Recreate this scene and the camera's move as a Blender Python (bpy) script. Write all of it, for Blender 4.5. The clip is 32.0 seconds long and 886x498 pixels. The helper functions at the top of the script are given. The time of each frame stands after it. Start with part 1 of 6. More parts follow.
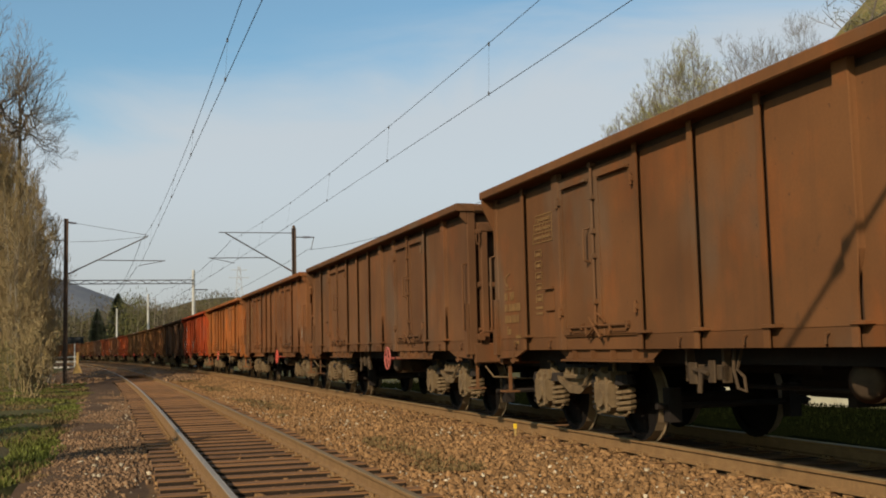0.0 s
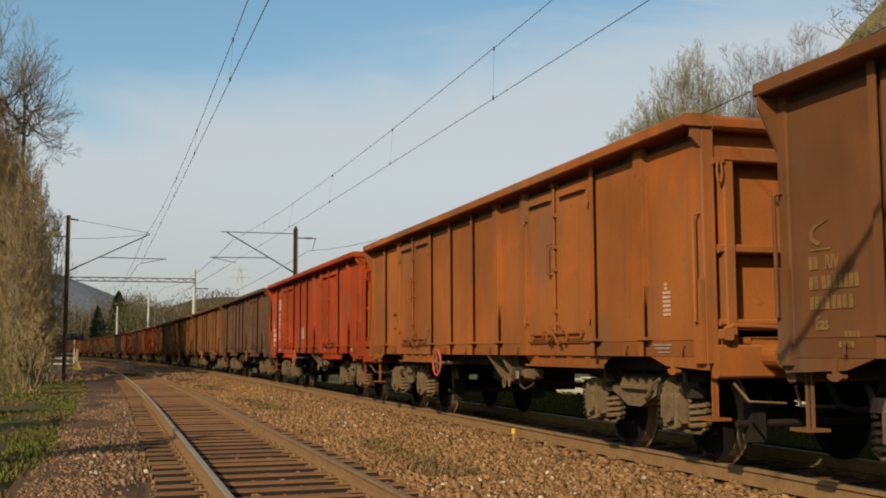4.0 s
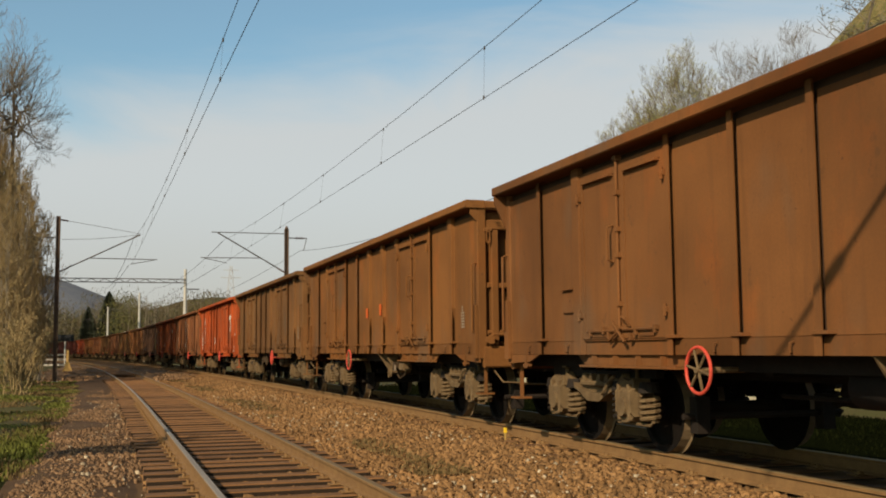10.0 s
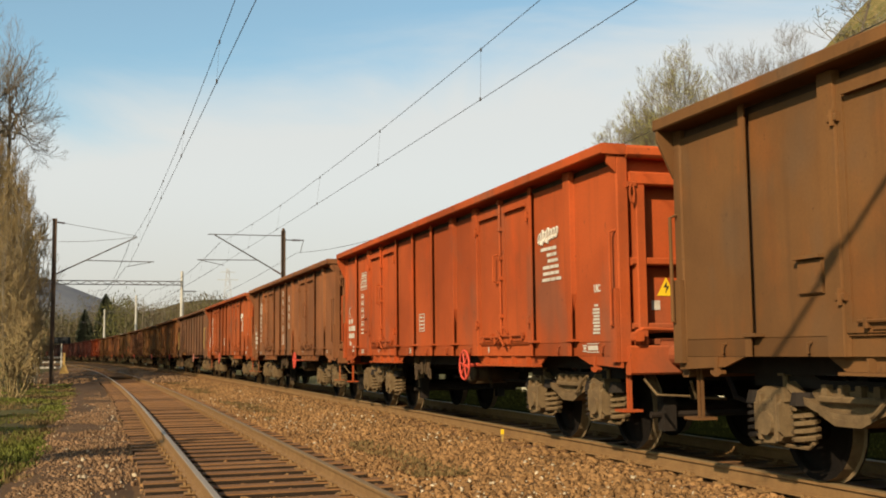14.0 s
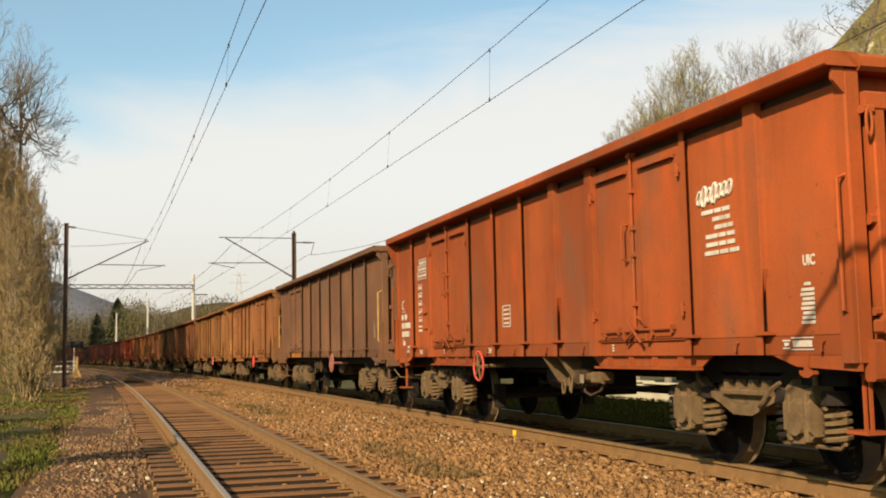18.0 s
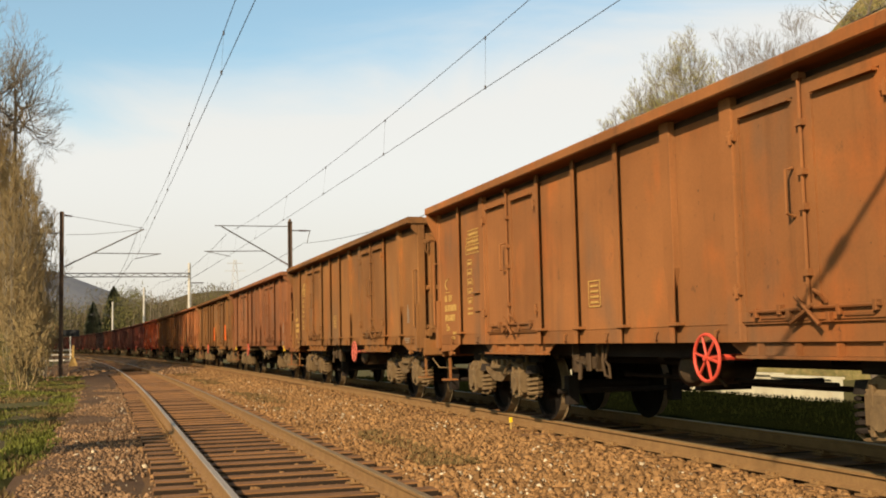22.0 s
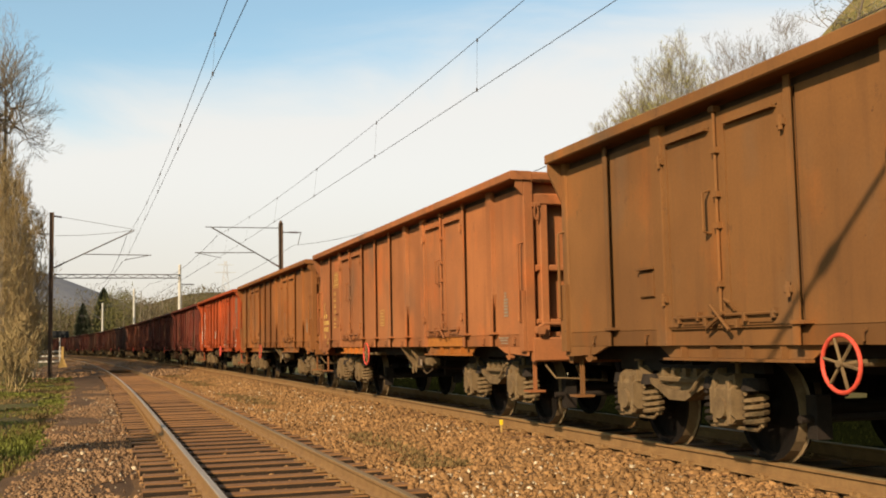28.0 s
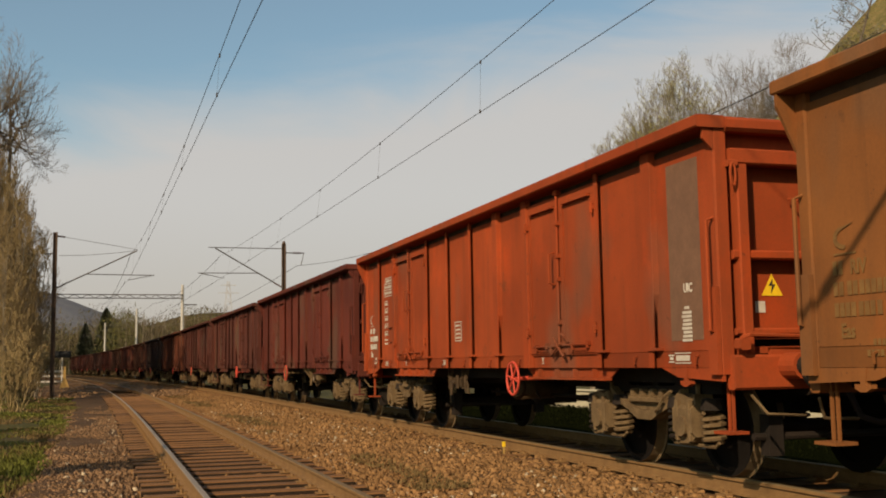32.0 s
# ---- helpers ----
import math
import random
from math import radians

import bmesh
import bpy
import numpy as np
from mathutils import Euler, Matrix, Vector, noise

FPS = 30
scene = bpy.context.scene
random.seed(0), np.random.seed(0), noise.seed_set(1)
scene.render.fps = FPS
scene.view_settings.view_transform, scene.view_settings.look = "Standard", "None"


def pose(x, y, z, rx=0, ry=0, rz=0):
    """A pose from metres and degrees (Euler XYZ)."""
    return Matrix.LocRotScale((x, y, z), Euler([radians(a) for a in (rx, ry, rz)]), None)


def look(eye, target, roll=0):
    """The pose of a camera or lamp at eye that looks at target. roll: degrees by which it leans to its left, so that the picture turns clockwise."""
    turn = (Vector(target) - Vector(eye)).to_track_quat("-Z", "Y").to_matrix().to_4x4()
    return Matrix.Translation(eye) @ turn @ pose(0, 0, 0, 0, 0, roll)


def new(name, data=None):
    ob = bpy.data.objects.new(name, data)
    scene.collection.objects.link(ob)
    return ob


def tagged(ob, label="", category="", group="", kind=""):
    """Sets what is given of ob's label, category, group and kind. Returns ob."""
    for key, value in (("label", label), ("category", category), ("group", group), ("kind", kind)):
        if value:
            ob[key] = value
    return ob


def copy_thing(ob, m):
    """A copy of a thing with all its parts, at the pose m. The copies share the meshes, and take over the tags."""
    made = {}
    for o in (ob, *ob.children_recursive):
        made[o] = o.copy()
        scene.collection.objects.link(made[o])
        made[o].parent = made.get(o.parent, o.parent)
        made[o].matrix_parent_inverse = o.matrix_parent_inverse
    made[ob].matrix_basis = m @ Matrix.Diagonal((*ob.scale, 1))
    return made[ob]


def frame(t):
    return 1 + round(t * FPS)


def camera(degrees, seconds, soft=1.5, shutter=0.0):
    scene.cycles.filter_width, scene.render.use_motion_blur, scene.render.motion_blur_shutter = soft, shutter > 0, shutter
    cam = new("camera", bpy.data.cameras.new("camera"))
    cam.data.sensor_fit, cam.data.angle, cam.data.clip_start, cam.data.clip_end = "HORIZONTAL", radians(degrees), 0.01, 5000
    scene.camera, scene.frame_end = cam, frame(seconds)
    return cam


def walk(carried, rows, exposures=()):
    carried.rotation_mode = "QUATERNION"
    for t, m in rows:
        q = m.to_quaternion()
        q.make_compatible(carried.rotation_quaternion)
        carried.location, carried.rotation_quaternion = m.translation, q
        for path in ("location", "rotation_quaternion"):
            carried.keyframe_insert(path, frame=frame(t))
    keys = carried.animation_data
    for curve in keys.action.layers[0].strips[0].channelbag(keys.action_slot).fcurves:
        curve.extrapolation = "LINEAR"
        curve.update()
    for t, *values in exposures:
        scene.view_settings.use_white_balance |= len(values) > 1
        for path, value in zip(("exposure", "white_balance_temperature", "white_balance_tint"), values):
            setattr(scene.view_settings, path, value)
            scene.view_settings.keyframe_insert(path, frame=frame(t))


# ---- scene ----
EYE = (0.0, 0.0, 1.129)  # z = 0 is the top of the rail under the train
# seconds, yaw, pitch, roll of the hand-held camera
HEAD = [
    (0.0, -17.20, 5.22, 1.36), (0.5, -17.28, 5.36, 1.14), (1.0, -17.50, 5.46, 1.17), (1.5, -17.53, 5.32, 0.86),
    (2.0, -17.65, 5.03, 1.05), (2.5, -17.50, 5.15, 0.58), (3.0, -17.28, 5.36, 0.05), (3.5, -17.34, 5.45, 0.23),
    (4.0, -17.22, 5.41, 0.28), (4.5, -17.30, 5.30, 0.34), (6.5, -17.26, 4.61, 0.49), (7.0, -17.38, 4.91, 0.61),
    (7.5, -17.50, 5.12, 0.71), (8.0, -17.57, 5.13, 0.61), (8.5, -17.49, 5.16, 0.50), (9.0, -17.62, 5.14, 0.44),
    (9.5, -17.54, 5.22, 0.50), (10.0, -17.67, 5.38, 0.54), (10.5, -17.72, 5.39, 0.61), (11.0, -17.73, 5.30, 0.61),
    (11.5, -17.82, 5.19, 0.66), (12.0, -17.77, 5.15, 0.65), (12.5, -17.79, 5.17, 0.71), (13.0, -17.82, 5.31, 0.82),
    (13.5, -17.80, 5.39, 0.77), (14.0, -17.83, 5.47, 0.66), (14.5, -17.76, 5.57, 0.51), (16.5, -17.07, 5.83, 1.07),
    (17.0, -17.09, 5.69, 1.04), (17.5, -17.09, 5.60, 1.08), (18.0, -17.22, 5.54, 1.11), (18.5, -17.17, 5.60, 1.06),
    (19.0, -17.25, 5.60, 1.13), (19.5, -17.33, 5.59, 0.99), (20.0, -17.30, 5.43, 1.09), (20.5, -17.43, 5.39, 1.07),
    (21.0, -17.42, 5.06, 1.08), (21.5, -17.45, 4.96, 1.30), (22.0, -17.42, 4.88, 1.24), (22.5, -17.48, 4.65, 1.20),
    (23.0, -17.38, 4.34, 1.14), (23.5, -17.18, 4.31, 1.24), (24.0, -17.32, 4.39, 1.09), (24.5, -17.55, 4.55, 1.19),
    (25.0, -17.75, 4.53, 1.12), (25.5, -17.82, 4.69, 1.26), (27.5, -17.84, 5.14, 1.09), (28.0, -17.92, 4.99, 1.09),
    (28.5, -17.93, 5.10, 1.20), (29.0, -17.89, 5.26, 1.13), (29.5, -17.89, 5.44, 1.13), (30.0, -17.85, 5.71, 1.04),
    (30.5, -17.99, 5.66, 1.11), (31.0, -18.11, 5.99, 0.97), (31.5, -17.92, 6.08, 0.85), (32.0, -17.78, 6.13, 0.90),
]
# stops of the clip's own exposure
STOPS = [(0.0, 0.25, 6430, 9), (4.0, 0.24, 6630, 9), (7.0, 0.24, 6880, 10), (9.0, 0.26, 6930, 10), (13.0, 0.49, 7180, 10), (17.0, 0.78, 7460, 13), (23.0, 0.78, 7560, 13), (25.5, 0.78, 7560, 13), (28.0, 0.8, 7560, 14), (29.0, 0.8, 7660, 14), (30.0, 0.64, 7460, 14), (31.0, 0.42, 7510, 16), (32.0, 0.14, 7610, 16)]
cam = camera(45.28, 32.0, soft=1.9)
walk(cam, [(t, pose(*EYE, 90 + p, r, w)) for t, w, p, r in HEAD], STOPS)

# ---- sky and sun ----
SUN_EL, SUN_AZ = radians(31), radians(-133)  # azimuth from +y towards +x
sun_way = Vector((math.sin(SUN_AZ) * math.cos(SUN_EL), math.cos(SUN_AZ) * math.cos(SUN_EL), math.sin(SUN_EL)))
sun = new("sun", bpy.data.lights.new("sun", "SUN"))
sun.data.energy, sun.data.angle, sun.data.color = 5.0, radians(0.53), (1.0, 0.86, 0.66)
sun.matrix_world = look(sun_way * 50, (0, 0, 0))


def build_world():
    world = bpy.data.worlds.new("sky")
    scene.world = world
    world.use_nodes = True
    nt = world.node_tree
    nt.nodes.clear()
    n, ln = nt.nodes.new, nt.links.new
    sky = n("ShaderNodeTexSky")
    sky.sky_type, sky.sun_disc = "NISHITA", False
    sky.sun_elevation, sky.sun_rotation = SUN_EL, SUN_AZ
    sky.air_density, sky.dust_density, sky.ozone_density = 1.0, 1.2, 1.6
    way = n("ShaderNodeTexCoord")
    stretch = n("ShaderNodeMapping")
    stretch.inputs["Scale"].default_value = (1.0, 1.0, 4.0)
    stretch.inputs["Rotation"].default_value = (0.1, 0.15, 0.3)
    ln(way.outputs["Generated"], stretch.inputs[0])
    broad = n("ShaderNodeTexNoise")
    broad.inputs["Scale"].default_value, broad.inputs["Detail"].default_value = 2.6, 9
    broad.inputs["Roughness"].default_value, broad.inputs["Distortion"].default_value = 0.58, 0.6
    ln(stretch.outputs[0], broad.inputs["Vector"])
    # the veil of cloud thins out upwards; its edge is tilted
    tilt = n("ShaderNodeVectorMath")
    tilt.operation = "DOT_PRODUCT"
    tilt.inputs[1].default_value = (0.143, 0.075, -1.0)
    ln(way.outputs["Generated"], tilt.inputs[0])
    low = n("ShaderNodeMapRange")
    low.clamp = False
    low.inputs["From Min"].default_value, low.inputs["From Max"].default_value = -0.215, -0.085
    ln(tilt.outputs["Value"], low.inputs["Value"])
    sway = n("ShaderNodeMath")
    sway.operation = "MULTIPLY_ADD"
    sway.inputs[1].default_value, sway.inputs[2].default_value = 1.4, -0.7
    ln(broad.outputs["Fac"], sway.inputs[0])
    add = n("ShaderNodeMath")
    add.operation = "ADD"
    ln(sway.outputs[0], add.inputs[0])
    ln(low.outputs[0], add.inputs[1])
    ramp = n("ShaderNodeValToRGB")
    ramp.color_ramp.interpolation = "EASE"
    ramp.color_ramp.elements[0].position, ramp.color_ramp.elements[1].position = 0.1, 0.95
    ramp.color_ramp.elements[0].color, ramp.color_ramp.elements[1].color = (0.1,) * 3 + (1,), (0.88,) * 3 + (1,)
    ln(add.outputs[0], ramp.inputs[0])
    mix = n("ShaderNodeMix")
    mix.data_type = "RGBA"
    ln(ramp.outputs[0], mix.inputs["Factor"])
    clear = n("ShaderNodeMix")
    clear.data_type, clear.blend_type = "RGBA", "MULTIPLY"
    clear.inputs["Factor"].default_value = 1.0
    clear.inputs["B"].default_value = (1.07, 1.48, 1.46, 1)
    ln(sky.outputs[0], clear.inputs["A"])
    ln(clear.outputs["Result"], mix.inputs["A"])
    # haze dulls the veil towards the horizon
    part_z = n("ShaderNodeSeparateXYZ")
    ln(way.outputs["Generated"], part_z.inputs[0])
    rise = n("ShaderNodeMapRange")
    rise.interpolation_type = "SMOOTHSTEP"
    rise.inputs["From Min"].default_value, rise.inputs["From Max"].default_value = 0.03, 0.17
    ln(part_z.outputs["Z"], rise.inputs["Value"])
    veil = n("ShaderNodeMix")
    veil.data_type = "RGBA"
    veil.inputs["A"].default_value = (5.75, 5.68, 5.72, 1)
    veil.inputs["B"].default_value = (6.6, 6.93, 7.2, 1)
    ln(rise.outputs[0], veil.inputs["Factor"])
    ln(veil.outputs["Result"], mix.inputs["B"])
    bg = n("ShaderNodeBackground")
    bg.inputs["Strength"].default_value = 0.075
    ln(mix.outputs["Result"], bg.inputs["Color"])
    out = n("ShaderNodeOutputWorld")
    ln(bg.outputs[0], out.inputs[0])


build_world()

# ---- materials ----
class Mat:
    """A small node-graph writer for one principled material."""

    def __init__(self, name, rough=0.8, metal=0.0, spec=0.3):
        self.m = bpy.data.materials.new(name)
        self.m.use_nodes = True
        self.nt = self.m.node_tree
        self.bsdf = self.nt.nodes["Principled BSDF"]
        self.bsdf.inputs["Roughness"].default_value = rough
        self.bsdf.inputs["Metallic"].default_value = metal
        self.bsdf.inputs["Specular IOR Level"].default_value = spec
        self.coord = self.n("ShaderNodeTexCoord").outputs["Object"]

    def n(self, kind):
        return self.nt.nodes.new(kind)

    def put(self, a, b):
        if hasattr(a, "is_output"):
            self.nt.links.new(a, b)
        else:
            b.default_value = a

    def noise(self, scale, detail=4, rough=0.6, stretch=None, vec=None, shift=None):
        v = vec or self.coord
        if stretch or shift:
            mp = self.n("ShaderNodeMapping")
            self.put(v, mp.inputs[0])
            if stretch:
                mp.inputs["Scale"].default_value = stretch
            if shift:
                self.put(shift, mp.inputs["Location"])
            v = mp.outputs[0]
        t = self.n("ShaderNodeTexNoise")
        t.inputs["Scale"].default_value, t.inputs["Detail"].default_value = scale, detail
        t.inputs["Roughness"].default_value = rough
        self.put(v, t.inputs["Vector"])
        return t.outputs["Fac"]

    def ramp(self, fac, a, b, lo=0.0, hi=1.0):
        r = self.n("ShaderNodeMapRange")
        self.put(fac, r.inputs["Value"])
        r.inputs["From Min"].default_value, r.inputs["From Max"].default_value = a, b
        r.inputs["To Min"].default_value, r.inputs["To Max"].default_value = lo, hi
        return r.outputs[0]

    def mix(self, fac, a, b, kind="MIX"):
        x = self.n("ShaderNodeMix")
        x.data_type, x.blend_type = "RGBA", kind
        self.put(fac, x.inputs["Factor"])
        for v, s in ((a, x.inputs["A"]), (b, x.inputs["B"])):
            self.put((*v, 1) if isinstance(v, tuple) and len(v) == 3 else v, s)
        return x.outputs["Result"]

    def math(self, op, a, b):
        x = self.n("ShaderNodeMath")
        x.operation = op
        self.put(a, x.inputs[0])
        self.put(b, x.inputs[1])
        return x.outputs[0]

    def bump(self, height, strength=0.3, dist=0.01):
        b = self.n("ShaderNodeBump")
        b.inputs["Strength"].default_value, b.inputs["Distance"].default_value = strength, dist
        self.put(height, b.inputs["Height"])
        self.nt.links.new(b.outputs[0], self.bsdf.inputs["Normal"])

    def done(self, colour):
        self.put((*colour, 1) if isinstance(colour, tuple) else colour, self.bsdf.inputs["Base Color"])
        return self.m


def simple(name, c1, c2, scale=3.0, rough=0.8, metal=0.0, stretch=None, bump=0.3, dist=0.01, fine=40.0, spec=0.15, island=False):
    """Two colours mixed by broad noise, with fine grain and relief."""
    q = Mat(name, rough, metal, spec)
    a = q.ramp(q.noise(scale, 5, 0.65, stretch), 0.3, 0.7)
    col = q.mix(a, c1, c2)
    g = q.noise(fine, 3, 0.7, stretch)
    col = q.mix(q.ramp(g, 0.2, 0.8, 0.0, 0.45), col, tuple(0.45 * c for c in c1))
    if island:
        geo = q.n("ShaderNodeNewGeometry")
        col = q.mix(1.0, col, q.mix(geo.outputs["Random Per Island"], (0.6, 0.58, 0.55), (1.35, 1.33, 1.3)), "MULTIPLY")
    if bump:
        q.bump(g, bump, dist)
    return q.done(col)


def wagon_paint():
    """Weathered paint in the wagon's own colour: soft dust, drawn-out run-off, scuffs and rust spots."""
    q = Mat("weathered_wagon_paint", 0.8, 0.0, 0.1)
    info = q.n("ShaderNodeObjectInfo")
    seed = q.n("ShaderNodeCombineXYZ")
    q.put(q.math("MULTIPLY", info.outputs["Alpha"], 37.0), seed.inputs[0])
    q.put(q.math("MULTIPLY", info.outputs["Alpha"], 91.0), seed.inputs[1])
    shift = seed.outputs[0]
    base = info.outputs["Color"]
    col = q.mix(1.0, base, q.mix(info.outputs["Random"], (0.93, 0.93, 0.93), (1.06, 1.06, 1.06)), "MULTIPLY")
    # faded and darker fields, a metre or two wide
    broad = q.noise(0.5, 4, 0.55, None, None, shift)
    col = q.mix(1.0, col, q.mix(q.ramp(broad, 0.36, 0.64), (1.12, 1.14, 1.14), (0.74, 0.76, 0.82)), "MULTIPLY")
    field = q.noise(0.75, 3, 0.5, (1, 1.3, 0.7), None, q.math("MULTIPLY", info.outputs["Alpha"], 53.0))
    col = q.mix(q.ramp(field, 0.56, 0.68, 0, 0.42), col, (0.088, 0.064, 0.042))
    patch = q.noise(1.5, 5, 0.6, (1, 1, 0.6), None, shift)
    col = q.mix(q.ramp(patch, 0.54, 0.7, 0, 0.7), col, q.mix(1.0, col, (1.45, 1.12, 0.85), "MULTIPLY"))
    # thin run-off streaks
    streak = q.noise(5.5, 4, 0.6, (1, 1, 0.07), None, shift)
    col = q.mix(q.ramp(streak, 0.52, 0.75, 0, 0.32), col, (0.05, 0.027, 0.014))
    # scuffs and rust spots with hard edges
    scuff = q.noise(3.4, 7, 0.72, (1, 1, 0.8), None, shift)
    col = q.mix(q.ramp(scuff, 0.63, 0.67, 0, 0.38), col, (0.055, 0.03, 0.016))
    spot = q.noise(13, 4, 0.6, None, None, shift)
    col = q.mix(q.ramp(spot, 0.69, 0.72, 0, 0.55), col, (0.035, 0.02, 0.012))
    grain = q.noise(34, 4, 0.7)
    col = q.mix(q.ramp(grain, 0.35, 0.75, 0, 0.22), col, (0.06, 0.032, 0.014))
    dents = q.noise(1.1, 2, 0.5)
    q.bump(q.math("ADD", q.math("MULTIPLY", dents, 3.0), q.math("MULTIPLY", grain, 0.25)), 0.28, 0.02)
    return q.done(col)


def tinted(name, rough=0.6):
    """Plain paint in the object's own colour."""
    q = Mat(name, rough, 0.0, 0.25)
    info = q.n("ShaderNodeObjectInfo")
    g = q.noise(14, 4, 0.65)
    return q.done(q.mix(q.ramp(g, 0.45, 0.75, 0, 0.45), info.outputs["Color"], (0.06, 0.03, 0.018)))


PAINT = wagon_paint()
WHEEL_PAINT = tinted("handwheel_paint")
STEEL_DARK = simple("grimy_shade_dark_steel", (0.0128, 0.0096, 0.0072), (0.024, 0.016, 0.0112), 4, 0.85)
# dark brown that imitates the shadow under the rim and beside the posts
SHADE_LINING = simple("shade_brown_lining", (0.07, 0.036, 0.02), (0.045, 0.024, 0.014), 4, 0.9)
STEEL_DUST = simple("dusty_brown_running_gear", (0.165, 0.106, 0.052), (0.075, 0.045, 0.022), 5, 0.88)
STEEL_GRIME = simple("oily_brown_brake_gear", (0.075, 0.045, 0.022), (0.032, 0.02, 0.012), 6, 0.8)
PINK_PAINT = simple("pinkish_worn_stencil", (0.5, 0.3, 0.2), (0.34, 0.16, 0.09), 14, 0.8, bump=0)
FADED_PAINT = simple("faded_pale_stencil", (0.26, 0.19, 0.13), (0.17, 0.11, 0.07), 14, 0.8, bump=0)
# distance haze is mixed into these wood and steel colours
HAZE_BROWN = simple("hazy_brown_wood", (0.097, 0.071, 0.036), (0.080, 0.057, 0.029), 0.1, 0.9, bump=0)
HAZE_OLIVE = simple("hazy_olive_wood", (0.099, 0.090, 0.030), (0.081, 0.074, 0.025), 0.1, 0.9, bump=0)
HAZE_GREY = simple("hazy_grey_wood", (0.108, 0.089, 0.057), (0.089, 0.071, 0.046), 0.1, 0.9, bump=0)
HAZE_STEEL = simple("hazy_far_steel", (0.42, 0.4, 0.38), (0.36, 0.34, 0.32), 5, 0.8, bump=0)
WOOD_SIDE = simple("dark_sleeper_flank", (0.02, 0.013, 0.008), (0.034, 0.02, 0.011), 4, 0.9)
CROSS_EARTH = simple("trodden_tan_earth", (0.2, 0.115, 0.058), (0.075, 0.04, 0.02), 0.7, 0.95, bump=0.9, dist=0.06, fine=12)
WHEEL_MAT = simple("dark_wheel_steel", (0.006, 0.0048, 0.004), (0.011, 0.008, 0.006), 6, 0.8, spec=0.08)
TREAD_MAT = simple("worn_wheel_tread", (0.22, 0.15, 0.085), (0.13, 0.085, 0.045), 8, 0.6, 0.2, bump=0.1)
YELLOW_PAINT = simple("dull_yellow_paint", (0.4, 0.256, 0.08), (0.304, 0.176, 0.064), 9, 0.6)
WHITE_PAINT = simple("chalky_white_lettering", (0.56, 0.51, 0.43), (0.33, 0.27, 0.21), 7, 0.8, bump=0)
OCHRE_PAINT = simple("faded_yellow_lettering", (0.47, 0.275, 0.08), (0.27, 0.14, 0.042), 14, 0.8, bump=0)
ORANGE_PATCH = simple("fresh_orange_repair_paint", (0.6, 0.104, 0.016), (0.48, 0.08, 0.016), 6, 0.6, bump=0)
ORANGE_DULL = simple("weathered_orange_paint", (0.34, 0.12, 0.022), (0.24, 0.08, 0.02), 4, 0.7, bump=0)
WORN_PAINT = simple("almost_lost_lettering", (0.2, 0.105, 0.035), (0.12, 0.058, 0.02), 9, 0.8, bump=0)
GREY_PATCH = simple("bare_grey_primer", (0.17, 0.088, 0.053), (0.12, 0.062, 0.038), 6, 0.7, bump=0)
SIGN_YELLOW = simple("warning_sign_yellow", (0.765, 0.495, 0.027), (0.675, 0.405, 0.027), 9, 0.5, bump=0)
BLACK_PAINT = simple("black_print", (0.016, 0.016, 0.016), (0.024, 0.024, 0.024), 9, 0.6, bump=0)
RAIL_SIDE = simple("rusty_rail", (0.21, 0.115, 0.046), (0.14, 0.074, 0.03), 6, 0.85)
RAIL_TOP = simple("polished_rail_head", (0.28, 0.235, 0.19), (0.19, 0.145, 0.1), 3, 0.55, 0.25, (1, 0.05, 1), 0.1)
RAIL_TOP_DULL = simple("dull_rail_head", (0.2, 0.136, 0.068), (0.144, 0.092, 0.044), 3, 0.6, 0.3, (1, 0.05, 1), 0.1)
STONE = simple("rust_stained_crushed_stone", (0.245, 0.130, 0.054), (0.14, 0.074, 0.029), 0.8, 0.92, fine=60, island=True)
GRAVEL = simple("grey_brown_path_gravel", (0.225, 0.13, 0.068), (0.112, 0.063, 0.033), 1.0, 0.92, fine=60, island=True)
BED = simple("rusty_ballast_ground", (0.135, 0.071, 0.029), (0.08, 0.042, 0.017), 1.7, 0.95, bump=0.9, dist=0.04, fine=24)
PATH_BED = simple("trodden_gravel_ground", (0.105, 0.058, 0.028), (0.052, 0.028, 0.013), 1.1, 0.95, bump=0.8, dist=0.03, fine=28)
EARTH = simple("dry_grass_and_earth", (0.068, 0.068, 0.016), (0.08, 0.052, 0.0224), 0.35, 0.95, bump=0.8, dist=0.06, fine=14)
GRASS_BLADE = simple("spring_grass", (0.088, 0.1, 0.014), (0.12, 0.105, 0.026), 0.6, 0.75, bump=0, island=True)
DRY_BLADE = simple("dead_brown_grass", (0.152, 0.1, 0.04), (0.104, 0.068, 0.0288), 0.6, 0.85, bump=0, island=True)
BARK = simple("grey_brown_bark", (0.12, 0.092, 0.068), (0.072, 0.0544, 0.04), 3, 0.9, stretch=(1, 1, 0.2))
TWIG = simple("ochre_twigs", (0.21, 0.14, 0.06), (0.15, 0.1, 0.045), 0.6, 0.85, bump=0)
TWIG_PALE = simple("pale_ochre_twigs", (0.27, 0.19, 0.088), (0.2, 0.135, 0.064), 0.6, 0.85, bump=0)
TWIG_GREY = simple("grey_twigs", (0.21, 0.17, 0.12), (0.15, 0.12, 0.085), 0.6, 0.85, bump=0)
BUD_YELLOW = simple("yellow_green_buds", (0.46, 0.44, 0.12), (0.36, 0.345, 0.1), 0.7, 0.7, bump=0, island=True)
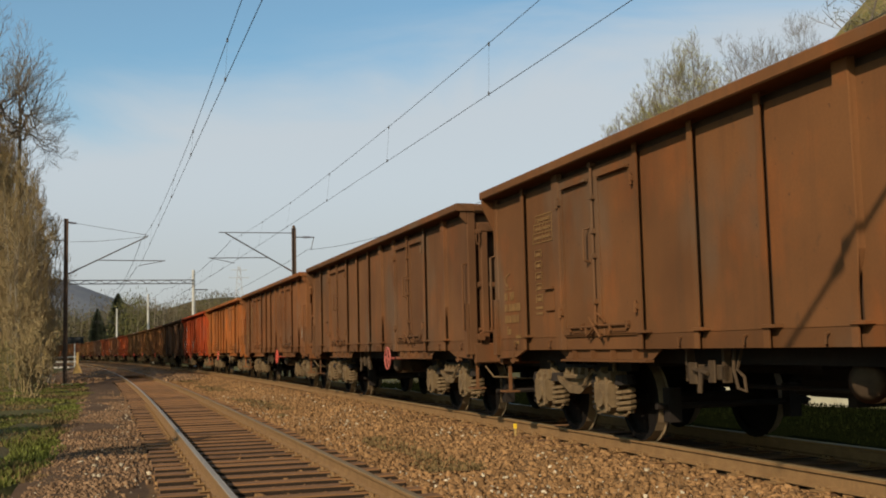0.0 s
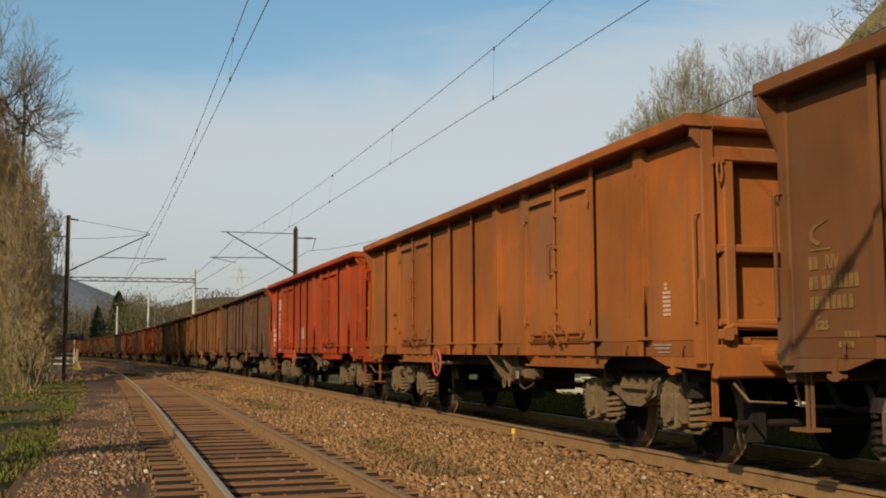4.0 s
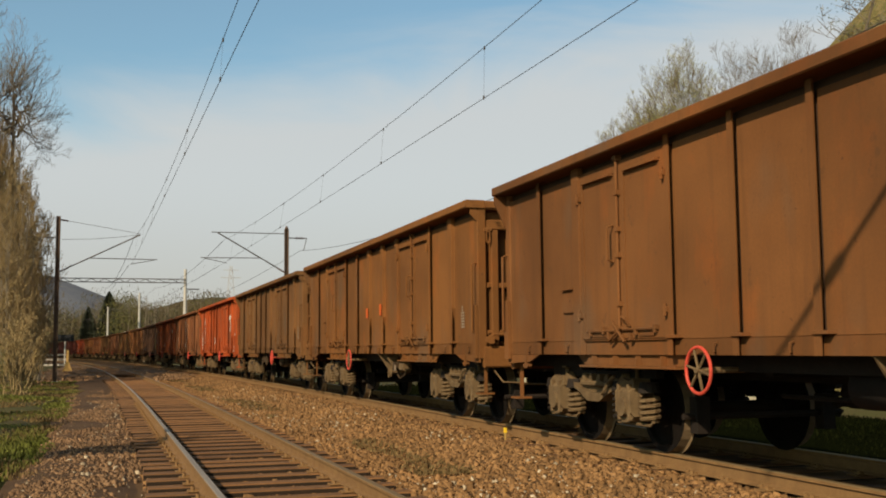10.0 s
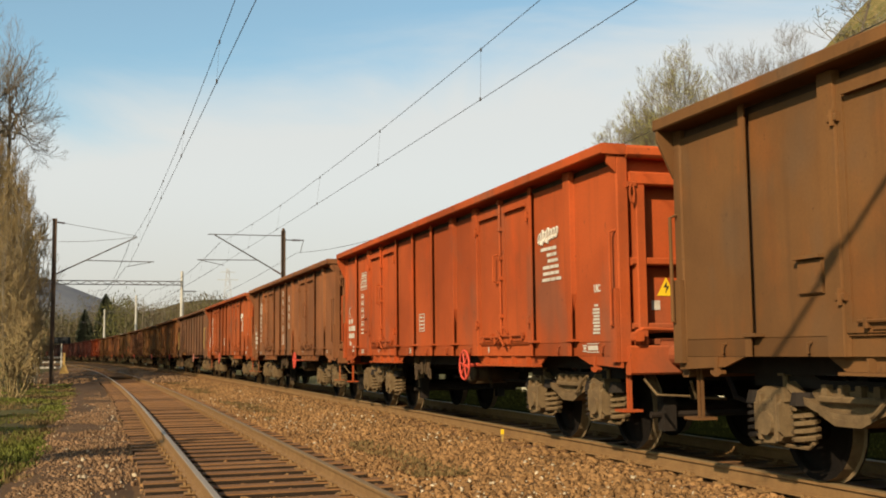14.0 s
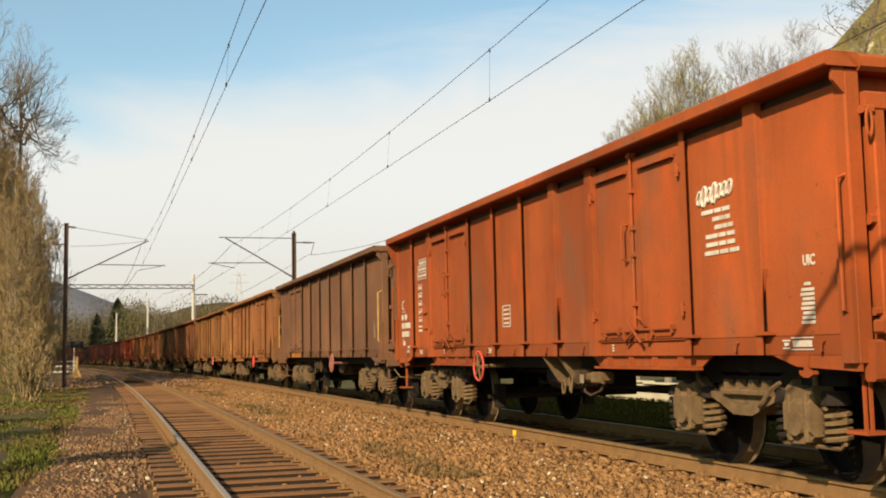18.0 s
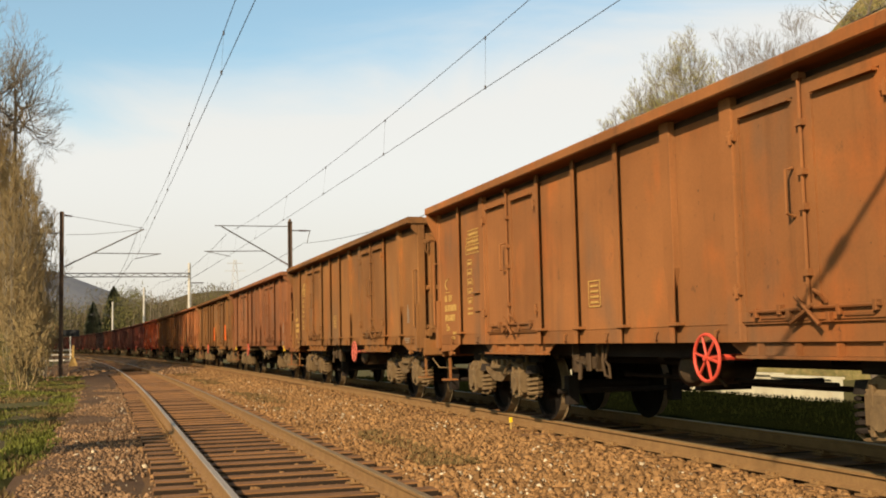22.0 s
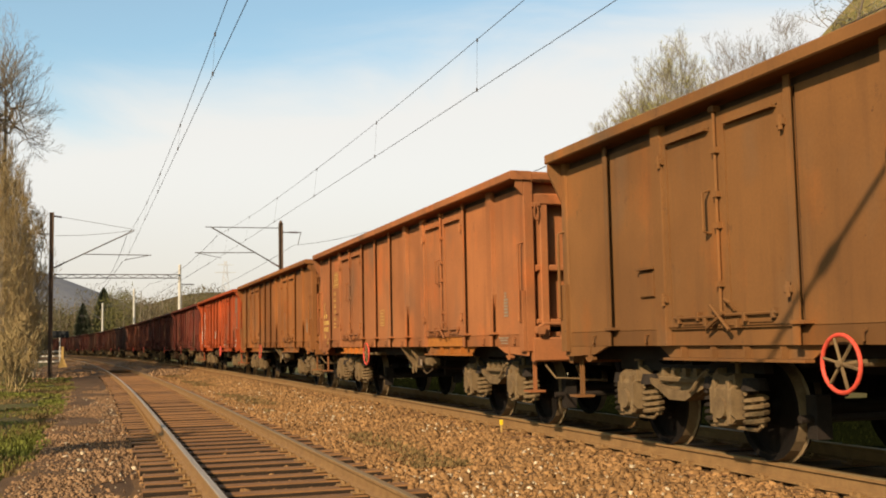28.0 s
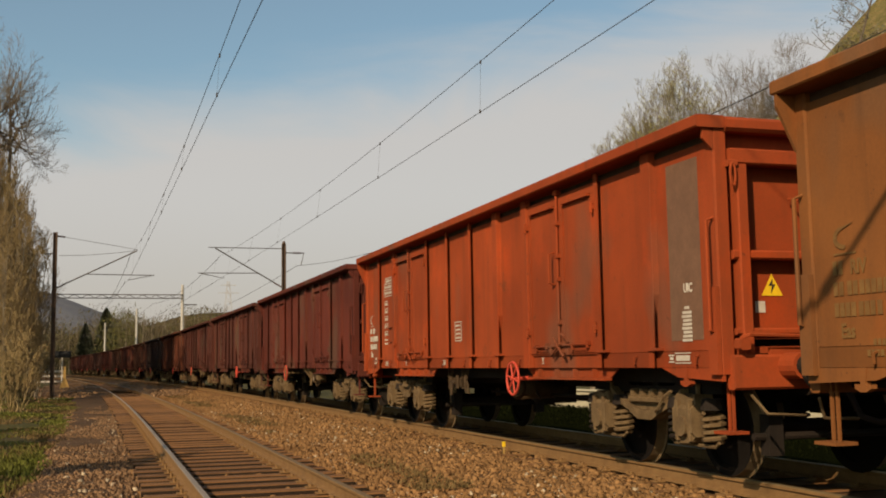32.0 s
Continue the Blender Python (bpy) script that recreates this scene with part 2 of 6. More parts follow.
BUD_BROWN = simple("ochre_buds", (0.27, 0.185, 0.066), (0.19, 0.13, 0.05), 0.7, 0.7, bump=0, island=True)
LEAF_GREEN = simple("young_green_leaves", (0.1, 0.098, 0.022), (0.07, 0.068, 0.02), 0.7, 0.7, bump=0, island=True)
NEEDLE = simple("dark_conifer_needles", (0.036, 0.042, 0.024), (0.048, 0.054, 0.032), 0.7, 0.8, bump=0, island=True)
CONCRETE = simple("pale_mast_concrete", (0.475, 0.4465, 0.3895), (0.361, 0.3325, 0.285), 2, 0.9)
MAST_BROWN = simple("brown_painted_mast_steel", (0.112, 0.068, 0.044), (0.072, 0.0464, 0.032), 3, 0.8)
GALV = simple("dull_galvanised_steel", (0.144, 0.135, 0.126), (0.09, 0.081, 0.0765), 5, 0.6, 0.5)
WIRE_MAT = simple("weathered_copper_wire", (0.048, 0.04, 0.036), (0.072, 0.056, 0.044), 5, 0.6, 0.4, bump=0)
INSUL = simple("brown_glazed_porcelain", (0.08, 0.036, 0.024), (0.056, 0.024, 0.016), 5, 0.3, bump=0)
CREAM = simple("sunlit_limewashed_wall", (0.5, 0.45, 0.31), (0.36, 0.31, 0.21), 1.2, 0.9, fine=20)
YELLOW_RENDER = simple("pale_yellow_render", (0.496, 0.4, 0.208), (0.416, 0.32, 0.16), 1.2, 0.9, fine=20)
ROOF_MAT = simple("brown_roof_tiles", (0.128, 0.064, 0.04), (0.08, 0.048, 0.032), 1.5, 0.85, fine=12)
GLASS = simple("dark_window_glass", (0.024, 0.028, 0.032), (0.04, 0.04, 0.044), 1, 0.12, bump=0)


def wood():
    q = Mat("weathered_sleeper_wood", 0.9)
    info = q.n("ShaderNodeObjectInfo")
    col = q.mix(info.outputs["Random"], (0.235, 0.105, 0.033), (0.11, 0.048, 0.016))
    g = q.noise(7, 5, 0.65, (0.35, 6, 6))
    col = q.mix(q.ramp(g, 0.35, 0.65, 0, 0.7), col, (0.03, 0.018, 0.01))
    d = q.noise(2.2, 4, 0.6)
    col = q.mix(q.ramp(d, 0.45, 0.7, 0, 0.5), col, (0.19, 0.086, 0.029))
    q.bump(g, 0.7, 0.012)
    return q.done(col)


def mossy_rock():
    q = Mat("mossy_limestone_slope", 0.95)
    a = q.noise(0.35, 6, 0.65)
    col = q.mix(q.ramp(q.noise(0.9, 6, 0.7), 0.35, 0.65), (0.14, 0.11, 0.034), (0.09, 0.078, 0.024))
    col = q.mix(q.ramp(q.noise(3.0, 5, 0.7), 0.45, 0.7, 0, 0.7), col, (0.24, 0.16, 0.07))
    col = q.mix(q.ramp(a, 0.6, 0.66, 0, 1), col, (0.6, 0.5, 0.3))
    q.bump(q.noise(2.5, 6, 0.7), 1.0, 0.25)
    return q.done(col)


def far_hill(name, c1, c2, c3, scale):
    q = Mat(name, 1.0, 0.0, 0.0)
    col = q.mix(q.ramp(q.noise(scale * 0.2, 4, 0.6), 0.4, 0.6), c1, c2)
    tex = q.noise(scale, 8, 0.75)
    col = q.mix(q.ramp(tex, 0.4, 0.65), col, c3)
    q.bump(tex, 0.8, 3.0)
    return q.done(col)


PALE_STONE = simple("pale_chipped_stone", (0.42, 0.34, 0.24), (0.3, 0.23, 0.15), 5, 0.9, bump=0, island=True)
PINE = simple("blue_green_pine_needles", (0.13, 0.145, 0.095), (0.1, 0.115, 0.08), 0.7, 0.8, bump=0, island=True)
# near-black greens: the shade beyond the train is put into the colour
SHADE_GROUND = simple("shade_dark_ground", (0.0042, 0.0056, 0.0018), (0.0063, 0.0072, 0.0022), 0.8, 1.0, bump=0.9, dist=0.08, fine=9, spec=0.0)
SHADE_BLADE = simple("shade_dark_grass", (0.0048, 0.0066, 0.002), (0.0078, 0.0092, 0.0028), 0.8, 1.0, bump=0, island=True, spec=0.0)
WOOD = wood()
ROCK = mossy_rock()
# blue-grey with the haze of the distance painted in
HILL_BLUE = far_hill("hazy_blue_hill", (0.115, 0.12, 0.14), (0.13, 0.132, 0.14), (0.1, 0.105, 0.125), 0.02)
HILL_GREEN = far_hill("wooded_spring_slope", (0.085, 0.07, 0.035), (0.11, 0.08, 0.045), (0.055, 0.045, 0.025), 0.2)


# ---- mesh helpers ----
class MB:
    """Collects boxes, tubes and polygons into one mesh."""

    def __init__(self):
        self.v, self.f, self.mi = [], [], []

    def add(self, verts, faces, mi=0):
        o = len(self.v)
        self.v += [tuple(p) for p in verts]
        self.f += [tuple(i + o for i in f) for f in faces]
        self.mi += [mi] * len(faces)
        return self

    def box(self, x0, x1, y0, y1, z0, z1, c=0.0, mi=0):
        """A box; c > 0 chamfers its long edges along its longest side."""
        if c <= 0:
            v = [(x, y, z) for z in (z0, z1) for y in (y0, y1) for x in (x0, x1)]
            return self.add(v, [(0, 2, 3, 1), (4, 5, 7, 6), (0, 1, 5, 4), (2, 6, 7, 3), (0, 4, 6, 2), (1, 3, 7, 5)], mi)
        lo, hi = (x0, y0, z0), (x1, y1, z1)
        ax = max(range(3), key=lambda i: hi[i] - lo[i])
        u, w = [(1, 2), (2, 0), (0, 1)][ax]
        ring = [(lo[u] + c, lo[w]), (hi[u] - c, lo[w]), (hi[u], lo[w] + c), (hi[u], hi[w] - c),
                (hi[u] - c, hi[w]), (lo[u] + c, hi[w]), (lo[u], hi[w] - c), (lo[u], lo[w] + c)]
        v = []
        for e in (lo[ax], hi[ax]):
            for a, b in ring:
                p = [0, 0, 0]
                p[ax], p[u], p[w] = e, a, b
                v.append(tuple(p))
        f = [tuple(range(7, -1, -1)), tuple(range(8, 16))]
        f += [(i, (i + 1) % 8, 8 + (i + 1) % 8, 8 + i) for i in range(8)]
        return self.add(v, f, mi)

    def prism(self, poly, axis, a, b, mi=0):
        """A polygon of (u, w) pushed along axis 0 (y, z), 1 (x, z) or 2 (x, y) from a to b."""
        n = len(poly)
        def at(e, p):
            q = [p[0], p[1]]
            q.insert(axis, e)
            return tuple(q)
        v = [at(a, p) for p in poly] + [at(b, p) for p in poly]
        f = [tuple(range(n - 1, -1, -1)), tuple(range(n, 2 * n))] + [(i, (i + 1) % n, n + (i + 1) % n, n + i) for i in range(n)]
        return self.add(v, f, mi)

    def tube(self, p, q, r0, r1=None, n=8, caps=True, mi=0):
        p, q = Vector(p), Vector(q)
        r1 = r0 if r1 is None else r1
        d = (q - p).normalized() if (q - p).length > 1e-6 else Vector((0, 0, 1))
        a = d.orthogonal().normalized()
        b = d.cross(a)
        v = [p + (a * math.cos(k * math.tau / n) + b * math.sin(k * math.tau / n)) * r0 for k in range(n)]
        v += [q + (a * math.cos(k * math.tau / n) + b * math.sin(k * math.tau / n)) * r1 for k in range(n)]
        f = [(k, (k + 1) % n, n + (k + 1) % n, n + k) for k in range(n)]
        if caps:
            f += [tuple(range(n - 1, -1, -1)), tuple(range(n, 2 * n))]
        return self.add(v, f, mi)

    def path(self, pts, r, n=6, closed=False, mi=0):
        """A bent round bar through the points."""
        pts = [Vector(p) for p in pts]
        m = len(pts)
        v, f = [], []
        ref = None
        for i, p in enumerate(pts):
            d = pts[(i + 1) % m] - pts[i - 1] if closed else pts[min(i + 1, m - 1)] - pts[max(i - 1, 0)]
            d.normalize()
            a = (ref - d * ref.dot(d)).normalized() if ref is not None and (ref - d * ref.dot(d)).length > 1e-4 else d.orthogonal().normalized()
            ref = a
            b = d.cross(a)
            v += [p + (a * math.cos(k * math.tau / n) + b * math.sin(k * math.tau / n)) * r for k in range(n)]
        for i in range(m if closed else m - 1):
            j = (i + 1) % m
            f += [(i * n + k, i * n + (k + 1) % n, j * n + (k + 1) % n, j * n + k) for k in range(n)]
        if not closed:
            f += [tuple(range(n - 1, -1, -1)), tuple(range((m - 1) * n, m * n))]
        return self.add(v, f, mi)

    def mesh(self, name, *mats, smooth=False):
        me = bpy.data.meshes.new(name)
        me.from_pydata(self.v, [], self.f)
        for m in mats:
            me.materials.append(m)
        if len(mats) > 1:
            me.polygons.foreach_set("material_index", self.mi)
        if smooth:
            me.polygons.foreach_set("use_smooth", [True] * len(me.polygons))
        bm = bmesh.new()
        bm.from_mesh(me)
        bmesh.ops.recalc_face_normals(bm, faces=bm.faces)
        bm.to_mesh(me)
        bm.free()
        return me


def part(name, mb, mats, parent=None, label="", smooth=False):
    me = mb if isinstance(mb, bpy.types.Mesh) else mb.mesh(name, *(mats if isinstance(mats, tuple) else (mats,)), smooth=smooth)
    ob = new(name, me)
    if parent is not None:
        ob.parent = parent
    if label:
        ob["label"] = label
    return ob


def quick_mesh(name, verts, faces, *mats):
    """verts (n, 3) and faces (m, k) as arrays."""
    me = bpy.data.meshes.new(name)
    verts, faces = np.asarray(verts, np.float32), np.asarray(faces, np.int32)
    me.vertices.add(len(verts))
    me.vertices.foreach_set("co", verts.ravel())
    k = faces.shape[1]
    me.loops.add(faces.size)
    me.loops.foreach_set("vertex_index", faces.ravel())
    me.polygons.add(len(faces))
    me.polygons.foreach_set("loop_start", np.arange(0, faces.size, k, dtype=np.int32))
    me.update(calc_edges=True)
    me.validate()
    for m in mats:
        me.materials.append(m)
    return me


# ---- plan ----
# The line runs along +y and bends to the left (-x) from y = 22 on.
TRAIN_X, NEAR_X = 6.57, 1.79   # track centres beside the camera
NEAR_Z = -0.165                # rail top of the near track
CURVE_Y, RADIUS = 22.0, 1600.0


def bend(y):
    return max(0.0, y - CURVE_Y) ** 2 / (2 * RADIUS)


def along(lat, y, z=0.0):
    return Vector((lat - bend(y), y, z))


ARC_Y = np.arange(CURVE_Y, 480, 0.5)
ARC_S = CURVE_Y + np.concatenate([[0], np.cumsum(0.5 * np.sqrt(1 + ((ARC_Y[:-1] + 0.25 - CURVE_Y) / RADIUS) ** 2))])


def on_line(s):
    """Place and heading on the train's track, s metres along it."""
    y = s if s < CURVE_Y else float(np.interp(s, ARC_S, ARC_Y))
    return along(TRAIN_X, y), math.degrees(max(0.0, y - CURVE_Y) / RADIUS)


# ---- ground and tracks ----
def strip(name, lats, zs, ys, mat, label, kind="structure", rough=0.0, follow=True, seed=3, ramp=0.0):
    """A sheet along the line: cross-section lats/zs swept over ys."""
    rnd = np.random.RandomState(seed)
    v, f = [], []
    m = len(lats)
    for y in ys:
        for a, z in zip(lats, zs):
            x = a - (bend(y) if follow else 0)
            if ramp:
                z -= 0.45 * max(0.0, 1 - min(y - ys[0], ys[-1] - y) / ramp)
            v.append((x, y, z + rough * noise.noise((x * 0.9, y * 0.9, seed)) + rough * 0.5 * noise.noise((x * 3.1, y * 3.1, seed))))
    for i in range(len(ys) - 1):
        for k in range(m - 1):
            f.append((i * m + k, i * m + k + 1, (i + 1) * m + k + 1, (i + 1) * m + k))
    ob = new(name, quick_mesh(name, v, f, mat))
    ob.data.polygons.foreach_set("use_smooth", [True] * len(ob.data.polygons))
    return tagged(ob, label, name.split("_")[0], kind=kind)


YS_FINE = list(np.arange(-30, 60, 0.5)) + list(np.arange(60, 200, 3.0)) + list(np.arange(200, 420, 10.0))
# one sheet of ground out to the horizon, under the beds
def build_ground():
    xs = [-3000, -900, -300, -120, -60, -30, -18, -12, -8, -6, -5, -4, -3.2, -2.4, -1.6, -0.9, 0, 3, 6, 9, 9.6, 10.5, 12, 15, 19, 24, 30, 45, 80, 160, 400, 1000, 3000]
    ys = [-800, -200, -80, -40] + list(np.arange(-30, 70, 1.0)) + list(np.arange(70, 260, 5.0)) + [300, 360, 450, 600, 900, 1500, 3000]
    v = []
    for y in ys:
        for x in xs:
            lat = x
            if lat < -0.9:
                z = -0.42 + 0.06 * noise.noise((lat * 0.8, y * 0.8, 1.0)) + min(0.25, max(0, -lat - 2) * 0.05)
            elif lat < 9.5:
                z = -0.75
            else:
                z = -0.55 - min(0.5, (lat - 9.5) * 0.12) + 0.05 * noise.noise((lat * 0.5, y * 0.5, 2.0))
            v.append((x - (bend(y) if y < 420 else bend(420)) * math.exp(-abs(x) / 200), y, z))
    m = len(xs)
    f = [(i * m + k, i * m + k + 1, (i + 1) * m + k + 1, (i + 1) * m + k) for i in range(len(ys) - 1) for k in range(m - 1)]
    ob = new("ground", quick_mesh("ground", v, f, EARTH))
    tagged(ob, "rough grassy earth beside the railway line", "ground", kind="structure")


build_ground()
strip("ballast_bed", [9.6, 8.3, 7.9, 5.2, 4.75, 4.1, 3.4, 3.05, 0.5, 0.2][::-1], [-0.62, -0.25, -0.2, -0.2, -0.24, -0.36, -0.41, -0.42, -0.42, -0.44][::-1], YS_FINE, BED,
      "rust-brown crushed stone bed under both tracks", rough=0.025)
strip("gravel_path", [-1.1, -0.7, -0.2, 0.2, 0.6], [-0.45, -0.385, -0.37, -0.385, -0.44], YS_FINE, PATH_BED, "grey-brown gravel path beside the near track", rough=0.03, seed=5)


def rail_piece(lat, z, head):
    """A flat-bottomed rail swept along the line, as two-material mesh."""
    prof = [(-0.0625, -0.159), (0.0625, -0.159), (0.0625, -0.148), (0.012, -0.128), (0.010, -0.045), (0.0335, -0.034), (0.0335, -0.008), (0.027, 0.0),
            (-0.027, 0.0), (-0.0335, -0.008), (-0.0335, -0.034), (-0.010, -0.045), (-0.012, -0.128), (-0.0625, -0.148)]
    ys = [-30, 0, 22] + list(np.arange(26, 200, 4.0)) + list(np.arange(200, 421, 10.0))
    v, f, mi = [], [], []
    m = len(prof)
    for y in ys:
        p = along(lat, y, z)
        v += [(p.x + a, y, p.z + b) for a, b in prof]
    for i in range(len(ys) - 1):
        for k in range(m):
            f.append((i * m + k, i * m + (k + 1) % m, (i + 1) * m + (k + 1) % m, (i + 1) * m + k))
            mi.append(1 if k in (6, 7, 8) else 0)
    mb = MB()
    mb.v, mb.f, mb.mi = v, f, mi
    return mb.mesh("rail", RAIL_SIDE, head)


def build_track(name, centre, z, label, head, first, last, pieces):
    track = tagged(new(name), label, "railway track", kind="structure")
    for s in (-1, 1):
        part("rail", rail_piece(centre + s * 0.7525, z, head[(s + 1) // 2]), None, track)
    base = MB().box(-1.3, 1.3, -0.125, 0.125, -0.15, 0.0, 0.012)
    # sides and bottom use a darker wood than the top
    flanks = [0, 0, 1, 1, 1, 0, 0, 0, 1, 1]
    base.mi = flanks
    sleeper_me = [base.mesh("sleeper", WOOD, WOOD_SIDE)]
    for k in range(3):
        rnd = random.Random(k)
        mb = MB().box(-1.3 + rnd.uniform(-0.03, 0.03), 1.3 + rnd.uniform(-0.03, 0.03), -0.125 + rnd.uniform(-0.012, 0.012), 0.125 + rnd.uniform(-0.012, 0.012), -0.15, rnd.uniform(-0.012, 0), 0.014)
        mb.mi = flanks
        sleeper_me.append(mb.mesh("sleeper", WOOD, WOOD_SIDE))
    fast = MB().box(-0.17, 0.17, -0.075, 0.075, -0.003, 0.016, 0.004)
    for sx in (-1, 1):
        for dy in (-0.045, 0.045):
            fast.tube((sx * 0.115, dy, 0.012), (sx * 0.115, dy, 0.05), 0.018, n=6)
        fast.box(sx * 0.09 - 0.035, sx * 0.09 + 0.035, -0.05, 0.05, 0.016, 0.034)
    fast_me = fast.mesh("rail_fastening", RAIL_SIDE)
    rnd = random.Random(7)
    far_v, far_f = [], []
    y = first
    while y < last:
        p = along(centre, y, z - 0.172)
        turn = math.degrees(max(0, y - CURVE_Y) / RADIUS) + rnd.uniform(-0.5, 0.5)
        if y < pieces:
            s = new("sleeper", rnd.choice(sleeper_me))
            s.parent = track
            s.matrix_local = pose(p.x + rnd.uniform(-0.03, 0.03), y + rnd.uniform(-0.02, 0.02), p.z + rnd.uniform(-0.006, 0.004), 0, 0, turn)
            if y < 32:
                for sx in (-1, 1):
                    q = new("rail_fastening", fast_me)
                    q.parent = track
                    q.matrix_local = pose(centre - bend(y) + sx * 0.7525, y, z - 0.169, 0, 0, turn)
        else:
            o = len(far_v)
            far_v += [(p.x + v[0], y + v[1], p.z + v[2]) for v in base.v]
            far_f += [tuple(i + o for i in f) for f in base.f]
        y += 0.64
    if far_v:
        me = bpy.data.meshes.new("distant_sleepers")
        me.from_pydata(far_v, [], far_f)
        me.materials.append(WOOD)
        me.materials.append(WOOD_SIDE)
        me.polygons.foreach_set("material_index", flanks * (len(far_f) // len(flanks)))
        tagged(part("distant_sleepers", me, None, track), kind="stuff")
    return track


build_track("track_near", NEAR_X, NEAR_Z, "rusty rails on weathered wooden sleepers, empty track", (RAIL_TOP, RAIL_TOP_DULL), -11.44, 120, 62)
build_track("track_train", TRAIN_X, 0.0, "rusty rails on sleepers sunk in ballast under the train", (RAIL_TOP_DULL, RAIL_TOP), -11.44, 120, 40)


def stones(name, mat, label, n, lat0, lat1, y0, y1, top, size, seed, bias=1.0, skip=None):
    """Loose angular stones on a bed, joined."""
    r = np.random.RandomState(seed)
    lat = r.uniform(lat0, lat1, n)
    y = y0 + (y1 - y0) * r.uniform(0, 1, n) ** bias
    if skip is not None:
        keep = skip(lat, y, r)
        lat, y = lat[keep], y[keep]
    n = len(lat)
    z = top(lat)
    x = lat - np.maximum(0, y - CURVE_Y) ** 2 / (2 * RADIUS)
    s = size * np.clip(r.lognormal(0, 0.48, n), 0.4, 2.5)
    cube = np.array([(a, b, c) for c in (-1, 1) for b in (-1, 1) for a in (-1, 1)], float) * 0.5
    quads = np.array([(4, 5, 7, 6), (0, 1, 5, 4), (2, 6, 7, 3), (0, 4, 6, 2), (1, 3, 7, 5)])
    v = cube[None] * r.uniform(0.55, 1.2, (n, 1, 3)) + r.uniform(-0.22, 0.22, (n, 8, 3))
    a, b = r.uniform(0, 6.28, n), r.uniform(-0.6, 0.6, n)
    ca, sa, cb, sb = np.cos(a), np.sin(a), np.cos(b), np.sin(b)
    vx, vy, vz = v[..., 0], v[..., 1], v[..., 2]
    vy, vz = vy * cb[:, None] - vz * sb[:, None], vy * sb[:, None] + vz * cb[:, None]
    vx, vy = vx * ca[:, None] - vy * sa[:, None], vx * sa[:, None] + vy * ca[:, None]
    v = np.stack([vx, vy, vz], -1) * s[:, None, None] + np.stack([x, y, z + s * 0.22], -1)[:, None]
    f = quads[None] + (np.arange(n) * 8)[:, None, None]
    ob = new(name, quick_mesh(name, v.reshape(-1, 3), f.reshape(-1, 4), mat))
    return tagged(ob, label, "stones", kind="stuff")


PATH_TOP = ([-1.1, -0.7, -0.2, 0.2, 0.6], [-0.45, -0.385, -0.37, -0.385, -0.43])


def bed_top(lat):
    return np.interp(lat, [0.2, 0.5, 3.05, 3.4, 4.1, 4.75, 5.2, 7.9, 8.3, 9.6], [-0.44, -0.42, -0.42, -0.41, -0.36, -0.24, -0.2, -0.2, -0.25, -0.62])


stones("ballast_stones", STONE, "loose angular rust-stained ballast stones between the tracks", 32000, 3.1, 5.72, 5, 60, bed_top, 0.027, 11, 1.8)
stones("ballast_stones", STONE, "small broken stones filling the ballast between the tracks", 26000, 3.1, 5.72, 6, 45, bed_top, 0.02, 10, 1.5)
stones("ballast_stones", STONE, "loose rust-stained ballast stones at the start of the stretch", 1800, 3.1, 5.72, -12, 5, bed_top, 0.03, 18)
stones("ballast_stones", STONE, "ballast stones between the nearest sleepers", 1500, 0.45, 3.12, -12, 4.5, bed_top, 0.028, 19)
stones("gravel_stones", GRAVEL, "pale loose gravel where the path starts", 1500, -0.95, 0.5, -10, 5, lambda l: np.interp(l, *PATH_TOP), 0.02, 20)
stones("ballast_stones", PALE_STONE, "scattered pale stones on the ballast", 1900, 3.2, 5.3, 6, 40, lambda l: bed_top(l) + 0.012, 0.018, 16, 1.5, lambda a, b, r: np.array([noise.noise((p * 0.8, q * 0.25, 4.0)) > -0.1 for p, q in zip(a, b)]))
stones("ballast_stones", STONE, "ballast stones lying between the sleepers", 7000, 0.45, 3.12, 4.5, 45, bed_top, 0.026, 12, 1.6)
stones("gravel_stones", GRAVEL, "pale loose gravel on the path", 24000, -0.95, 0.55, 5, 45, lambda l: np.interp(l, *PATH_TOP), 0.019, 13, 1.7,
       lambda a, b, r: np.array([noise.noise((p * 1.1, q * 0.45, 8.0)) + 0.4 * r.normal() * 0.3 > -0.5 + 0.018 * max(0.0, q - 7) for p, q in zip(a, b)]))


stones("gravel_stones", PALE_STONE, "scattered pale chips on the path", 220, -0.9, 0.5, 6, 34, lambda l: np.interp(l, *PATH_TOP) + 0.006, 0.02, 17, 1.4)


